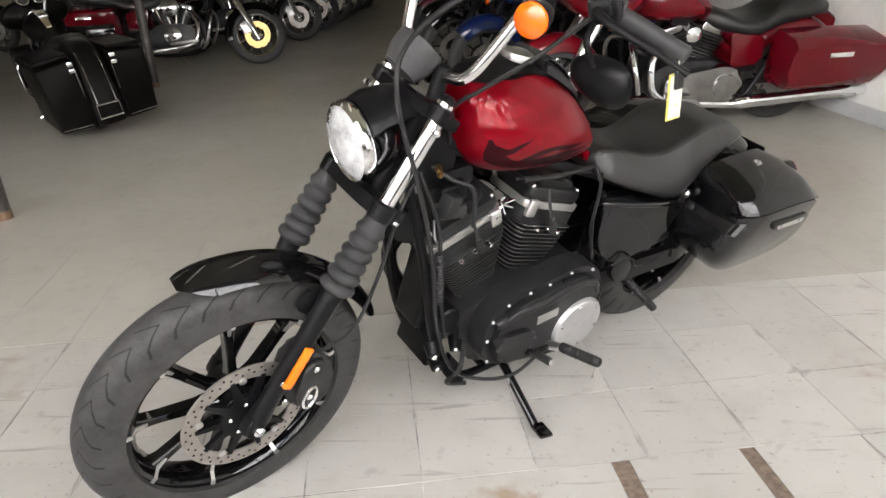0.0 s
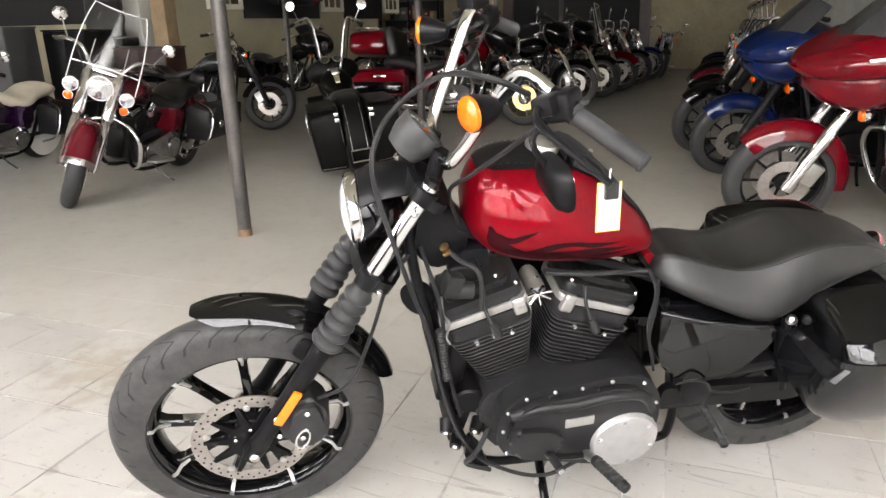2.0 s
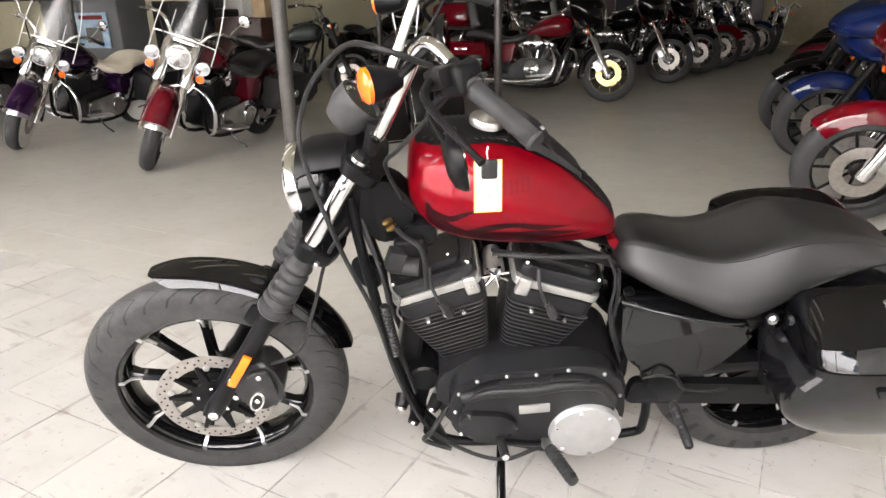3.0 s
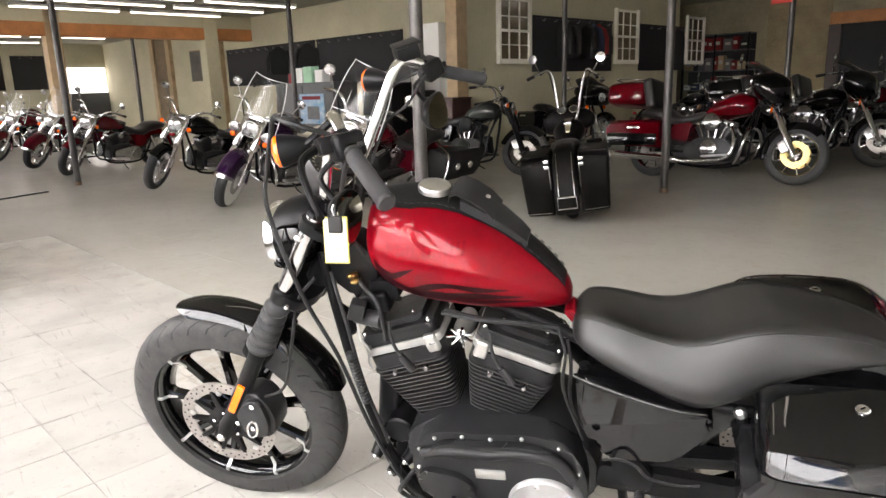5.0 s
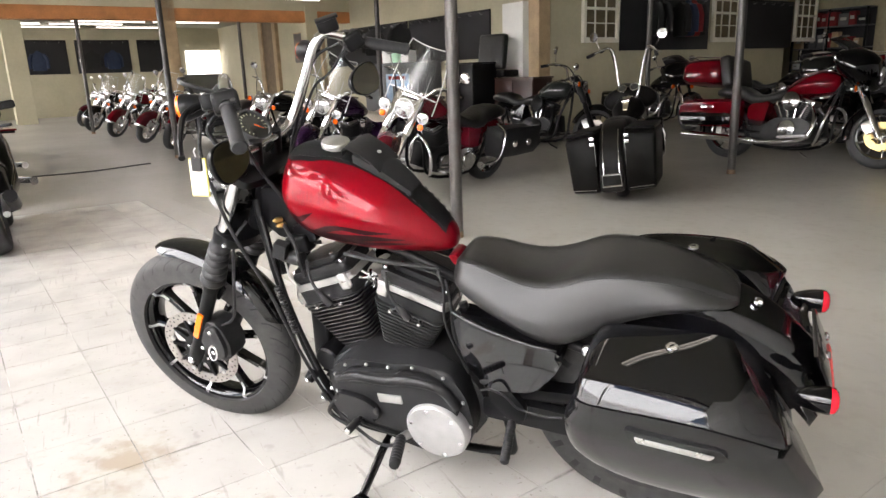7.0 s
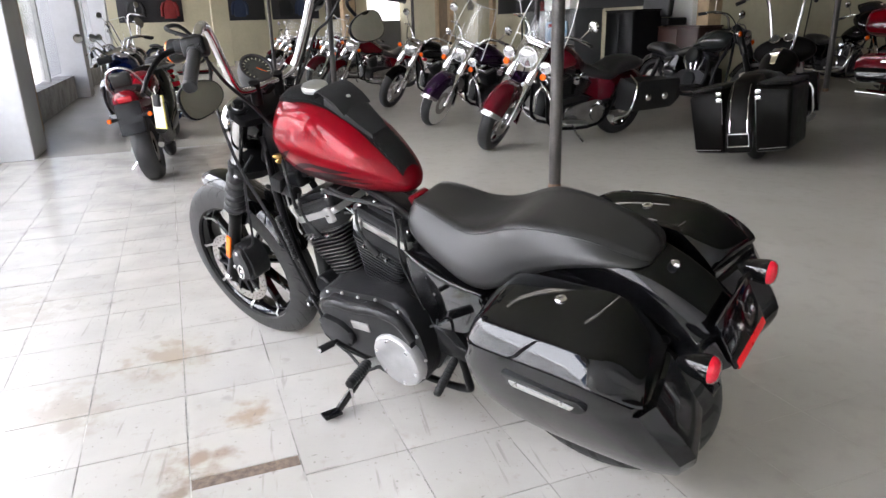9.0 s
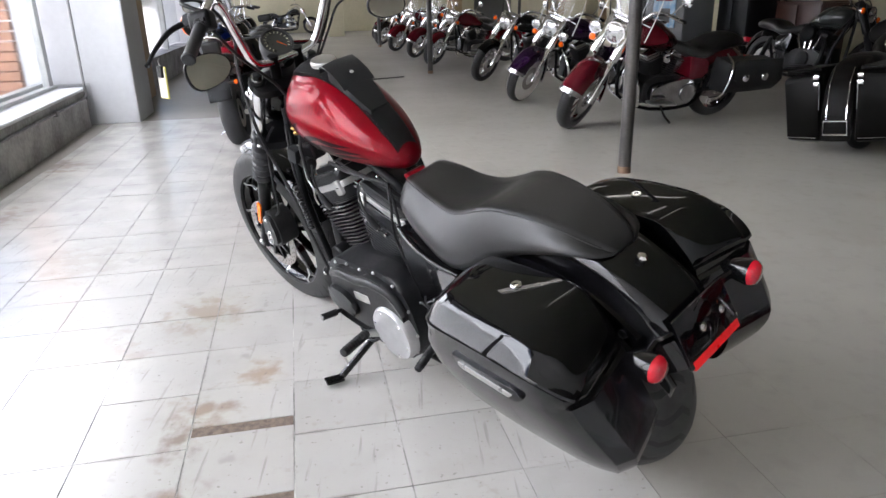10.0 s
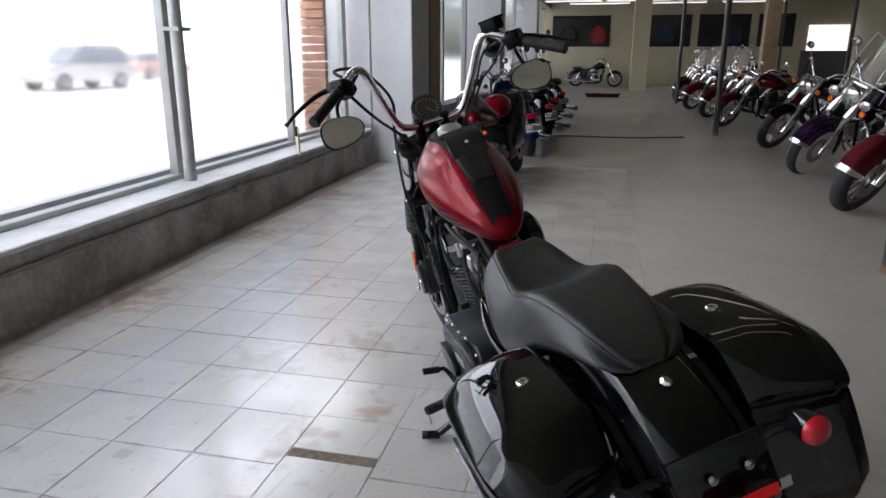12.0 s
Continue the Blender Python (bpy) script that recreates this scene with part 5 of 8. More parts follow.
def seat_section(x, w, z0, z1):
    """Top panel with a crisp seam, then a slanting flank that bulges and tucks under."""
    wt = w * float(np.interp(x, [-0.2, 0.0, 0.1, 0.2, 0.33, 0.46, 0.5], [0.6, 0.72, 0.74, 0.66, 0.60, 0.62, 0.6]))
    dish = float(np.interp(x, [0.08, 0.14, 0.22, 0.33, 0.43, 0.49], [0.004, 0.010, 0.020, 0.020, 0.010, 0.004]))
    h = z1 - z0
    half = [(0.0, z1 - dish), (wt * 0.35, z1 - dish * 0.9), (wt * 0.7, z1 - dish * 0.45 - 0.001), (wt * 0.93, z1 - 0.003), (wt, z1 - 0.010), (wt + (w - wt) * 0.35, z1 - h * 0.26), (wt + (w - wt) * 0.75, z1 - h * 0.52), (w, z0 + h * 0.25), (w * 0.985, z0 + h * 0.10), (w * 0.9, z0 + 0.004), (w * 0.5, z0)]
    return [(x, y, z) for y, z in half] + [(x, -y, z) for y, z in reversed(half[1:])]


seat = part("seat", rings(BM(), [seat_section(*r) for r in SEAT_ROWS]), LEATHER, bike, "black vinyl two-up seat with a scooped saddle", 75)
for s in (1, -1):
    ln = []
    for r in SEAT_ROWS[5:-5]:
        ring = seat_section(*r)
        ln.append(Vector(ring[4 if s > 0 else -4]) + Vector((0, 0.0005 * s, 0.0004)))
    part("piping", tube(BM(), ln, 0.0018, 5), RUBBER, seat)

# tubes, battery cover, oil tank
bm = BM()
for s in (1, -1):
    tube(bm, smooth_line([(1.118, 0.03 * s, 0.90), (1.10, 0.055 * s, 0.78), (1.065, 0.088 * s, 0.60), (1.02, 0.095 * s, 0.38), (0.955, 0.098 * s, 0.21), (0.90, 0.10 * s, 0.155), (0.78, 0.10 * s, 0.14), (0.42, 0.10 * s, 0.15), (0.37, 0.11 * s, 0.22), (0.40, 0.11 * s, 0.42), (0.47, 0.09 * s, 0.66)], 5), 0.0125, 12)
    tube(bm, smooth_line([(1.07, 0.02 * s, 0.93), (0.95, 0.03 * s, 0.86), (0.75, 0.03 * s, 0.80), (0.5, 0.05 * s, 0.71), (0.2, 0.10 * s, 0.585), (0.05, 0.115 * s, 0.585)], 5), 0.014, 10)
tube(bm, [(0.80, -0.10, 0.14), (0.80, 0.10, 0.14)], 0.014, 8)
part("frame", bm, SATIN_BLACK, bike, "black tubular frame")
bm = BM()
for s in (1, -1):
    plate(bm, rounded([(0.43, 0.385), (0.44, 0.31), (0.02, 0.285), (-0.03, 0.30), (-0.03, 0.34), (0.02, 0.355)], 0.015), 0.105 * s, 0.132 * s, 0.006)
part("swingarm", bm, SATIN_BLACK, bike, "black swingarm")
part("drive_belt_guard", plate(BM(), rounded([(0.40, 0.42), (0.10, 0.44), (0.08, 0.41), (0.40, 0.385)], 0.01), 0.08, 0.125, 0.004), SATIN_BLACK, bike)
for s in (1, -1):
    bm = plate(BM(), rounded([(0.488, 0.655), (0.20, 0.606), (0.182, 0.588), (0.20, 0.545), (0.262, 0.468), (0.40, 0.432), (0.448, 0.452), (0.478, 0.52)], 0.03), 0.075 * s, 0.178 * s, 0.02, 4)
    for v in bm.verts:
        v.co.y *= 1 - 0.30 * max(0.0, (v.co.x - 0.27) / 0.22) ** 1.5 if abs(v.co.y) > 0.1 else 1
    sc = part("side_cover", bm, GLOSS_BLACK, bike, "gloss black side cover")
    part("rim", tube(BM(), smooth_line([(0.490, 0.118 * s, 0.644), (0.43, 0.142 * s, 0.637), (0.35, 0.163 * s, 0.627), (0.27, 0.172 * s, 0.614), (0.20, 0.168 * s, 0.603)], 5), [0.006] + [0.008] * 19 + [0.005], 10), GLOSS_BLACK, sc, "rounded gloss rim of the side cover")
    tb = tube(BM(), [(0.13, 0.128 * s, 0.60), (0.06, 0.128 * s, 0.33)], 0.012, 10)
    for k in range(12):
        t = k / 11
        lathe(tb, [(-0.005, 0.018), (0, 0.027), (0.005, 0.018)], (0.118 - 0.045 * t, 0.128 * s, 0.555 - 0.175 * t), (0.25, 0, 0.97), 12)
    part("rear_shock", tb, SATIN_BLACK, bike, "black rear shock absorber")
    bolt(bike, (0.13, 0.14 * s, 0.60), (0, s, 0), 0.014, 0.018, STEEL)
part("frame_cover", plate(BM(), rounded([(0.522, 0.766), (0.498, 0.770), (0.484, 0.744), (0.50, 0.732)], 0.008), -0.03, 0.034, 0.004), RED, bike, "red strip below the tank")

# engine: crankcase, two finned cylinders, heads and rocker boxes
bm = plate(BM(), rounded([(0.94, 0.40), (0.93, 0.28), (0.86, 0.19), (0.50, 0.185), (0.42, 0.30), (0.46, 0.42), (0.62, 0.47), (0.84, 0.47)], 0.04), -0.135, 0.11, 0.012)
engine = part("crankcase", bm, WRINKLE_BLACK, bike, "black wrinkle-finish crankcase")
bm = lathe(BM(), [(-0.03, 0.042), (0.05, 0.042), (0.056, 0.036), (0.058, 0.0)], (0.965, 0.04, 0.385), (0, 1, 0), 24)
part("oil_filter", bm, SATIN_BLACK, bike)
fin_meshes = {}
for name, base, lean in (("front_cylinder", Vector((0.852, 0.0, 0.432)), 19.0), ("rear_cylinder", Vector((0.712, 0.0, 0.424)), -19.0)):
    m = Matrix.Translation(base) @ Matrix.Rotation(radians(lean), 4, "Y")
    core = lathe(BM(), [(0, 0.055), (0.21, 0.06)], n=24)
    core.transform(m)
    cyl = part(name, core, WRINKLE_BLACK, bike, "black finned cylinder")
    count = 14
    for k in range(count):
        t = k / (count - 1)
        key = round(t, 3)
        if key not in fin_meshes:
            w, d = 0.064 + 0.046 * t ** 0.9, 0.070 + 0.016 * t
            b2 = plate(BM(), rounded([(w, -d), (w, d), (-w, d), (-w, -d)], 0.03, 5), -0.002, 0.002, axis="z")
            bmesh.ops.recalc_face_normals(b2, faces=b2.faces[:])
            me = bpy.data.meshes.new("fin")
            b2.to_mesh(me)
            b2.free()
            me.materials.append(FIN_BLACK)
            fin_meshes[key] = me
        fin = new("fin", fin_meshes[key])
        fin.parent = cyl
        fin.matrix_basis = m @ Matrix.Translation((0, -0.002, 0.012 + 0.168 * t))
    hd = plate(BM(), rounded([(0.108, -0.09), (0.108, 0.074), (-0.108, 0.074), (-0.108, -0.09)], 0.03), 0.180, 0.222, 0.006, axis="z")
    hd.transform(m)
    part("cylinder_head", hd, WRINKLE_BLACK, cyl)
    ed = plate(BM(), rounded([(0.112, -0.09), (0.112, 0.070), (-0.112, 0.070), (-0.112, -0.09)], 0.02), 0.224, 0.245, 0.003, axis="z")
    ed.transform(m)
    part("rocker_edge", ed, CAST, cyl, "machined silver rocker-box edge")
    rb = plate(BM(), rounded([(0.108, -0.086), (0.108, 0.065), (-0.108, 0.065), (-0.108, -0.086)], 0.022), 0.245, 0.284, 0.020, 4, axis="z")
    plate(rb, rounded([(0.080, -0.07), (0.080, 0.048), (-0.080, 0.048), (-0.080, -0.07)], 0.02), 0.283, 0.302, 0.010, axis="z")
    rb.transform(m)
    part("rocker_cover", rb, WRINKLE_BLACK, cyl)
    lug = box(BM(), (-0.085 if lean > 0 else 0.085, 0.070, 0.226), (0.034, 0.020, 0.050), bev=0.008, seg=3)
    lug.transform(m)
    part("cast_lug", lug, CAST, cyl)
    for x in (-0.05, 0.0, 0.05):
        bolt(cyl, m @ Vector((x, 0.058, 0.270)), m.to_3x3() @ Vector((0, 0.5, 1)), 0.005, 0.006, STEEL)
    for x in (-0.055, 0.055):
        bolt(cyl, m @ Vector((x, 0.030, 0.301)), m.to_3x3() @ Vector((0, 0, 1)), 0.006, 0.007)
    for x, y in ((-0.094, 0.052), (0.094, 0.052), (-0.094, -0.07), (0.094, -0.07)):
        bolt(cyl, m @ Vector((x, y, 0.278)), m.to_3x3() @ Vector((0, 0, 1)), 0.0065, 0.010)
    for x, z in ((-0.045, 0.165), (0.045, 0.17), (0.0, 0.175)):
        bolt(cyl, m @ Vector((x, 0.078, z)), (0, 1, 0.15), 0.0085, 0.016)
    # plug lead from the coil, its fat rubber boot and the bright plug
    foot = m @ Vector((-0.012, 0.094, 0.176))
    lead = smooth_line([foot, foot + Vector((0.012, 0.008, 0.030)), foot + Vector((0.030, 0.010, 0.062)), foot + Vector((0.043, 0.006, 0.10)), foot + Vector((0.046, -0.006, 0.142))], 5)
    part("spark_plug_lead", tube(BM(), lead, 0.0045, 8), GAITER, cyl)
    part("plug_boot", tube(BM(), [lead[0], lead[4], lead[8]], [0.0115, 0.0105, 0.008], 10), GAITER, cyl, "grey-black rubber plug boot")
    part("plug_tip", tube(BM(), [m @ Vector((-0.016, 0.070, 0.162)), lead[0]], 0.008, 8), CHROME, cyl)
# intake between the heads
bm = lathe(BM(), [(-0.05, 0.022), (-0.03, 0.026), (0.03, 0.026), (0.05, 0.02)], (0.782, -0.03, 0.664), (0, 1, 0), 18)
intake = part("intake_manifold", bm, CAST, bike, "silver intake manifold")
for k in range(7):
    a = 6.28318 * k / 7
    part("throttle_arm", tube(BM(), [(0.782, 0.022, 0.666), (0.782 + 0.036 * math.cos(a), 0.032, 0.666 + 0.03 * math.sin(a))], 0.0045, 6), CHROME, intake)
part("coil_cover", plate(BM(), rounded([(1.00, 0.83), (0.93, 0.835), (0.92, 0.785), (0.99, 0.78)], 0.012), -0.03, 0.05, 0.006), SATIN_BLACK, bike)
bm = plate(BM(), rounded([(1.085, 0.945), (1.02, 0.945), (0.978, 0.895), (0.975, 0.825), (1.045, 0.775), (1.105, 0.83)], 0.02), -0.035, 0.04, 0.008)
neck = part("neck_cover", bm, SATIN_BLACK, bike, "black cover over the steering neck")
for x, z in ((1.035, 0.85), (1.028, 0.834)):
    bm = lathe(BM(), [(-0.012, 0.008), (0.0, 0.009), (0.010, 0.007), (0.016, 0.003)], (x, 0.056, z), (0.5, 0.8, 0.2), 10)
    part("brass_fitting", bm, BRASS, neck, "small brass fitting")
part("coil_bracket", tube(BM(), smooth_line([(1.005, 0.03, 0.772), (0.975, 0.035, 0.776), (0.945, 0.03, 0.770), (0.93, 0.02, 0.768)], 4), 0.006, 8), SATIN_BLACK, bike)
part("coil_clip", tube(BM(), [(0.995, 0.037, 0.782), (0.962, 0.038, 0.784)], 0.0035, 6), STEEL, bike, "bright steel clip")
bm = lathe(BM(), [(-0.04, 0.018), (-0.038, 0.022), (0.03, 0.022), (0.036, 0.014)], (1.005, 0.075, 0.742), (1, -0.1, 0.1), 14)
part("coil_tower", bm, GAITER, bike, "grey-black ignition coil tower")
part("earth_wire", tube(BM(), smooth_line([(1.04, 0.07, 0.72), (1.035, 0.075, 0.67), (1.018, 0.075, 0.64), (1.025, 0.075, 0.60), (1.015, 0.075, 0.575)], 5), 0.003, 6), STEEL, bike, "thin bright earth wire")
part("horn", lathe(BM(), [(-0.02, 0.02), (0.0, 0.045), (0.018, 0.045), (0.02, 0.03)], (1.085, 0.03, 0.70), (0.6, 0.8, 0), 20), SATIN_BLACK, bike)
part("name_plate", box(BM(), (0.781, 0.121, 0.457), (0.078, 0.010, 0.013), (0, 3, 0), 0.003), CAST, bike, "small silver name plate")

# primary cover and its fittings
OUT = rounded([(0.905, 0.37), (0.888, 0.43), (0.83, 0.475), (0.70, 0.480), (0.60, 0.495), (0.51, 0.478), (0.465, 0.41), (0.450, 0.30), (0.485, 0.205), (0.56, 0.165), (0.65, 0.18), (0.76, 0.215), (0.86, 0.235), (0.90, 0.29)], 0.05)
prim = part("primary_cover", plate(BM(), OUT, 0.10, 0.172, 0.014, 3), WRINKLE_BLACK, bike, "matt black primary cover")
mid = Vector((0.68, 0.335))
part("primary_bulge", plate(BM(), [tuple(mid + (Vector(p) - mid) * 0.86) for p in OUT], 0.16, 0.193, 0.022, 4), WRINKLE_BLACK, prim)
part("cover_pod", plate(BM(), rounded([(0.885, 0.345), (0.86, 0.375), (0.77, 0.365), (0.73, 0.33), (0.74, 0.285), (0.80, 0.265), (0.865, 0.28)], 0.035, 6), 0.185, 0.212, 0.016, 4), WRINKLE_BLACK, prim)
part("cover_shoulder", tube(BM(), smooth_line([(0.87, 0.176, 0.40), (0.80, 0.186, 0.428), (0.70, 0.188, 0.432), (0.62, 0.188, 0.446), (0.53, 0.184, 0.432), (0.49, 0.178, 0.37)], 5), 0.016, 10), WRINKLE_BLACK, prim)
derby = part("derby_cover", lathe(BM(), [(0.16, 0.094), (0.198, 0.094), (0.207, 0.088), (0.210, 0.05), (0.211, 0.0)], (0.557, 0, 0.286), (0, 1, 0), 48), DERBY, prim, "round brushed silver derby cover")
for k in range(6):
    a = 6.28318 * k / 6 + 0.3
    bolt(derby, (0.557 + 0.077 * math.cos(a), 0.2075, 0.286 + 0.077 * math.sin(a)), (0, 1, 0), 0.0065, 0.004)
part("cover_badge", box(BM(), (0.692, 0.194, 0.372), (0.078, 0.006, 0.030), (0, 4, 0), 0.0028), CAST, prim, "small silver badge")
for p in ((0.888, 0.345), (0.88, 0.41), (0.835, 0.452), (0.762, 0.466), (0.69, 0.468), (0.612, 0.480), (0.522, 0.462), (0.474, 0.385), (0.462, 0.30), (0.492, 0.222), (0.66, 0.192), (0.79, 0.236), (0.873, 0.262)):
    bolt(prim, (p[0], 0.170, p[1]), (0, 1, 0), 0.0056, 0.008, STEEL)

# foot controls and side stand
bm = tube(BM(), smooth_line([(0.66, 0.198, 0.245), (0.70, 0.212, 0.262), (0.77, 0.222, 0.285), (0.782, 0.235, 0.312)], 4), 0.0085, 8)
tube(bm, [(0.782, 0.235, 0.315), (0.779, 0.262, 0.322)], 0.007, 8)
shift = part("shift_lever", bm, SATIN_BLACK, bike)
part("shift_peg", tube(BM(), [(0.779, 0.255, 0.32), (0.776, 0.308, 0.334)], 0.0115, 12), RUBBER, shift)
bolt(shift, (0.776, 0.308, 0.334), (0, 1, 0.2), 0.009, 0.005)


def peg(name, a, b, r):
    a, b = Vector(a), Vector(b)
    ts, rs = [0, 0.03, 0.08], [r * 0.6, r * 0.9, r]
    for k in range(8):
        ts += [0.12 + 0.1 * k, 0.145 + 0.1 * k, 0.17 + 0.1 * k]
        rs += [r * 0.97, r * 1.07, r * 0.97]
    bm = tube(BM(), [a + (b - a) * t for t in ts + [0.97, 1]], rs + [r * 0.9, r * 0.5], 14)
    return part(name, bm, RUBBER, bike, "black rubber foot peg")


peg("rider_peg", (0.655, 0.235, 0.272), (0.615, 0.355, 0.290), 0.0155)
part("peg_mount", tube(BM(), [(0.66, 0.16, 0.225), (0.655, 0.24, 0.272)], [0.016, 0.012], 10), STEEL, bike)
part("peg_feeler", tube(BM(), [(0.625, 0.345, 0.28), (0.624, 0.348, 0.235)], 0.004, 6), STEEL, bike, "thin steel lean feeler")
peg("passenger_peg", (0.335, 0.175, 0.355), (0.322, 0.292, 0.318), 0.0125)
bm = plate(BM(), rounded([(0.40, 0.46), (0.36, 0.47), (0.30, 0.38), (0.31, 0.335), (0.36, 0.335), (0.40, 0.39)], 0.012), 0.135, 0.155, 0.004)
part("peg_bracket", bm, SATIN_BLACK, bike)
bm = tube(BM(), smooth_line([(0.755, 0.10, 0.165), (0.765, 0.16, 0.155), (0.772, 0.25, 0.118), (0.777, 0.315, 0.090)], 4), 0.0125, 10)
box(bm, (0.778, 0.345, 0.0955), (0.040, 0.062, 0.010), (14.5, 0, -14), 0.004)
stand = part("side_stand", bm, GLOSS_BLACK, bike, "black side stand lowered to the floor")
part("stand_spring", tube(BM(), [(0.72, 0.105, 0.17), (0.785, 0.19, 0.145)], 0.007, 8), STEEL, stand)

# right flank: round air cleaner, exhausts
bm = lathe(BM(), [(0.10, 0.06), (0.13, 0.088), (0.165, 0.09), (0.178, 0.075), (0.182, 0.0)], (0.775, 0, 0.66), (0, -1, 0), 36)
part("air_cleaner", bm, GLOSS_BLACK, bike, "round black air cleaner")
for pts in ([(0.99, -0.09, 0.60), (1.03, -0.12, 0.50), (0.96, -0.14, 0.34), (0.80, -0.15, 0.25), (0.40, -0.155, 0.24), (0.02, -0.16, 0.25)], [(0.56, -0.09, 0.60), (0.50, -0.13, 0.52), (0.42, -0.15, 0.40), (0.30, -0.16, 0.34), (0.15, -0.165, 0.345), (0.0, -0.17, 0.35)]):
    line = smooth_line(pts, 5)
    part("exhaust_pipe", tube(BM(), line, [0.022 if i < len(line) * 0.62 else 0.036 for i in range(len(line))], 14), SATIN_BLACK, bike, "black exhaust pipe")

# hard saddlebags: a body drawn up level by level under a lid with a bright bevelled shoulder
# (x inside, x outside, y outside, z seam, y shoulder, z shoulder, z crown) from front to rear
LID = [(0.108, 0.121, 0.300, 0.600, 0.284, 0.614, 0.628), (0.104, 0.116, 0.336, 0.620, 0.311, 0.643, 0.666), (0.088, 0.096, 0.358, 0.629, 0.325, 0.660, 0.687), (0.050, 0.050, 0.371, 0.635, 0.335, 0.670, 0.698),
       (-0.050, -0.050, 0.377, 0.637, 0.340, 0.674, 0.701), (-0.145, -0.150, 0.378, 0.631, 0.339, 0.670, 0.699), (-0.185, -0.200, 0.376, 0.622, 0.334, 0.662, 0.691), (-0.212, -0.237, 0.370, 0.611, 0.329, 0.644, 0.668),
       (-0.242, -0.274, 0.359, 0.594, 0.322, 0.617, 0.634), (-0.260, -0.296, 0.347, 0.582, 0.316, 0.598, 0.610), (-0.265, -0.303, 0.339, 0.577, 0.310, 0.588, 0.598)]
BAG_IN = 0.146
# (height, foremost x, rearmost x, widest y)
BODY = [(0.335, -0.130, -0.306, 0.262), (0.340, -0.060, -0.328, 0.284), (0.356, 0.020, -0.350, 0.301), (0.388, 0.082, -0.372, 0.320), (0.428, 0.126, -0.383, 0.337), (0.470, 0.146, -0.363, 0.351), (0.520, 0.149, -0.336, 0.364), (0.560, 0.146, -0.314, 0.371)]


def bag_body(s):
    """Plan outline of the seam, drawn down through the levels; the rear outer corner is cut off flat."""
    rim = [(0.106, BAG_IN, 0.598), (0.114, 0.24, 0.599)] + [(r[1], r[2], r[3]) for r in spread(LID[:9], 2)[1:-1]]
    rim += [(-0.286, 0.352, 0.585), (-0.2875, 0.3485, 0.583), (-0.3015, 0.3085, 0.577), (-0.3025, 0.304, 0.576), (-0.290, 0.23, 0.584), (-0.272, BAG_IN, 0.590)]
    x1, x0 = 0.121, -0.3025
    loops = []
    for z, xf, xr, yo in spread(BODY, 2):
        loops.append([(xr + (x - x0) / (x1 - x0) * (xf - xr), s * (BAG_IN + (y - BAG_IN) * (yo - BAG_IN) / (0.377 - BAG_IN)), z) for x, y, _ in rim])
    loops.append([(x, s * y, z - 0.022) for x, y, z in rim])
    loops.append([(x, s * y, z - 0.002) for x, y, z in rim])
    return rings(BM(), loops)


def bag_lid(s):
    loops = []
    for xi, xo, yo, zs, yb, zb, zc in spread(LID, 3):
        at = lambda y: xi + (xo - xi) * (y - BAG_IN) / (yo - BAG_IN)
        ring = [(BAG_IN, zs - 0.02), (BAG_IN, zc - 0.006), (BAG_IN + 0.010, zc), (0.22, zc + 0.001), (yb - 0.045, zb + (zc - zb) * 0.62), (yb - 0.007, zb + (zc - zb) * 0.16 + 0.001), (yb, zb), (yb + 0.0035, zb - 0.003), (yo - 0.002, zs + 0.009), (yo + 0.001, zs + 0.004), (yo - 0.004, zs), (BAG_IN + 0.02, zs - 0.02)]
        loops.append([(at(y), s * y, z) for y, z in ring])
    return rings(BM(), loops)


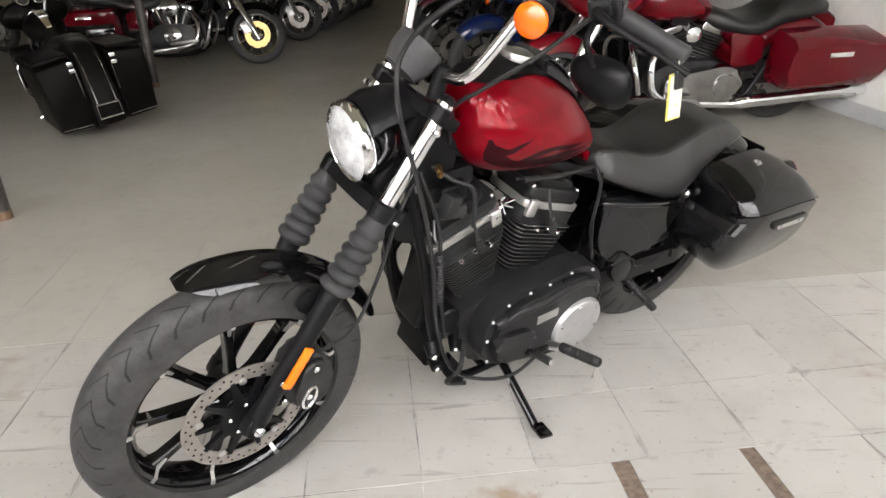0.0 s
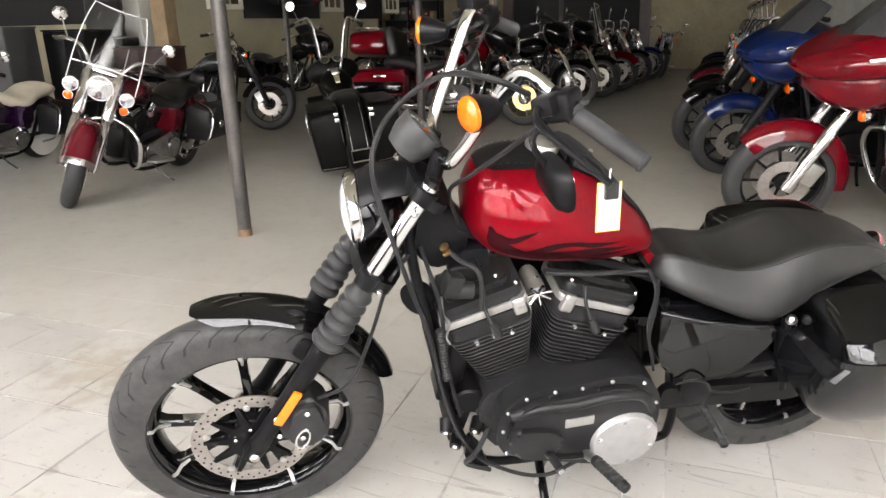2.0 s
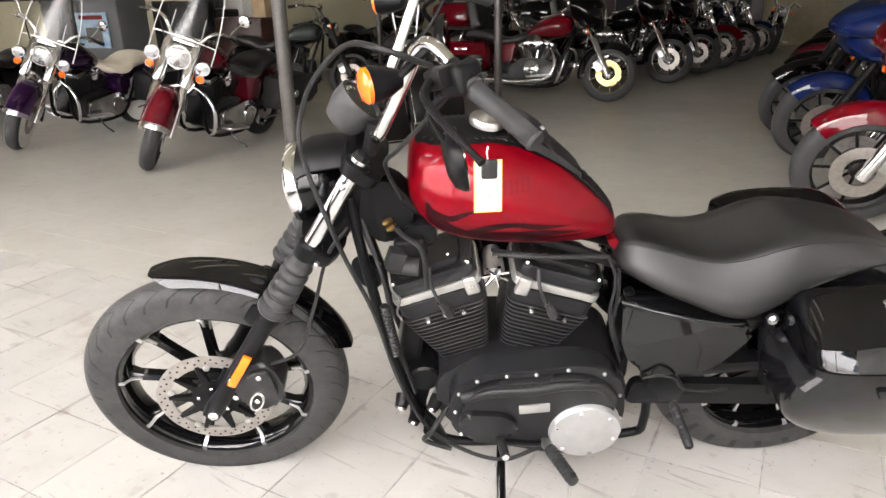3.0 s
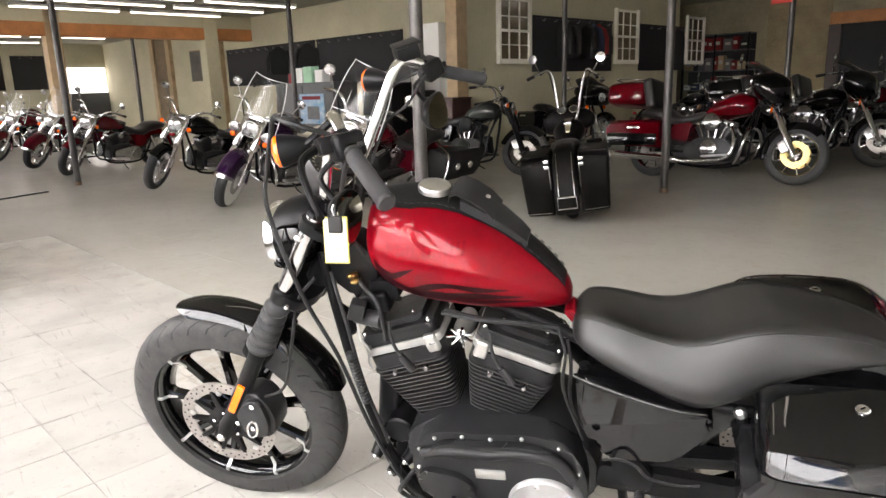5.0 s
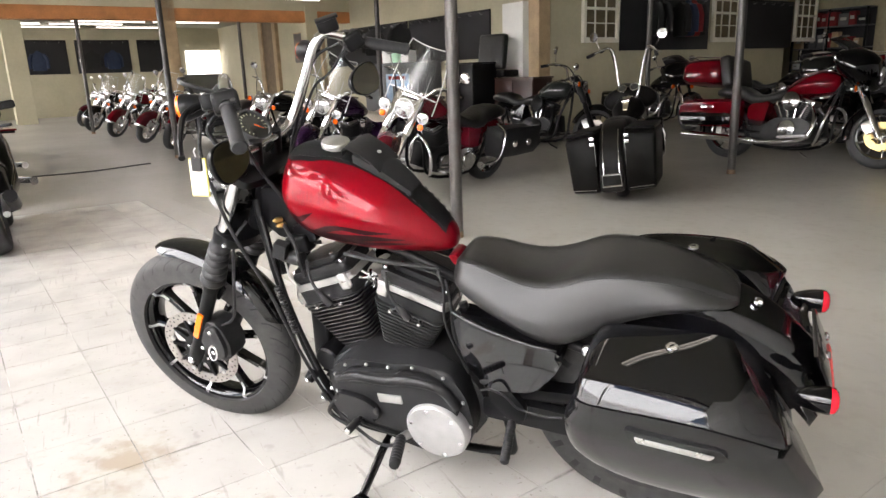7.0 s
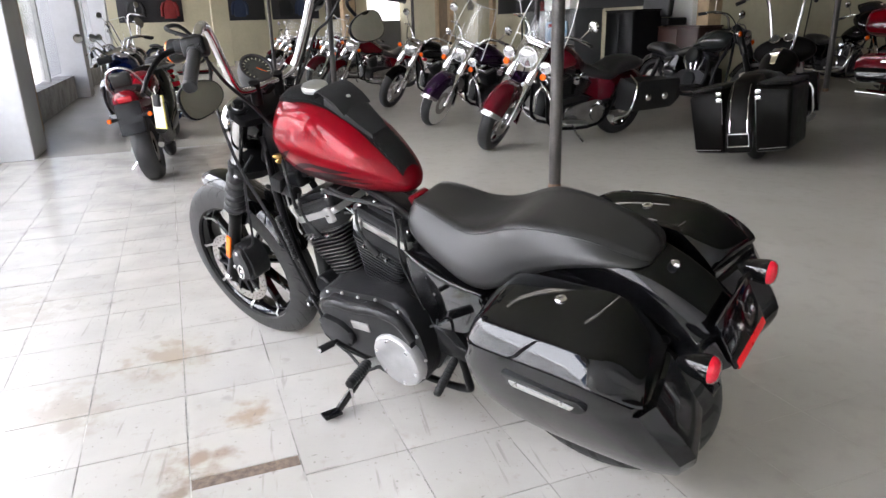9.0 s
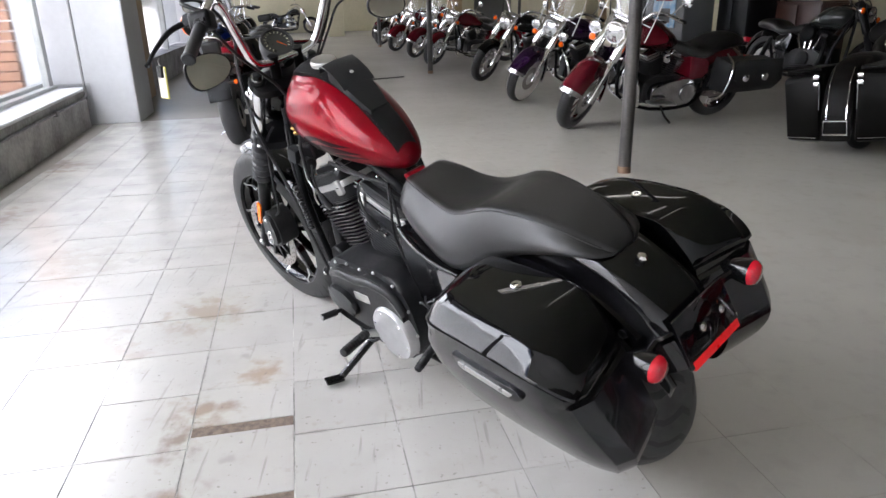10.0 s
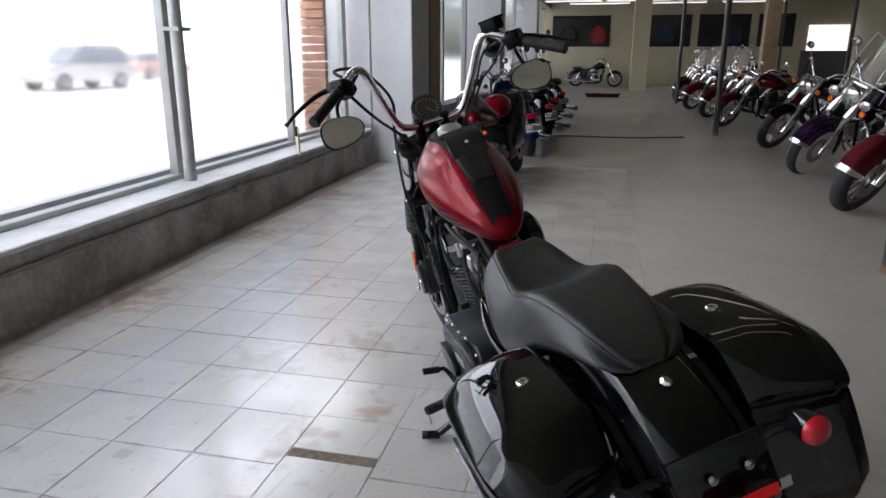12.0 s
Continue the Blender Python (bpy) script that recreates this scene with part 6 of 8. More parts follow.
for s in (1, -1):
    bag = part("saddlebag", bag_body(s), BAG_BLACK, bike, "black hard saddlebag", 24)
    cover = part("lid", bag_lid(s), GLOSS_BLACK, bag, "gloss black saddlebag lid", 24)
    bm = lathe(BM(), [(0, 0.0135), (0.003, 0.0135), (0.005, 0.011)], (-0.072, 0.222 * s, 0.7005), (0, 0.06 * s, 1), 20)
    lock = part("lock", bm, CHROME, bag, "chrome key lock")
    part("keyhole", box(BM(), (-0.072, 0.222 * s, 0.706), (0.010, 0.0025, 0.001), (0, 0, 30), 0), SATIN_BLACK, lock, smooth=0)
    bm = plate(BM(), rounded([(0.004, 0.594), (-0.012, 0.562), (-0.178, 0.548), (-0.202, 0.562), (-0.186, 0.580)], 0.008), 0.355 * s, 0.381 * s, 0.005)
    handle = part("handle", bm, BAG_BLACK, bag)
    bm = plate(BM(), rounded([(-0.018, 0.580), (-0.024, 0.566), (-0.165, 0.554), (-0.176, 0.566)], 0.004), 0.379 * s, 0.3835 * s, 0.001)
    part("reflector_strip", bm, CAST, handle, "bright silver strip")
    for x in (0.05, -0.20):
        part("bag_mount", tube(BM(), [(x, 0.118 * s, 0.55), (x, 0.155 * s, 0.55)], 0.010, 8), SATIN_BLACK, bag)
    # rear turn signals
    c = Vector((-0.368, 0.188 * s, 0.590))
    bm = lathe(BM(), [(-0.058, 0.006), (-0.046, 0.018), (-0.02, 0.027), (0.004, 0.030), (0.012, 0.030)], c, (-1, 0, -0.02), 22)
    tube(bm, [c + Vector((0.02, 0, 0)), c + Vector((0.03, -0.06 * s, 0.0)), (-0.345, 0.07 * s, 0.575)], 0.010, 8)
    sig = part("rear_turn_signal", bm, GLOSS_BLACK, bike)
    part("lens", lathe(BM(), [(0.010, 0.0295), (0.020, 0.028), (0.027, 0.021), (0.030, 0.009), (0.0305, 0)], c, (-1, 0, -0.02), 22), RED_LENS, sig, "red turn-signal lens")

# tail bracket with red reflector
bm = box(BM(), (-0.376, 0.0, 0.575), (0.010, 0.19, 0.115), (0, 22, 0), 0.004)
tail = part("tail_bracket", bm, GLOSS_BLACK, bike, "black tail bracket")
for y, z in ((0.026, 0.585), (-0.046, 0.585)):
    bolt(tail, (-0.374 - (0.60 - z) * 0.3 - 0.004, y, z), (-0.95, 0, 0.3), 0.010, 0.008, POLISHED)
part("tail_reflector", box(BM(), (-0.397, -0.002, 0.527), (0.008, 0.176, 0.020), (0, 22, 0), 0.002), RED_REFLECTOR, tail, "red reflector strip")
part("paper_sticker", box(BM(), (-0.372, -0.115, 0.50), (0.002, 0.045, 0.02), (0, 10, 0), 0), PAPER, tail, smooth=0)

# cables and hoses
for pts, r in (([(0.93, 0.24, 1.275), (1.002, 0.279, 1.316), (1.068, 0.203, 1.303), (1.131, 0.13, 1.235), (1.180, 0.09, 1.15), (1.194, 0.108, 1.054), (1.138, 0.14, 0.85), (1.077, 0.131, 0.649), (1.03, 0.125, 0.42), (0.96, 0.13, 0.24), (0.86, 0.15, 0.165), (0.76, 0.18, 0.16), (0.67, 0.185, 0.21)], 0.0055),
               ([(0.90, -0.235, 1.275), (0.965, -0.20, 1.245), (1.005, -0.165, 1.15), (1.04, -0.10, 1.03), (1.06, -0.04, 0.9)], 0.0042),
               ([(0.885, -0.25, 1.265), (0.93, -0.205, 1.20), (0.975, -0.185, 1.17), (1.01, -0.15, 1.10), (1.05, -0.07, 0.98)], 0.004),
               ([(0.89, 0.27, 1.25), (0.95, 0.2, 1.15), (1.0, 0.12, 1.06), (1.03, 0.07, 1.0), (1.0, 0.04, 0.9)], 0.005),
               ([(1.09, 0.06, 0.86), (1.05, 0.105, 0.72), (1.03, 0.112, 0.55), (0.99, 0.115, 0.36)], 0.005),
               ([(0.53, 0.09, 0.76), (0.51, 0.11, 0.70), (0.515, 0.12, 0.6), (0.47, 0.12, 0.45)], 0.004),
               ([(0.80, 0.07, 0.775), (0.72, 0.085, 0.768), (0.62, 0.085, 0.758), (0.53, 0.08, 0.735)], 0.005),
               ([(1.06, 0.02, 0.86), (1.0, 0.07, 0.82), (0.96, 0.10, 0.80), (0.95, 0.11, 0.70)], 0.006)):
    part("cable", tube(BM(), smooth_line(pts, 6), r, 8), RUBBER, bike, "black control cable")
pts, radii = [], []
for k in range(33):
    t = k / 32
    pts.append((1.052 - 0.022 * t, 0.120, 0.66 - 0.16 * t))
    radii.append(0.0125 if k % 2 else 0.0092)
bm = tube(BM(), pts, radii, 10)
part("corrugated_loom", bm, RUBBER, bike, "ribbed black wiring loom")
for p, q in (((1.02, 0.10, 0.335), (1.03, 0.13, 0.32)), ((0.93, 0.09, 0.31), (0.95, 0.12, 0.30)), ((0.985, 0.08, 0.25), (1.0, 0.115, 0.245))):
    part("engine_fitting", tube(BM(), [p, q], [0.022, 0.016], 10), SATIN_BLACK, bike)
    bolt(bike, q, (0.2, 1, 0), 0.008, 0.008)

part("voltage_regulator", box(BM(), (0.975, 0.0, 0.30), (0.035, 0.15, 0.17), (0, -14, 0), 0.008), SATIN_BLACK, bike, "black finned regulator between the downtubes")
for k in range(7):
    part("cooling_fin", box(BM(), (0.992 + 0.006 * (k - 3), 0.0, 0.30 + 0.022 * (k - 3)), (0.022, 0.15, 0.005), (0, -14, 0), 0.001, 1), SATIN_BLACK, bike)
part("electrics_box", box(BM(), (0.99, 0.0, 0.50), (0.06, 0.11, 0.30), (0, -10, 0), 0.015, 3), SATIN_BLACK, bike, "black electrics box behind the downtube")
part("ignition_coil", box(BM(), (0.985, 0.045, 0.775), (0.075, 0.05, 0.055), (0, 10, 0), 0.012, 3), SATIN_BLACK, bike, "black ignition coil")
part("connector_block", box(BM(), (1.02, 0.095, 0.775), (0.04, 0.035, 0.05), (0, -20, 10), 0.006), RUBBER, bike)
part("cooler_bracket", plate(BM(), rounded([(0.975, 0.21), (0.93, 0.16), (0.90, 0.15), (0.93, 0.24), (0.965, 0.29)], 0.01), 0.105, 0.125, 0.004), SATIN_BLACK, bike)
for pts, r in (([(0.90, 0.10, 0.30), (0.95, 0.15, 0.25), (0.97, 0.13, 0.19), (0.90, 0.13, 0.15)], 0.007),
               ([(0.53, 0.085, 0.755), (0.60, 0.10, 0.768), (0.70, 0.105, 0.775), (0.80, 0.10, 0.785)], 0.006),
               ([(0.505, 0.10, 0.735), (0.498, 0.105, 0.66), (0.50, 0.11, 0.56), (0.47, 0.11, 0.48)], 0.0045),
               ([(0.42, 0.16, 0.43), (0.385, 0.175, 0.452), (0.345, 0.178, 0.44), (0.315, 0.172, 0.40), (0.25, 0.17, 0.385), (0.20, 0.168, 0.39)], 0.0032)):
    part("cable", tube(BM(), smooth_line(pts, 6), r, 8), RUBBER, bike, "black rubber hose")

# ---- the other motorcycles ----
def paint(name, colour):
    return material(name, colour, 0.34, 0.0, 0.12, 6, coat=1.0, rvar=0.03)


MAROON = paint("maroon_paint", (0.075, 0.004, 0.009))
BRIGHT_RED = paint("bright_red_paint", (0.088, 0.0008, 0.004))
PURPLE = paint("dark_purple_paint", (0.016, 0.004, 0.022))
BLUE = paint("deep_blue_paint", (0.002, 0.008, 0.048))
SILVER = paint("grey_green_paint", (0.022, 0.025, 0.024))
WHITEWALL = material("white_tyre_wall", (0.75, 0.74, 0.70), 0.6, 0, 0.08, 10)
GOLD = material("gold_disc", (0.55, 0.42, 0.18), 0.35, 0.8, 0.15, 20)
PLAIN_TYRE = material("plain_black_tyre", (0.02, 0.02, 0.021), 0.65, 0, 0.25, 30, 0.3, 200)
CREAM = material("cream_seat_leather", (0.55, 0.50, 0.40), 0.6, 0, 0.1, 8, 0.2, 200)


def plain_wheel(name, c, big, width, parent, m, whitewall=False, disc=None, spokes=9, chrome=True):
    rim = big - 0.09
    w = part(name, lathe(BM(), [(-width * 0.34, rim + 0.01), (-width * 0.2, rim - 0.02), (width * 0.2, rim - 0.02), (width * 0.34, rim + 0.01)], axis=(0, 1, 0), n=32, closed=True), CHROME if chrome else SATIN_BLACK, parent)
    w.matrix_basis = m @ Matrix.Translation(c)
    part("tire", lathe(BM(), tyre_profile(width, big, rim), axis=(0, 1, 0), n=36, closed=True), PLAIN_TYRE, w)
    if whitewall:
        for s in (1, -1):
            part("whitewall", lathe(BM(), [(s * width * 0.49, rim + 0.012), (s * width * 0.507, rim + 0.03), (s * width * 0.503, rim + 0.048)], axis=(0, 1, 0), n=36), WHITEWALL, w, "white sidewall")
    bm = BM()
    for k in range(spokes):
        a = 6.28318 * k / spokes
        tube(bm, [(0.03 * math.cos(a), 0.02, 0.03 * math.sin(a)), (rim * math.cos(a), 0, rim * math.sin(a))], 0.009 if spokes < 14 else 0.0035, 5)
    lathe(bm, [(-0.06, 0.03), (-0.05, 0.045), (0.05, 0.045), (0.06, 0.03)], axis=(0, 1, 0), n=14)
    part("spokes", bm, CHROME if chrome else SATIN_BLACK, w)
    for s in (1, -1):
        part("brake_disc", lathe(BM(), [(s * 0.07 - 0.003, 0.08), (s * 0.07 - 0.003, 0.145), (s * 0.07 + 0.003, 0.145), (s * 0.07 + 0.003, 0.08)], axis=(0, 1, 0), n=28, closed=True), disc or DISC, w)
    return w


def cruiser(m, label, main, guard=None, lean=9.0, steer=18.0, screen=False, lamps=True, bags=None, fairing=None, pack=False, apes=False, whitewall=False, trim=CHROME, disc=None, engine_mat=ENGINE_GREY, signals=True, spokes=9, seat_mat=LEATHER, bar_mat=CHROME, scale=1.0, lower=None, tone=None):
    """A heavy V-twin motorcycle on its side stand; the front wheel is turned by steer."""
    guard = guard or main
    ob = thing("parked_motorcycle", m @ pose(0, 0, 0, -lean, 0, 0) @ Matrix.Scale(scale, 4), label, "motorcycle", "motorcycles in the showroom")
    neck = Vector((1.22, 0, 0.9))
    rake = Vector((-0.47, 0, 0.88)).normalized()
    turn = Matrix.Translation(neck) @ Matrix.Rotation(radians(steer), 4, rake) @ Matrix.Translation(-neck)
    F = Vector((1.62, 0, 0.325))

    def front(name, bm, mat, parent=ob, lab="", smooth=38):
        p = part(name, bm, mat, parent, lab, smooth)
        p.matrix_basis = turn if parent == ob else Matrix.Identity(4)
        return p

    plain_wheel("front_wheel", F, 0.325, 0.13, ob, turn, whitewall, disc, spokes, trim == CHROME and fairing != "frame")
    plain_wheel("rear_wheel", Vector((0, 0, 0.32)), 0.32, 0.15, ob, Matrix.Identity(4), whitewall, None, spokes, trim == CHROME)
    if screen:
        gd = front("front_fender", arc_shell(BM(), F.x, F.z, 28, 200, guard_profile(0.115, 0.385, 0.135, n=16, power=3.2), 26), guard, ob, "wide valanced front fender", 60)
        front("fender_tip", arc_shell(BM(), F.x, F.z, 22, 29, guard_profile(0.117, 0.388, 0.115, n=16, power=3.2), 4), POLISHED, gd, "chrome fender tip")
    else:
        front("front_fender", arc_shell(BM(), F.x, F.z, 45, 190 if fairing or bags else 165, guard_profile(0.085, 0.365, 0.09), 22), guard)
    for s in (1, -1):
        top = F + rake * 0.78
        front("fork_leg", tube(BM(), [F + Vector((0, 0.105 * s, -0.02)), F + rake * 0.36 + Vector((0, 0.105 * s, 0)), F + rake * 0.37 + Vector((0, 0.105 * s, 0)), top + Vector((0, 0.105 * s, 0))], [0.036, 0.036, 0.030, 0.030], 14), trim)
        if not fairing and lamps:
            c = Vector((1.36, 0.20 * s, 0.87))
            al = front("passing_lamp", lathe(BM(), [(-0.07, 0.01), (-0.05, 0.045), (0.0, 0.058), (0.01, 0.056)], c, (1, 0, 0), 18), CHROME)
            front("lens", lathe(BM(), [(0.008, 0.054), (0.02, 0.03), (0.022, 0)], c, (1, 0, 0), 18), REAR_LAMP_BOWL, al)
        if signals:
            c = Vector((1.35, 0.20 * s, 0.775 if lamps else 0.9))
            al = front("turn_signal", lathe(BM(), [(-0.05, 0.01), (-0.02, 0.035), (0.0, 0.036)], c, (1, 0, 0), 14), CHROME)
            front("lens", lathe(BM(), [(0.0, 0.034), (0.014, 0.028), (0.02, 0)], c, (1, 0, 0), 14), AMBER, al)
    part("frame", tube(tube(BM(), smooth_line([(1.18, 0.03, 0.85), (1.10, 0.12, 0.5), (1.0, 0.13, 0.2), (0.4, 0.13, 0.17), (0.2, 0.12, 0.4), (0.1, 0.1, 0.62)], 4), 0.018, 8), smooth_line([(1.18, -0.03, 0.85), (1.10, -0.12, 0.5), (1.0, -0.13, 0.2), (0.4, -0.13, 0.17), (0.2, -0.12, 0.4), (0.1, -0.1, 0.62)], 4), 0.018, 8), SATIN_BLACK, ob)
    if not fairing:
        c = Vector((1.36, 0, 0.90))
        hl = front("headlight", lathe(BM(), [(-0.12, 0.03), (-0.09, 0.075), (-0.03, 0.095), (0.0, 0.10), (0.012, 0.097)], c, (1, 0, 0), 24), trim)
        front("lens", lathe(BM(), [(0.01, 0.092), (0.03, 0.06), (0.036, 0)], c, (1, 0, 0), 24), REAR_LAMP_BOWL, hl, "pale headlight glass")
        front("nacelle", box(BM(), (1.28, 0, 0.90), (0.12, 0.20, 0.17), (0, -20, 0), 0.04, 3), trim)
    if screen:
        loops = []
        for k in range(7):
            t = k / 6
            row = [(1.33 - 0.16 * t + 0.0 - 0.10 * abs(q) ** 2, 0.25 * q * (1 - 0.25 * t ** 3), 0.88 + 0.60 * t) for q in [-1 + j / 4 for j in range(9)]]
            loops.append(row + [(x - 0.004, y, z) for x, y, z in reversed(row)])
        sc = front("windscreen", rings(BM(), loops), SCREEN, ob, "clear touring windscreen")
        sc.visible_shadow = False
        for s in (1, -1):
            front("screen_strut", tube(BM(), [(1.30, 0.13 * s, 0.85), (1.18, 0.12 * s, 1.22)], 0.003, 6), STRUT, sc)
        edge = [(1.33 - 0.16 * t - 0.10, 0.25 * q * (1 - 0.25 * t ** 3), 0.88 + 0.60 * t) for q, t in [(-1, k / 6) for k in range(7)]]
        edge += [(1.17 - 0.10 * q * q, 0.1875 * q, 1.48) for q in (-0.75, -0.5, -0.25, 0, 0.25, 0.5, 0.75)]
        edge += [(1.33 - 0.16 * t - 0.10, 0.25 * (1 - 0.25 * t ** 3), 0.88 + 0.60 * t) for t in [k / 6 for k in range(6, -1, -1)]]
        front("screen_edge", tube(BM(), edge, 0.0045, 6), PALE_EDGE, sc, "pale polished edge of the windscreen")
        front("screen_crossbar", tube(BM(), [(1.21, -0.24, 1.02), (1.25, 0, 1.04), (1.21, 0.24, 1.02)], 0.0045, 6), STRUT, sc)
    # handlebar and mirrors
    rise = 0.52 if apes else 0.12
    hb = [(1.14, 0.0, 1.0), (1.14, 0.10, 1.0), (1.12, 0.2, 1.0 + rise), (1.0, 0.33, 1.0 + rise), (0.86, 0.40, 0.95 + rise)]
    hb = [(x, -y, z) for x, y, z in reversed(hb[1:])] + hb
    bar = front("handlebar", tube(BM(), smooth_line(hb, 5), 0.015, 10), bar_mat)
    for s in (1, -1):
        front("grip", tube(BM(), [(0.94, 0.362 * s, 0.975 + rise), (0.85, 0.405 * s, 0.945 + rise)], 0.02, 10), RUBBER, bar)
        front("lever", tube(BM(), [(1.03, 0.31 * s, 1.0 + rise), (0.96, 0.42 * s, 0.97 + rise)], 0.008, 6), CHROME, bar)
        front("mirror_stem", tube(BM(), [(1.02, 0.31 * s, 1.0 + rise), (1.03, 0.38 * s, 1.14 + rise)], 0.006, 6), CHROME, bar)
        front("mirror", lathe(BM(), [(-0.02, 0.012), (-0.012, 0.045), (0.006, 0.056), (0.012, 0.05), (0.013, 0)], (1.03, 0.40 * s, 1.17 + rise), (-1, 0.2 * s, 0.1), 18), CHROME, bar)
    # tank, seat, mudguard
    rows = spread([(1.16, 0.04, 0.83, 0.90), (1.13, 0.11, 0.78, 0.95), (1.0, 0.165, 0.74, 0.99), (0.85, 0.16, 0.73, 0.96), (0.70, 0.11, 0.72, 0.88), (0.60, 0.05, 0.73, 0.80)], 3)
    tk = part("fuel_tank", rings(BM(), [section(x, w * 1.1, z0 - 0.01, z1 + 0.01, 2.3, 24, 0.2) for x, w, z0, z1 in rows]), main, ob)
    part("tank_console", box(BM(), (0.90, 0, 0.975), (0.28, 0.09, 0.03), (0, -9, 0), 0.012), CHROME if trim == CHROME else SATIN_BLACK, tk)
    rows = spread([(0.66, 0.06, 0.70, 0.77), (0.58, 0.13, 0.66, 0.79), (0.42, 0.18, 0.62, 0.74), (0.28, 0.185, 0.62, 0.76), (0.16, 0.16, 0.66, 0.83), (-0.05, 0.15, 0.70, 0.84), (-0.18, 0.09, 0.72, 0.80)], 3)
    part("seat", rings(BM(), [section(*r, 2.8, 24, 0.1) for r in rows]), seat_mat, ob)
    if bags != "long":
        part("rear_fender", arc_shell(BM(), 0, 0.32, 35, 188, guard_profile(0.10, 0.395, 0.10), 22), guard, ob)
    else:
        # stretched fender filling the space between the bags
        rows = spread([(0.16, 0.62, 0.78), (-0.10, 0.50, 0.82), (-0.35, 0.40, 0.80), (-0.50, 0.30, 0.74), (-0.60, 0.22, 0.62), (-0.655, 0.17, 0.42), (-0.67, 0.16, 0.30)], 3)
        rf = part("rear_fender", rings(BM(), [section(x, 0.118, z0, z1, 5.0, 28) for x, z0, z1 in rows]), guard, ob, "stretched gloss black rear fender", 50)
        for y in (-0.075, 0.075):
            part("fender_trim", tube(BM(), [(-0.50, y, 0.745), (-0.605, y, 0.625), (-0.66, y, 0.425), (-0.672, y, 0.34)], 0.0045, 6), CHROME, rf, "thin chrome trim line")
    part("side_cover", plate(BM(), rounded([(0.5, 0.66), (0.26, 0.62), (0.26, 0.45), (0.46, 0.43)], 0.03), -0.16, 0.16, 0.02), tone or guard, ob)
    # engine and exhaust
    bm = plate(BM(), rounded([(0.98, 0.42), (0.95, 0.22), (0.5, 0.20), (0.42, 0.34), (0.55, 0.48), (0.85, 0.48)], 0.05), -0.14, 0.13, 0.02)
    eng = part("crankcase", bm, engine_mat, ob)
    part("primary_cover", plate(BM(), rounded([(0.92, 0.40), (0.90, 0.24), (0.5, 0.20), (0.38, 0.26), (0.38, 0.40), (0.5, 0.46)], 0.06), 0.13, 0.20, 0.02, 3), POLISHED if trim == CHROME else SATIN_BLACK, eng)
    part("derby_cover", lathe(BM(), [(0.19, 0.085), (0.215, 0.08), (0.218, 0)], (0.50, 0, 0.32), (0, 1, 0), 20), POLISHED if trim == CHROME else SATIN_BLACK, eng)
    for bx, ln in ((0.80, 20.0), (0.66, -20.0)):
        mm = Matrix.Translation((bx, 0, 0.46)) @ Matrix.Rotation(radians(ln), 4, "Y")
        cy = BM()
        stack = []
        for k in range(9):
            w, z = 0.072 + 0.003 * k, 0.012 + k * 0.02
            for dz, wide in ((0, 0.056), (0.007, 0.056), (0.007, w), (0.013, w)):
                stack.append([(x, y, z + dz) for x, y in rounded([(wide, -wide * 1.15), (wide, wide * 1.15), (-wide, wide * 1.15), (-wide, -wide * 1.15)], 0.03, 2)])
        rings(cy, stack)
        cy.transform(mm)
        part("cylinder", cy, engine_mat if engine_mat != WRINKLE_BLACK else SATIN_BLACK, eng, smooth=30)
        rk = box(BM(), (0, 0, 0.215), (0.17, 0.18, 0.07), bev=0.02, seg=3)
        rk.transform(mm)
        part("rocker_box", rk, POLISHED if trim == CHROME else SATIN_BLACK, eng)
    for k in range(4):
        x = 0.56 + 0.115 * k
        part("pushrod_tube", tube(BM(), [(0.66 + 0.05 * k, -0.12, 0.42), (x, -0.125, 0.66)], 0.011, 8), CHROME, eng, "chrome pushrod tube")
    part("cam_cover", lathe(BM(), [(0.13, 0.10), (0.165, 0.095), (0.175, 0.07), (0.178, 0)], (0.72, 0, 0.36), (0, -1, 0), 22), POLISHED if trim == CHROME else SATIN_BLACK, eng)
    part("air_cleaner", lathe(BM(), [(0.10, 0.07), (0.13, 0.10), (0.18, 0.10), (0.195, 0.08), (0.2, 0)], (0.73, 0, 0.66), (0, -1, 0), 24), POLISHED if trim == CHROME else SATIN_BLACK, eng)
    for s in (1, -1):
        pts = [(0.93, 0.08 * s, 0.6), (1.0, 0.15 * s, 0.45), (0.92, 0.17 * s, 0.26), (0.5, 0.19 * s, 0.2), (0.3, 0.21 * s, 0.215), (-0.5, 0.22 * s, 0.25)]
        if s > 0 and not fairing:
            continue
        ln = smooth_line(pts, 5)
        part("exhaust", tube(BM(), ln, [0.025 if i < len(ln) * 0.72 else 0.042 for i in range(len(ln))], 14), trim, ob, "chrome exhaust" if trim == CHROME else "")
    bm = BM()
    for s in (1, -1):
        tube(bm, smooth_line([(1.12, 0.05 * s, 0.62), (1.16, 0.18 * s, 0.58), (1.15, 0.27 * s, 0.45), (1.08, 0.22 * s, 0.26), (1.0, 0.12 * s, 0.2)], 5), 0.016, 10)
    if trim == CHROME and lamps:
        part("crash_bar", bm, CHROME, ob, "chrome crash bar")
    else:
        bm.free()
    for s in (1, -1):
        part("footboard", box(BM(), (0.86, 0.29 * s, 0.27), (0.30, 0.10, 0.025), (0, -5, 0), 0.012), RUBBER if trim != CHROME else STEEL, ob)
    st = tube(BM(), smooth_line([(0.72, 0.12, 0.19), (0.74, 0.22, 0.12), (0.76, 0.36, 0.075)], 4), 0.012, 8)
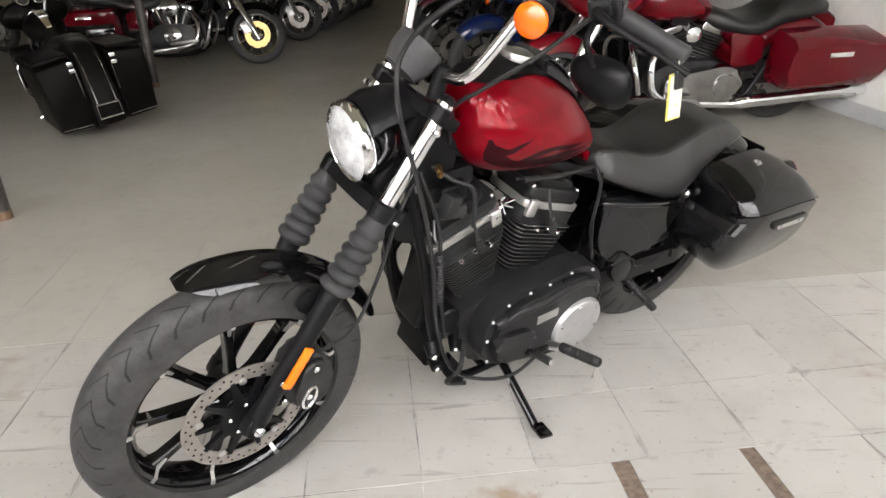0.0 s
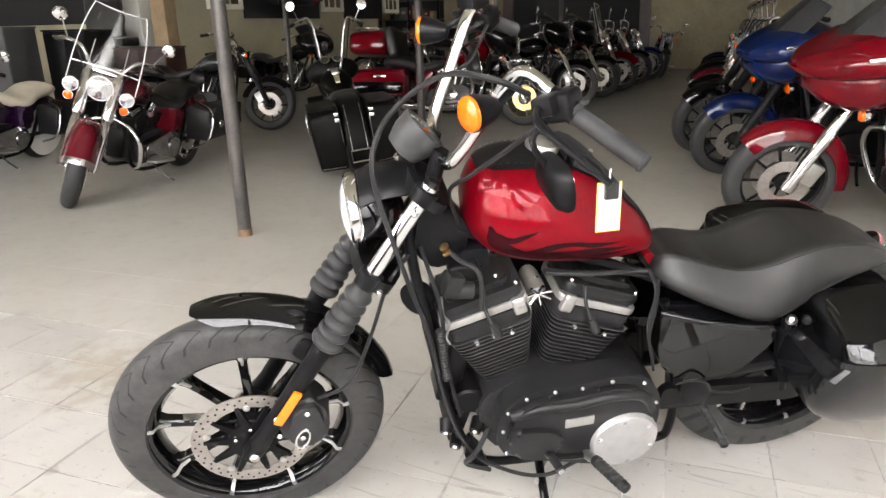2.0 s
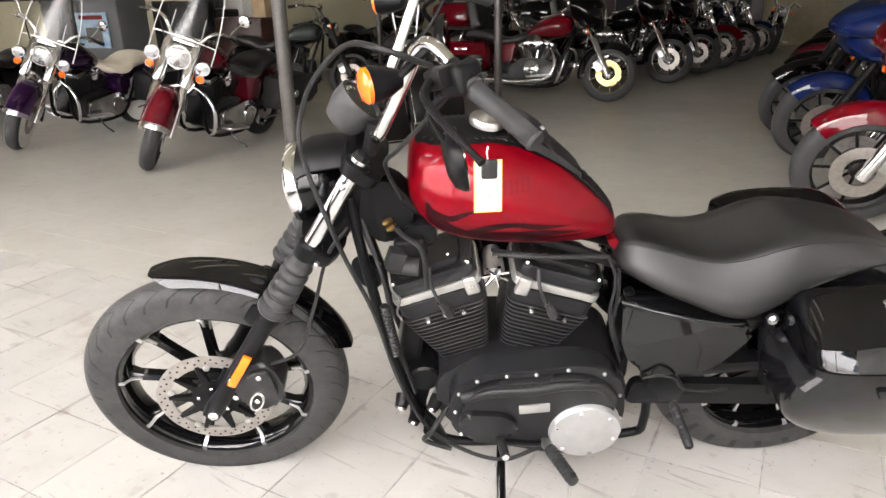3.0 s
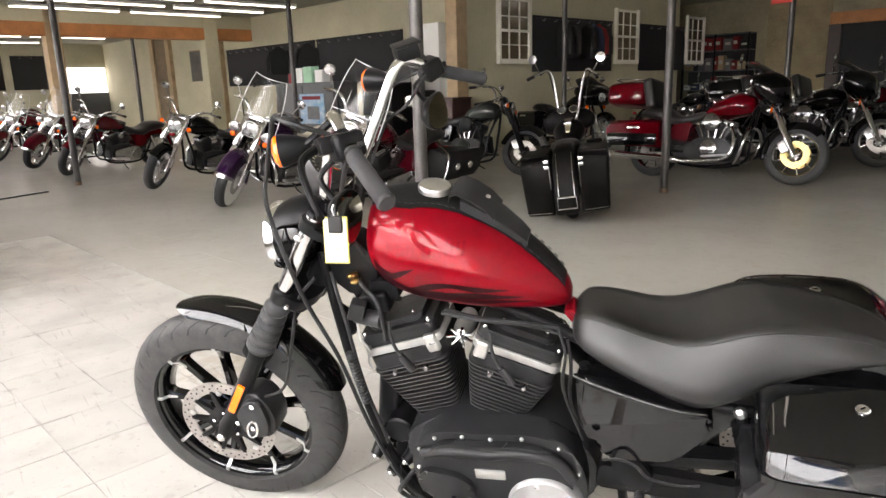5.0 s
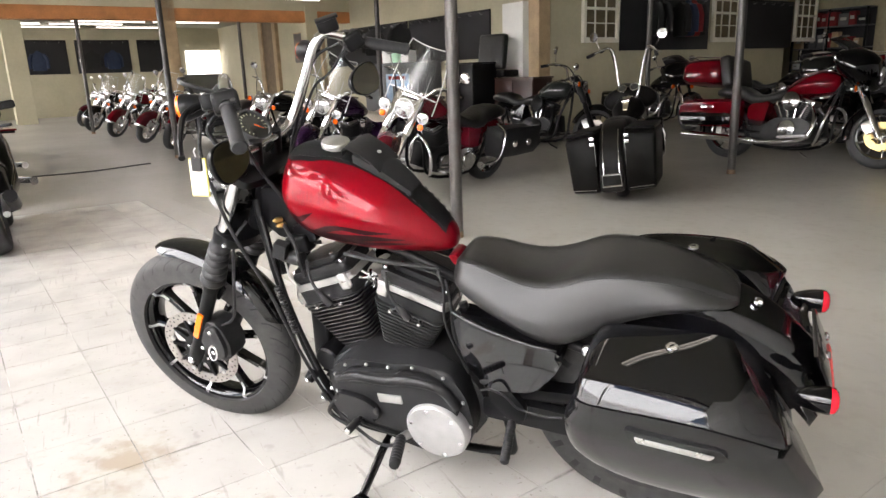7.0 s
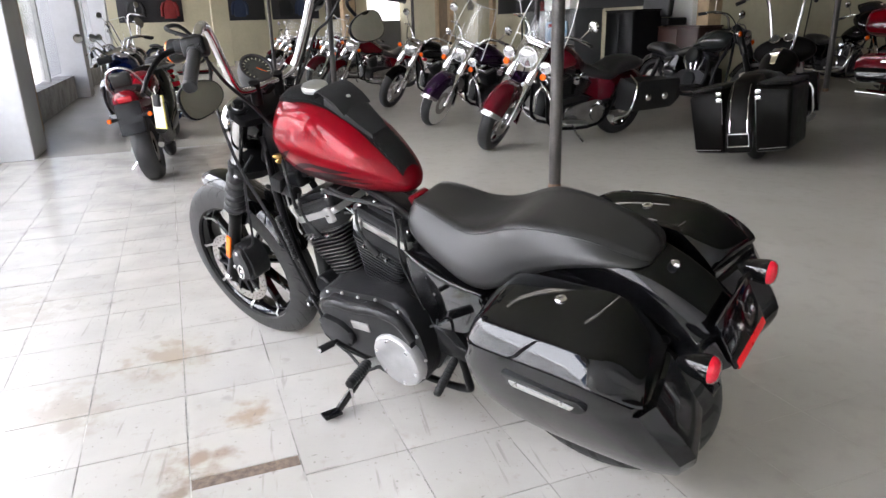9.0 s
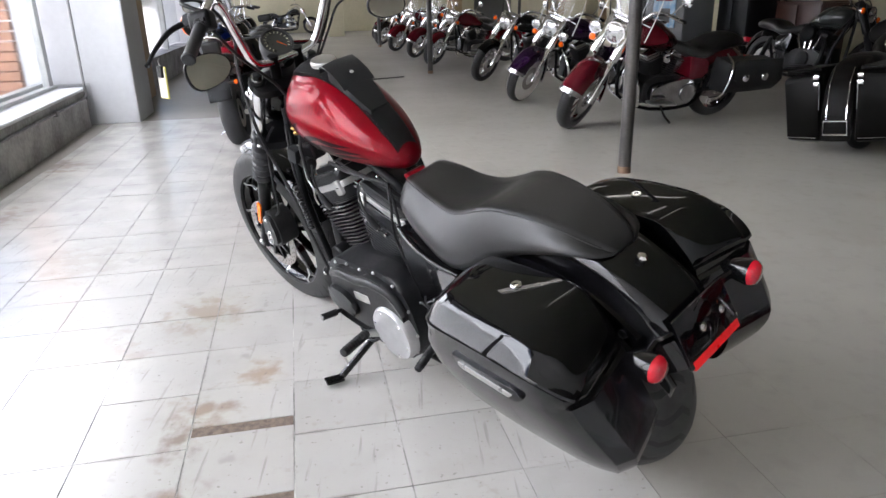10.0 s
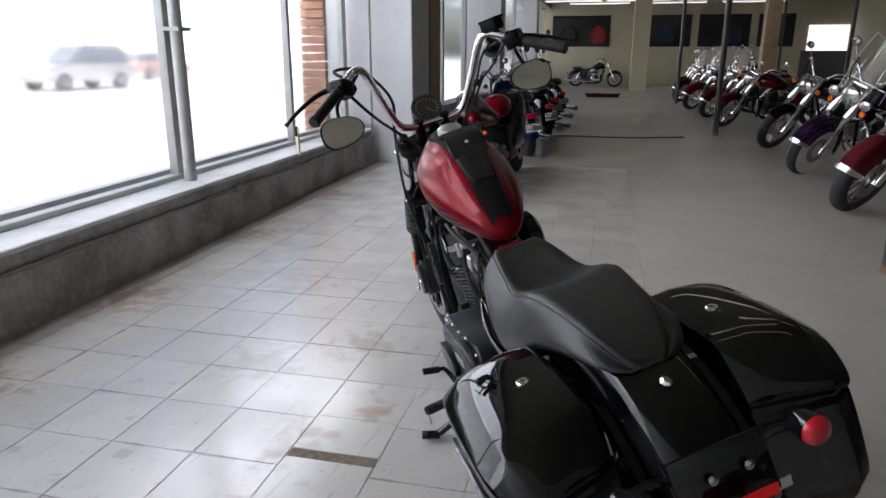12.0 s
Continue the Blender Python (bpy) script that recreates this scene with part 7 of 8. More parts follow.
    part("side_stand", st, CHROME if trim == CHROME else SATIN_BLACK, ob)
    # what fills the space round the engine
    part("oil_tank", box(BM(), (0.36, 0.0, 0.50), (0.20, 0.27, 0.26), (0, 8, 0), 0.04, 3), SATIN_BLACK, ob)
    part("gearbox", box(BM(), (0.42, 0.0, 0.32), (0.24, 0.26, 0.20), (0, 0, 0), 0.04, 3), engine_mat, eng)
    part("voltage_regulator", box(BM(), (1.04, 0.0, 0.40), (0.06, 0.15, 0.24), (0, -12, 0), 0.012, 2), SATIN_BLACK, ob)
    part("intake", tube(BM(), [(0.73, -0.02, 0.66), (0.73, -0.12, 0.66)], 0.035, 12), STEEL, eng)
    part("coil", box(BM(), (0.84, 0.10, 0.74), (0.12, 0.06, 0.06), (0, -12, 0), 0.015, 2), SATIN_BLACK, ob)
    part("horn_cover", lathe(BM(), [(0.08, 0.03), (0.125, 0.05), (0.135, 0.035), (0.137, 0)], (0.735, 0, 0.645), (0, 1, 0), 16), trim, eng)
    for s in (1, -1):
        part("rear_shock", tube(BM(), [(0.16, 0.14 * s, 0.60), (0.14, 0.14 * s, 0.56), (0.06, 0.14 * s, 0.36), (0.04, 0.14 * s, 0.30)], [0.020, 0.032, 0.032, 0.018], 10), trim, ob)
        part("swingarm", tube(BM(), [(0.0, 0.115 * s, 0.32), (0.42, 0.115 * s, 0.31)], 0.022, 8), SATIN_BLACK, ob)
        if not fairing:
            front("fork_shroud", tube(BM(), [F + rake * 0.40 + Vector((0, 0.105 * s, 0)), F + rake * 0.42 + Vector((0, 0.105 * s, 0)), F + rake * 0.74 + Vector((0, 0.105 * s, 0)), F + rake * 0.76 + Vector((0, 0.105 * s, 0))], [0.034, 0.043, 0.043, 0.036], 14), trim)
        front("caliper", box(BM(), (1.50, 0.10 * s, 0.40), (0.09, 0.05, 0.13), (0, -30, 0), 0.015, 2), STEEL)
        front("control_cable", tube(BM(), smooth_line([(1.0, 0.30 * s, 0.99 + rise), (1.16, 0.24 * s, 1.0 + rise), (1.26, 0.14 * s, 0.98), (1.18, 0.08 * s, 0.84), (1.05, 0.10 * s, 0.60)], 5), 0.007, 6), RUBBER, bar)
    front("triple_clamp", box(BM(), (1.235, 0, 1.0), (0.08, 0.27, 0.035), (0, -28, 0), 0.012, 2), trim)
    # luggage
    if bags:
        for s in (1, -1):
            rows = [(0.22, 0.05), (0.20, 0.0), (-0.1, 0.0), (-0.40, 0.01), (-0.46, 0.05)]
            hard = bags != "leather"
            if bags == "long":
                rows = [(0.20, 0.10), (0.18, 0.02), (-0.2, 0.0), (-0.58, 0.0), (-0.64, 0.02)]
            z1 = 0.66 if hard else 0.63
            low = 0.13 if bags == 'long' else 0.33
            loops = [[(x, s * y, z) for y, z in [(0.13 if bags == 'long' else 0.17, low + q), (0.13 if bags == 'long' else 0.17, z1 - q), (0.19, z1 + 0.015 - q), (0.38, z1 - 0.01 - q), (0.42 if hard else 0.40, z1 - 0.05 - q), (0.41, low + 0.07 + q), (0.37, low + 0.01 + q)]] for x, q in rows]
            if bags == "long":
                rows = [(0.20, 0.09), (0.17, 0.03), (0.10, 0.0), (-0.45, 0.0), (-0.58, 0.004), (-0.63, 0.02), (-0.645, 0.05)]
                loops = []
                for x, q in rows:
                    ring = rounded([(0.128 + q * 0.3, 0.14 + q), (0.40 - q * 0.4, 0.155 + q), (0.435 - q * 0.4, 0.70 - q), (0.135 + q * 0.3, 0.735 - q)], 0.03, 3)
                    loops.append([(x, s * y, z) for y, z in ring])
                bg = part("saddlebag", rings(BM(), loops), guard, ob, "tall stretched black saddlebag")
                part("bag_lid", box(BM(), (-0.22, 0.283 * s, 0.738), (0.74, 0.28, 0.035), (3.5 * s * -1, 0, 0), 0.014, 3), guard, bg)
                part("bag_trim", tube(BM(), [(-0.646, 0.16 * s, 0.185), (-0.650, 0.385 * s, 0.195)], 0.0025, 6), STEEL, bg, "thin worn chrome bag trim")
                part("bag_trim", tube(BM(), [(-0.648, 0.142 * s, 0.42), (-0.648, 0.142 * s, 0.64)], 0.0025, 6), STEEL, bg, "thin worn chrome bag trim")
                part("bag_guard", tube(BM(), smooth_line([(0.30, 0.20 * s, 0.30), (0.32, 0.40 * s, 0.36), (0.30, 0.43 * s, 0.52), (0.30, 0.40 * s, 0.66), (0.28, 0.22 * s, 0.70)], 4), 0.012, 8), CHROME, bg, "chrome guard hoop")
                for dz in (0.0, 0.055):
                    part("bag_clasp", box(BM(), (-0.655, 0.165 * s, 0.69 - dz), (0.02, 0.045, 0.032), bev=0.006), CHROME, bg, "chrome bag clasp")
                continue
            bg = part("saddlebag", rings(BM(), loops), (tone or guard) if hard else STRAP, ob, "black leather saddlebag" if not hard else "")
            if not hard:
                part("bag_flap", plate(BM(), rounded([(0.18, 0.66), (0.16, 0.46), (-0.38, 0.46), (-0.42, 0.66)], 0.05), 0.40 * s, 0.425 * s, 0.008), STRAP, bg)
                for x in (0.02, -0.22):
                    part("concho", lathe(BM(), [(0.42, 0.04), (0.432, 0.035), (0.437, 0.0)], (x, 0, 0.49), (0, s, 0), 14), CHROME, bg)
                part("bag_guard", tube(BM(), smooth_line([(0.22, 0.22 * s, 0.25), (0.24, 0.40 * s, 0.35), (0.2, 0.42 * s, 0.6), (0.14, 0.25 * s, 0.68)], 4), 0.01, 8), CHROME, bg)
            else:
                if lower:
                    part("bag_base", plate(BM(), rounded([(0.20, 0.49), (0.19, 0.36), (-0.38, 0.34), (-0.45, 0.40), (-0.45, 0.49)], 0.03), 0.36 * s, 0.424 * s, 0.01, 3), lower, bg, "dark lower half of the saddlebag")
                part("bag_latch", box(BM(), (-0.1, 0.424 * s, 0.56), (0.16, 0.012, 0.03), bev=0.004), trim, bg)
    if fairing:
        if fairing == "frame":
            rows = spread([(1.66, 0.05, 0.965, 1.01), (1.62, 0.16, 0.94, 1.05), (1.54, 0.27, 0.925, 1.10), (1.42, 0.36, 0.925, 1.155), (1.28, 0.395, 0.95, 1.19), (1.14, 0.385, 0.965, 1.19), (1.06, 0.36, 1.0, 1.165)], 2)
            power, top, ahead, tall = 3.2, 1.13, 1.47, 0.25
        else:
            rows = spread([(1.52, 0.12, 0.88, 1.02), (1.49, 0.24, 0.82, 1.11), (1.42, 0.34, 0.79, 1.17), (1.33, 0.385, 0.81, 1.21), (1.23, 0.385, 0.88, 1.21), (1.16, 0.36, 0.94, 1.19)], 2)
            power, top, ahead, tall = 2.7, 1.18, 1.38, 0.16
        mk = rings(BM(), [section(*r, power, 32, 0.22) for r in rows])
        fr = part("fairing", mk, main, ob, "", 60) if fairing == "frame" else front("fairing", mk, guard, ob, "", 60)
        loops = []
        for t in (0, 0.33, 0.66, 1):
            row = [(ahead - 0.26 * t - 0.10 * q * q, 0.31 * q * (1 - 0.25 * t * t), top + tall * t - 0.06 * q * q) for q in [-1 + j / 5 for j in range(11)]]
            loops.append(row + [(x - 0.004, y, z) for x, y, z in reversed(row)])
        part("fairing_screen", rings(BM(), loops), SATIN_SCREEN, fr, "dark smoked low windscreen")
        if fairing == "frame":
            part("inner_fairing", rings(BM(), [section(*r, 2.6, 24) for r in spread([(1.60, 0.13, 0.87, 1.0), (1.51, 0.26, 0.80, 1.05), (1.38, 0.335, 0.76, 1.09), (1.25, 0.33, 0.77, 1.10), (1.12, 0.25, 0.82, 1.08)], 2)]), main, fr, "", 60)
            part("headlight", box(BM(), (1.60, 0, 0.985), (0.06, 0.30, 0.06), bev=0.02, seg=3), SATIN_SCREEN, fr, "dark twin headlight")
            part("side_vent", box(BM(), (1.30, 0.375, 1.08), (0.18, 0.03, 0.02), (0, 6, 0), 0.006), CHROME, fr, "chrome side vent")
        else:
            part("headlight", lathe(BM(), [(0, 0.085), (0.02, 0.08), (0.03, 0.0)], (1.51, 0, 0.95), (1, 0, 0.05), 20), REAR_LAMP_BOWL, fr)
        part("dash", box(BM(), (1.15, 0, 1.06), (0.05, 0.52, 0.2), bev=0.03), SATIN_BLACK, fr)
        for y in (0.18, 0.06, -0.06, -0.18):
            part("dash_gauge", lathe(BM(), [(0, 0.045), (0.012, 0.047), (0.014, 0.04), (0.008, 0.037)], (1.122, y, 1.09), (-1, 0, 0.3), 18), CHROME, fr, "chrome rimmed dash gauge")
    if pack:
        tp = part("tour_pack", rings(BM(), [section(x, w, z0, z1, 4.5, 32, 0.12) for x, w, z0, z1 in spread([(-0.60, 0.17, 0.92, 1.06), (-0.575, 0.25, 0.865, 1.11), (-0.50, 0.28, 0.845, 1.13), (-0.3, 0.285, 0.84, 1.145), (-0.14, 0.27, 0.85, 1.14), (-0.10, 0.24, 0.88, 1.11)], 2)]), main, ob, "hard top case in the paint colour", 50)
        part("pack_pad", box(BM(), (-0.03, 0, 0.99), (0.13, 0.54, 0.36), (0, -14, 0), 0.05, 3), LEATHER, tp)
        part("pack_rack", tube(BM(), smooth_line([(-0.14, 0.2, 1.15), (-0.5, 0.2, 1.165), (-0.5, -0.2, 1.165), (-0.14, -0.2, 1.15)], 4), 0.008, 8), CHROME, tp)
        part("pack_light", box(BM(), (-0.60, 0, 0.99), (0.02, 0.32, 0.05), bev=0.008), RED_LENS, tp)
    if bags == "long":
        rows = spread([(1.42, 0.10, 0.90, 0.98), (1.38, 0.22, 0.84, 1.06), (1.28, 0.30, 0.82, 1.11), (1.18, 0.31, 0.84, 1.11), (1.14, 0.28, 0.88, 1.08)], 2)
        part("dash_shell", rings(BM(), [section(*r, 2.7, 28, 0.2) for r in rows]), guard, ob, "dull black shell round the gauges", 60)
        for s in (1, -1):
            part("leg_shield", plate(BM(), rounded([(1.10, 0.30), (1.16, 0.62), (1.08, 0.74), (0.98, 0.70), (0.98, 0.36)], 0.05), 0.17 * s, 0.36 * s, 0.03, 3), guard, ob, "dull black lower leg shield")
        for y in (0.07, -0.07):
            gauge = part("gauge", lathe(BM(), [(-0.05, 0.02), (0, 0.052), (0.012, 0.055), (0.014, 0.046), (0.006, 0.042)], (1.10, y, 1.10), (-0.8, 0, 0.6), 18), CHROME, ob, "chrome rimmed round gauge")
            part("dial", lathe(BM(), [(0.007, 0.043), (0.008, 0.0)], (1.10, y, 1.10), (-0.8, 0, 0.6), 18), DIAL, gauge)
        part("plate_frame", tube(BM(), [(-0.682, y, z) for y, z in [(-0.09, 0.33), (0.09, 0.33), (0.09, 0.22), (-0.09, 0.22)]], 0.009, 6, True), CHROME, ob, "chrome plate frame")
        part("tank_stripe", rings(BM(), [[(x, w, z), (x, -w, z), (x, -w * 0.8, z - 0.012), (x, w * 0.8, z - 0.012)] for x, w, z in spread([(1.08, 0.05, 0.992), (0.95, 0.045, 1.005), (0.80, 0.035, 0.962), (0.66, 0.025, 0.876)], 3)]), GOLD_STRIPE, ob, "pale gold tank console")
        return ob
    tl = part("tail_light", box(BM(), (-0.40, 0, 0.56), (0.07, 0.12, 0.07), bev=0.02), RED_LENS, ob)
    part("plate_frame", box(BM(), (-0.46, 0, 0.42), (0.012, 0.2, 0.11), (0, 15, 0), 0.004), trim, ob)
    return ob


PALE_EDGE = material("pale_polished_acrylic", (0.62, 0.64, 0.62), 0.2, 0, 0.1, 20)
GOLD_STRIPE = material("pale_gold_metal", (0.62, 0.55, 0.40), 0.3, 0.9, 0.1, 20)
SATIN_SCREEN = material("smoked_windscreen", (0.03, 0.03, 0.032), 0.08, 0, 0.1, 6)


def park(a, b, heading, size=1.0):
    """Pose by the front tyre's place on the floor, in the building's axes."""
    return BUILD @ pose(a, b, -0.004, 0, 0, heading) @ pose(-1.62 * size, 0, 0)


# row with its front wheels to the shop window
cruiser(park(-3.72, 4.14, -80, 1.03), "maroon touring cruiser with windscreen and leather saddlebags", MAROON, screen=True, bags="leather", steer=33, scale=1.03)
cruiser(park(-5.70, 4.25, -80), "dark purple cruiser with windscreen and whitewall tires", PURPLE, screen=True, whitewall=True, steer=32, bags="leather", seat_mat=CREAM)
cruiser(park(-8.0, 4.38, -80), "black and chrome cruiser with wire wheels", GLOSS_BLACK, lamps=False, steer=32, spokes=24)
cruiser(park(-11.1, 4.2, -78), "bright red cruiser with black tires", BRIGHT_RED, steer=32, lamps=False)
cruiser(park(-13.1, 4.2, -80), "maroon cruiser with windscreen", MAROON, screen=True, steer=30)
cruiser(park(-15.5, 4.1, -80), "red cruiser with chrome forks", BRIGHT_RED, screen=True, steer=30)
cruiser(park(-18.5, 4.1, -78), "black cruiser with clear windscreen", GLOSS_BLACK, screen=True, steer=28, bags="leather")
cruiser(park(-21.0, 4.3, -78), "maroon cruiser at the end of the row", MAROON, lamps=False, steer=28)

# row facing across the aisle
G1, G2 = 1.1, 1.08
cruiser(park(-1.18, 9.2, 3, G1), "red touring motorcycle with top case and gold brake discs", BRIGHT_RED, guard=GLOSS_BLACK, fairing="bar", bags="hard", pack=True, disc=GOLD, steer=6, scale=G1, lower=GLOSS_BLACK, tone=BRIGHT_RED)
cruiser(park(-0.85, 11.5, 0, G1), "black touring motorcycle with top case", GLOSS_BLACK, fairing="bar", bags="hard", pack=True, steer=8, scale=G1)
cruiser(park(-0.62, 12.9, -2, G1), "dark red touring motorcycle with red top case", BRIGHT_RED, guard=GLOSS_BLACK, fairing="bar", bags="hard", pack=True, steer=8, scale=G1, lower=GLOSS_BLACK)
cruiser(park(-0.40, 14.2, -4, G1), "red cruiser with windscreen", BRIGHT_RED, screen=True, steer=14, scale=G1)
cruiser(park(-0.2, 15.6, -4, G1), "black cruiser with chrome engine", GLOSS_BLACK, steer=16, lamps=False, scale=G1)
cruiser(park(0.0, 16.9, -4, G1), "dark blue cruiser with chrome engine", BLUE, steer=16, scale=G1)
cruiser(park(0.25, 17.6, -84), "black cruiser standing at the end of the aisle", GLOSS_BLACK, lamps=False, steer=10)
# row along the block wall
cruiser(park(1.43, 4.82, 183, G2), "metallic red touring motorcycle with shark-nose fairing and hard bags", BRIGHT_RED, fairing="frame", bags="hard", steer=10, scale=G2)
cruiser(park(1.23, 6.52, 184, G2), "deep blue touring motorcycle with shark-nose fairing", BLUE, fairing="frame", bags="hard", steer=16, trim=SATIN_BLACK, engine_mat=WRINKLE_BLACK, scale=G2)
for k, (mt, lab) in enumerate(((GLOSS_BLACK, "black cruiser with matt black engine"), (GLOSS_BLACK, "black touring motorcycle with hard bags"), (MAROON, "dark maroon cruiser with chrome engine"), (GLOSS_BLACK, "black cruiser with small screen"), (SILVER, "grey cruiser with black engine"), (GLOSS_BLACK, "black cruiser with low bars"), (BLUE, "blue cruiser with chrome forks"))):
    cruiser(park(1.05 + 0.05 * k, 7.55 + 1.15 * k, 186, G2), lab, mt, steer=16, lamps=k % 2 == 0, screen=k == 3, bags="hard" if k == 1 else None, trim=SATIN_BLACK if k in (0, 4) else CHROME, engine_mat=WRINKLE_BLACK if k in (0, 4) else ENGINE_GREY, scale=G2)
# black bagger seen from behind, and the machines round it
cruiser(BUILD @ pose(-2.09, 5.99, -0.004, 0, 0, 122), "black custom bagger with tall bars and stretched saddlebags", DULL_BLACK, apes=True, bags="long", lamps=False, signals=False, steer=-14, lean=7, engine_mat=WRINKLE_BLACK, scale=0.91)
cruiser(park(-4.48, 8.2, 8, 1.06), "grey-green cruiser with black engine", SILVER, guard=GLOSS_BLACK, lamps=False, steer=16, trim=SATIN_BLACK, engine_mat=WRINKLE_BLACK, scale=1.06)
cruiser(park(-5.60, 12.07, -6, 1.05), "black touring motorcycle with fairing parked behind the custom bagger", GLOSS_BLACK, fairing="bar", bags="hard", steer=-14, scale=1.05)
cruiser(park(-4.6, 15.2, 8), "black cruiser parked by the office wall", GLOSS_BLACK, lamps=False, steer=10)
# along the farther windows
cruiser(park(-7.9, 0.55, 200), "black cruiser with blue tank by the window", BLUE, lamps=False, steer=10)
cruiser(park(-9.6, 0.5, 204), "black cruiser standing by the window", GLOSS_BLACK, steer=10)
cruiser(park(-11.3, 0.45, 204), "light blue cruiser standing by the window", BLUE, screen=True, steer=10)
cruiser(park(-13.2, 0.45, 204), "black cruiser with apehanger bars by the window", GLOSS_BLACK, apes=True, steer=10, lamps=False)
cruiser(park(-28.0, 2.3, 82), "black cruiser standing at the end wall", GLOSS_BLACK, lamps=False, steer=5)
cruiser(park(-24.2, 6.5, -70), "black and maroon cruiser by the column", MAROON, steer=14)


def sport_bike(m):
    """A red sports machine, seen from its tail."""
    ob = thing("parked_motorcycle", m @ pose(0, 0, 0, -9, 0, 0), "red sport motorcycle with a chrome grab rail and wide rear tire", "motorcycle", "motorcycles in the showroom")
    plain_wheel("rear_wheel", Vector((0, 0, 0.32)), 0.32, 0.20, ob, Matrix.Identity(4), spokes=5, chrome=False)
    plain_wheel("front_wheel", Vector((1.42, 0, 0.30)), 0.30, 0.12, ob, Matrix.Identity(4), spokes=5, chrome=False)
    rows = spread([(-0.34, 0.05, 0.80, 0.86), (-0.30, 0.10, 0.74, 0.90), (-0.15, 0.14, 0.70, 0.89), (0.1, 0.15, 0.66, 0.86), (0.35, 0.14, 0.64, 0.80)], 3)
    tail = part("tail_fairing", rings(BM(), [section(*r, 2.6, 24, 0.1) for r in rows]), BRIGHT_RED, ob, "glossy red tail fairing", 60)
    part("tail_light", box(BM(), (-0.335, 0, 0.82), (0.03, 0.13, 0.055), (0, -15, 0), 0.02, 3), RED_LENS, tail)
    part("grab_rail", tube(BM(), smooth_line([(0.12, 0.16, 0.84), (-0.12, 0.15, 0.95), (-0.24, 0.10, 1.06), (-0.26, 0, 1.10), (-0.24, -0.10, 1.06), (-0.12, -0.15, 0.95), (0.12, -0.16, 0.84)], 5), 0.013, 10), CHROME, ob, "chrome grab rail")
    part("backrest_pad", box(BM(), (-0.2, 0, 0.99), (0.06, 0.18, 0.14), (0, -18, 0), 0.03, 3), LEATHER, ob)
    rows = spread([(0.55, 0.10, 0.72, 0.78), (0.3, 0.15, 0.76, 0.83), (0.05, 0.13, 0.84, 0.92), (-0.12, 0.10, 0.88, 0.93)], 3)
    part("seat", rings(BM(), [section(*r, 2.8, 20) for r in rows]), LEATHER, ob)
    rows = spread([(1.1, 0.08, 0.80, 0.92), (1.0, 0.16, 0.72, 1.0), (0.8, 0.17, 0.70, 1.0), (0.55, 0.11, 0.70, 0.86)], 3)
    part("fuel_tank", rings(BM(), [section(*r, 2.5, 24, 0.1) for r in rows]), BRIGHT_RED, ob)
    rows = [(1.5, 0.08, 0.75, 0.9), (1.4, 0.22, 0.6, 1.05), (1.2, 0.27, 0.45, 1.05), (0.95, 0.26, 0.30, 0.75), (0.7, 0.2, 0.3, 0.55)]
    part("front_fairing", rings(BM(), [section(*r, 2.5, 24) for r in rows]), GLOSS_BLACK, ob, "", 60)
    part("rear_hugger", plate(BM(), rounded([(-0.33, 0.80), (-0.42, 0.52), (-0.40, 0.50), (-0.25, 0.74)], 0.02), -0.11, 0.11, 0.01), SATIN_BLACK, ob)
    part("plate_bar", box(BM(), (-0.42, 0, 0.56), (0.008, 0.18, 0.10), (0, 18, 0), 0.003), SATIN_BLACK, ob)
    for s in (1, -1):
        sg = part("turn_signal", tube(BM(), [(-0.36, 0.05 * s, 0.66), (-0.37, 0.18 * s, 0.66)], [0.012, 0.02], 8), SATIN_BLACK, ob)
        part("lens", lathe(BM(), [(0, 0.022), (0.012, 0.015), (0.014, 0)], (-0.385, 0.18 * s, 0.66), (-1, 0, 0), 12), AMBER, sg)
        part("swingarm", tube(BM(), [(0.0, 0.13 * s, 0.32), (0.5, 0.12 * s, 0.42)], 0.03, 8), STEEL, ob)
        part("clip_on", tube(BM(), [(1.12, 0.1 * s, 1.0), (1.02, 0.36 * s, 1.0)], 0.016, 8), RUBBER, ob)
        part("mirror", box(BM(), (1.3, 0.36 * s, 1.18), (0.04, 0.16, 0.08), bev=0.025, seg=3), SATIN_BLACK, ob)
    part("exhaust", tube(BM(), [(0.5, -0.12, 0.3), (0.2, -0.2, 0.36), (-0.28, -0.22, 0.50)], [0.03, 0.055, 0.055], 14), SATIN_BLACK, ob)
    part("engine", box(BM(), (0.72, 0, 0.45), (0.45, 0.36, 0.4), bev=0.05, seg=3), SATIN_BLACK, ob)
    part("side_stand", tube(BM(), [(0.55, 0.1, 0.26), (0.5, 0.3, 0.07)], 0.012, 8), CHROME, ob)
    return ob


sport_bike(BUILD @ pose(-3.86, 0.98, -0.004, 0, 0, 174) @ Matrix.Scale(0.88, 4))
plank = thing("floor_ramp", BUILD @ pose(-20.5, 1.9, -0.004), "low red loading ramp on the floor", "ramp")
part("deck", box(BM(), (0, 0, 0.09), (0.5, 1.1, 0.05), bev=0.01), BRIGHT_RED, plank)
for x in (-0.2, 0.2):
    part("runner", box(BM(), (x, 0, 0.035), (0.05, 1.0, 0.07), bev=0.005), SATIN_BLACK, plank)

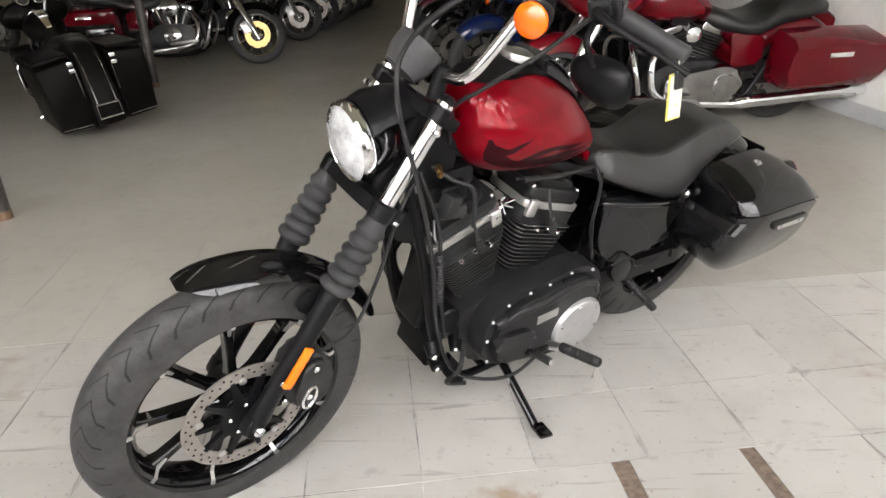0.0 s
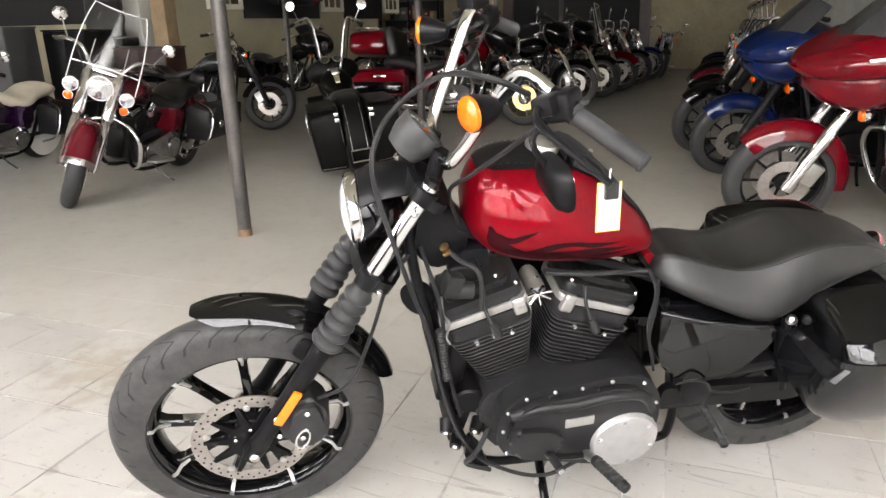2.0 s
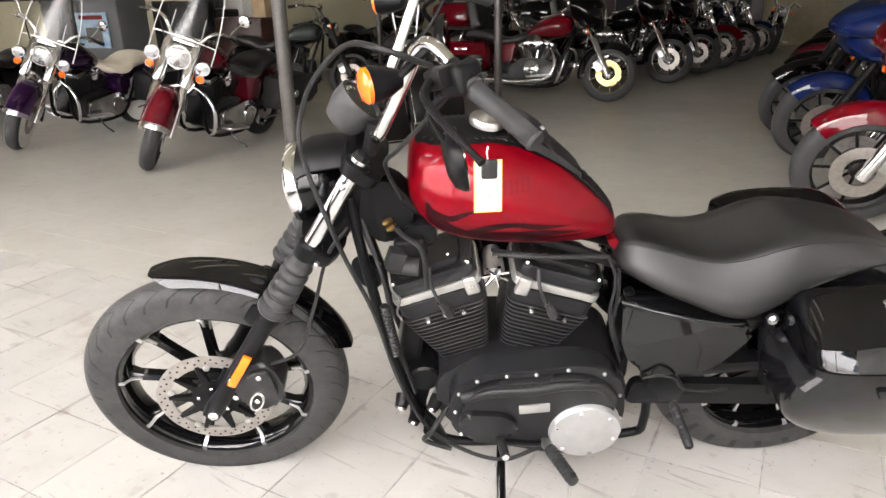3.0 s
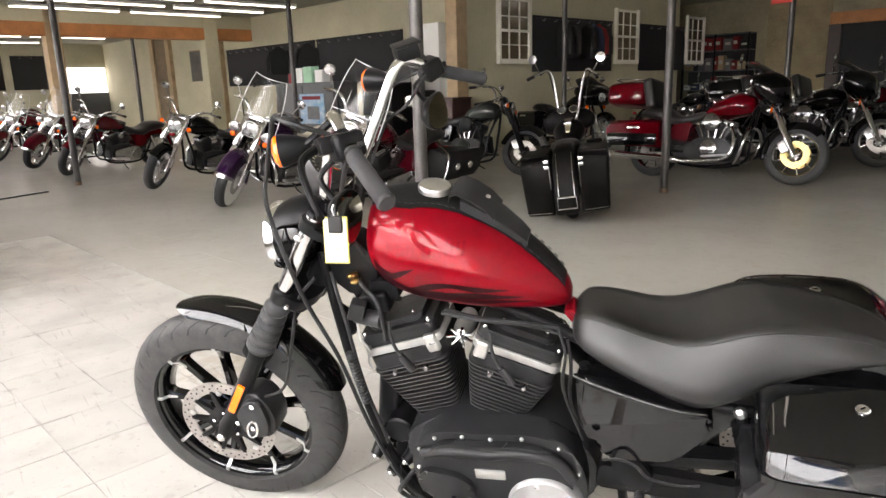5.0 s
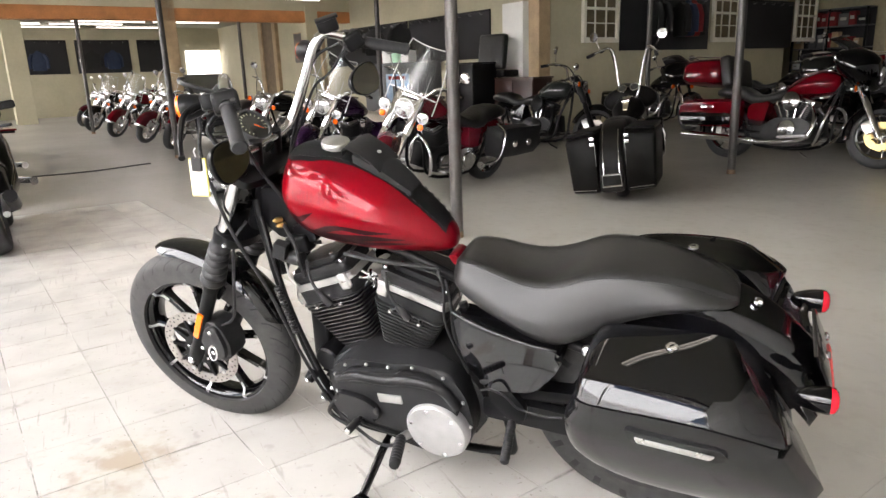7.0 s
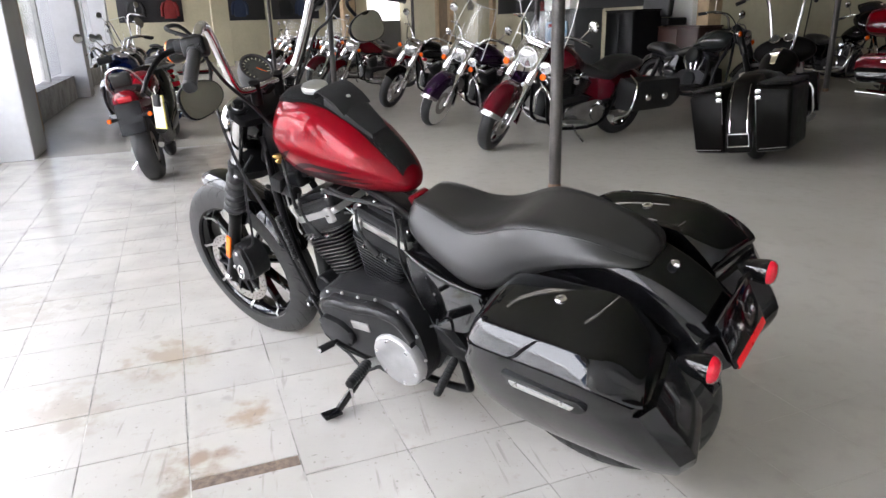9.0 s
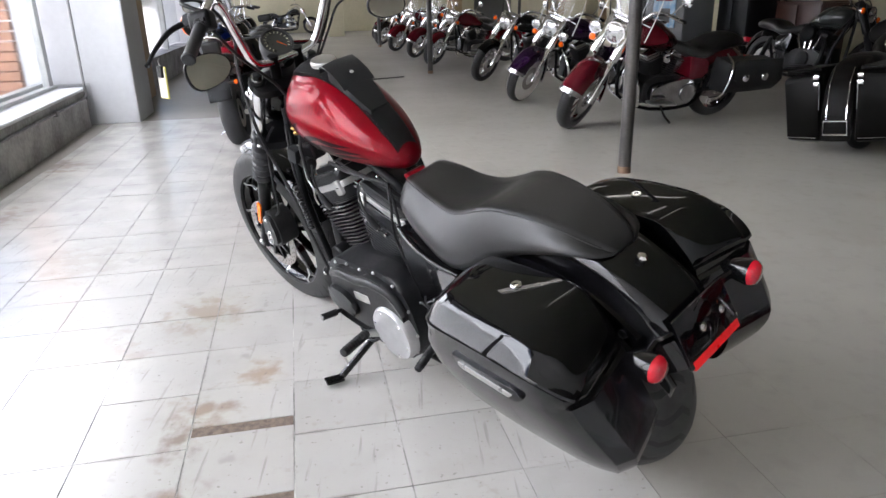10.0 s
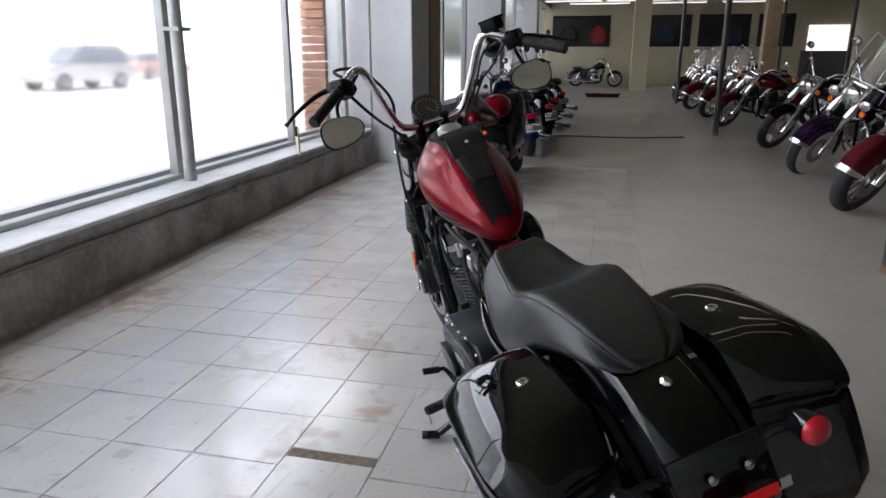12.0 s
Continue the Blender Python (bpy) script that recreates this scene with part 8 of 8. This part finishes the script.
# ---- floor tiles by the shop window ----
PITCH, GAP = 0.306, 0.0042
setting("tile_bed", slab(slab(BM(), -5.49, EAST - 0.03, 2.34, 3.19, -0.0038, -0.0022), -5.5, EAST - 0.03, -0.50, 2.338, -0.0038, -0.0022), MORTAR, "dark tile bed showing in the joints", "floor")
tiles = thing("tiled_floor", BUILD, "worn off-white square floor tiles by the shop window", "floor", kind="structure")
bm = slab(BM(), -0.5, 0.5, -0.5, 0.5, -0.003, 0.0)
unit = part("tile", bm, TILE_MAT, tiles, smooth=0)
unit_mesh = unit.data
painted_mesh = unit_mesh.copy()
painted_mesh.materials.clear()
painted_mesh.materials.append(CONCRETE)
bpy.data.objects.remove(unit)
rest = BM()
rng = random.Random(4)
COLS = []
b = 1.415 - 7 * PITCH
while b < 3.0:
    COLS.append(b)
    b += PITCH
for b0 in COLS:
    edges = [0.245 + PITCH * k for k in range(-19, 12)]
    special = abs(b0 - (1.415 - PITCH)) < 0.01
    spans = list(zip(edges, edges[1:]))
    if special:
        spans = [q for q in spans if q[1] < 0.26] + [(0.245, 0.53), (0.53, 0.752), (0.80, 1.108), (1.152, 1.46)] + [(1.46 + PITCH * k, 1.46 + PITCH * (k + 1)) for k in range(7)]
    for a0, a1 in spans:
        if a1 > EAST - 0.03:
            a1 = EAST - 0.032
        if a1 - a0 < 0.03:
            continue
        lo, hi = max(b0, -0.5), b0 + PITCH
        drop = rng.choice((0, 0, 0, -0.0005, -0.001))
        painted = b0 > 2.2
        if painted:
            ob = new("painted_tile", painted_mesh)
            ob.parent = tiles
            ob.location = ((a0 + a1) / 2, (lo + hi) / 2, drop * 0.5)
            ob.scale = (a1 - a0 - 0.0012, hi - lo - 0.0012, 1)
            continue
        if a0 < -3.2:
            slab(rest, a0 + GAP / 2, a1 - GAP / 2, lo + GAP / 2, hi - GAP / 2, -0.003, drop)
            continue
        ob = new("tile", unit_mesh)
        ob.parent = tiles
        ob.location = ((a0 + a1) / 2, (lo + hi) / 2, drop)
        ob.scale = (a1 - a0 - GAP, hi - lo - GAP, 1)
        ob.rotation_euler = (0, 0, radians(rng.uniform(-0.15, 0.15)))
tagged(part("tile_field", rest, TILE_FAR, tiles, "", 0), kind="stuff")
for a0, a1 in ((0.752, 0.80), (1.108, 1.152)):
    part("bare_strip", slab(BM(), a0, a1, 1.112, 1.412, -0.0022, -0.0012), PATCH, tiles, "bare brown strip where a tile edge is missing", 0)
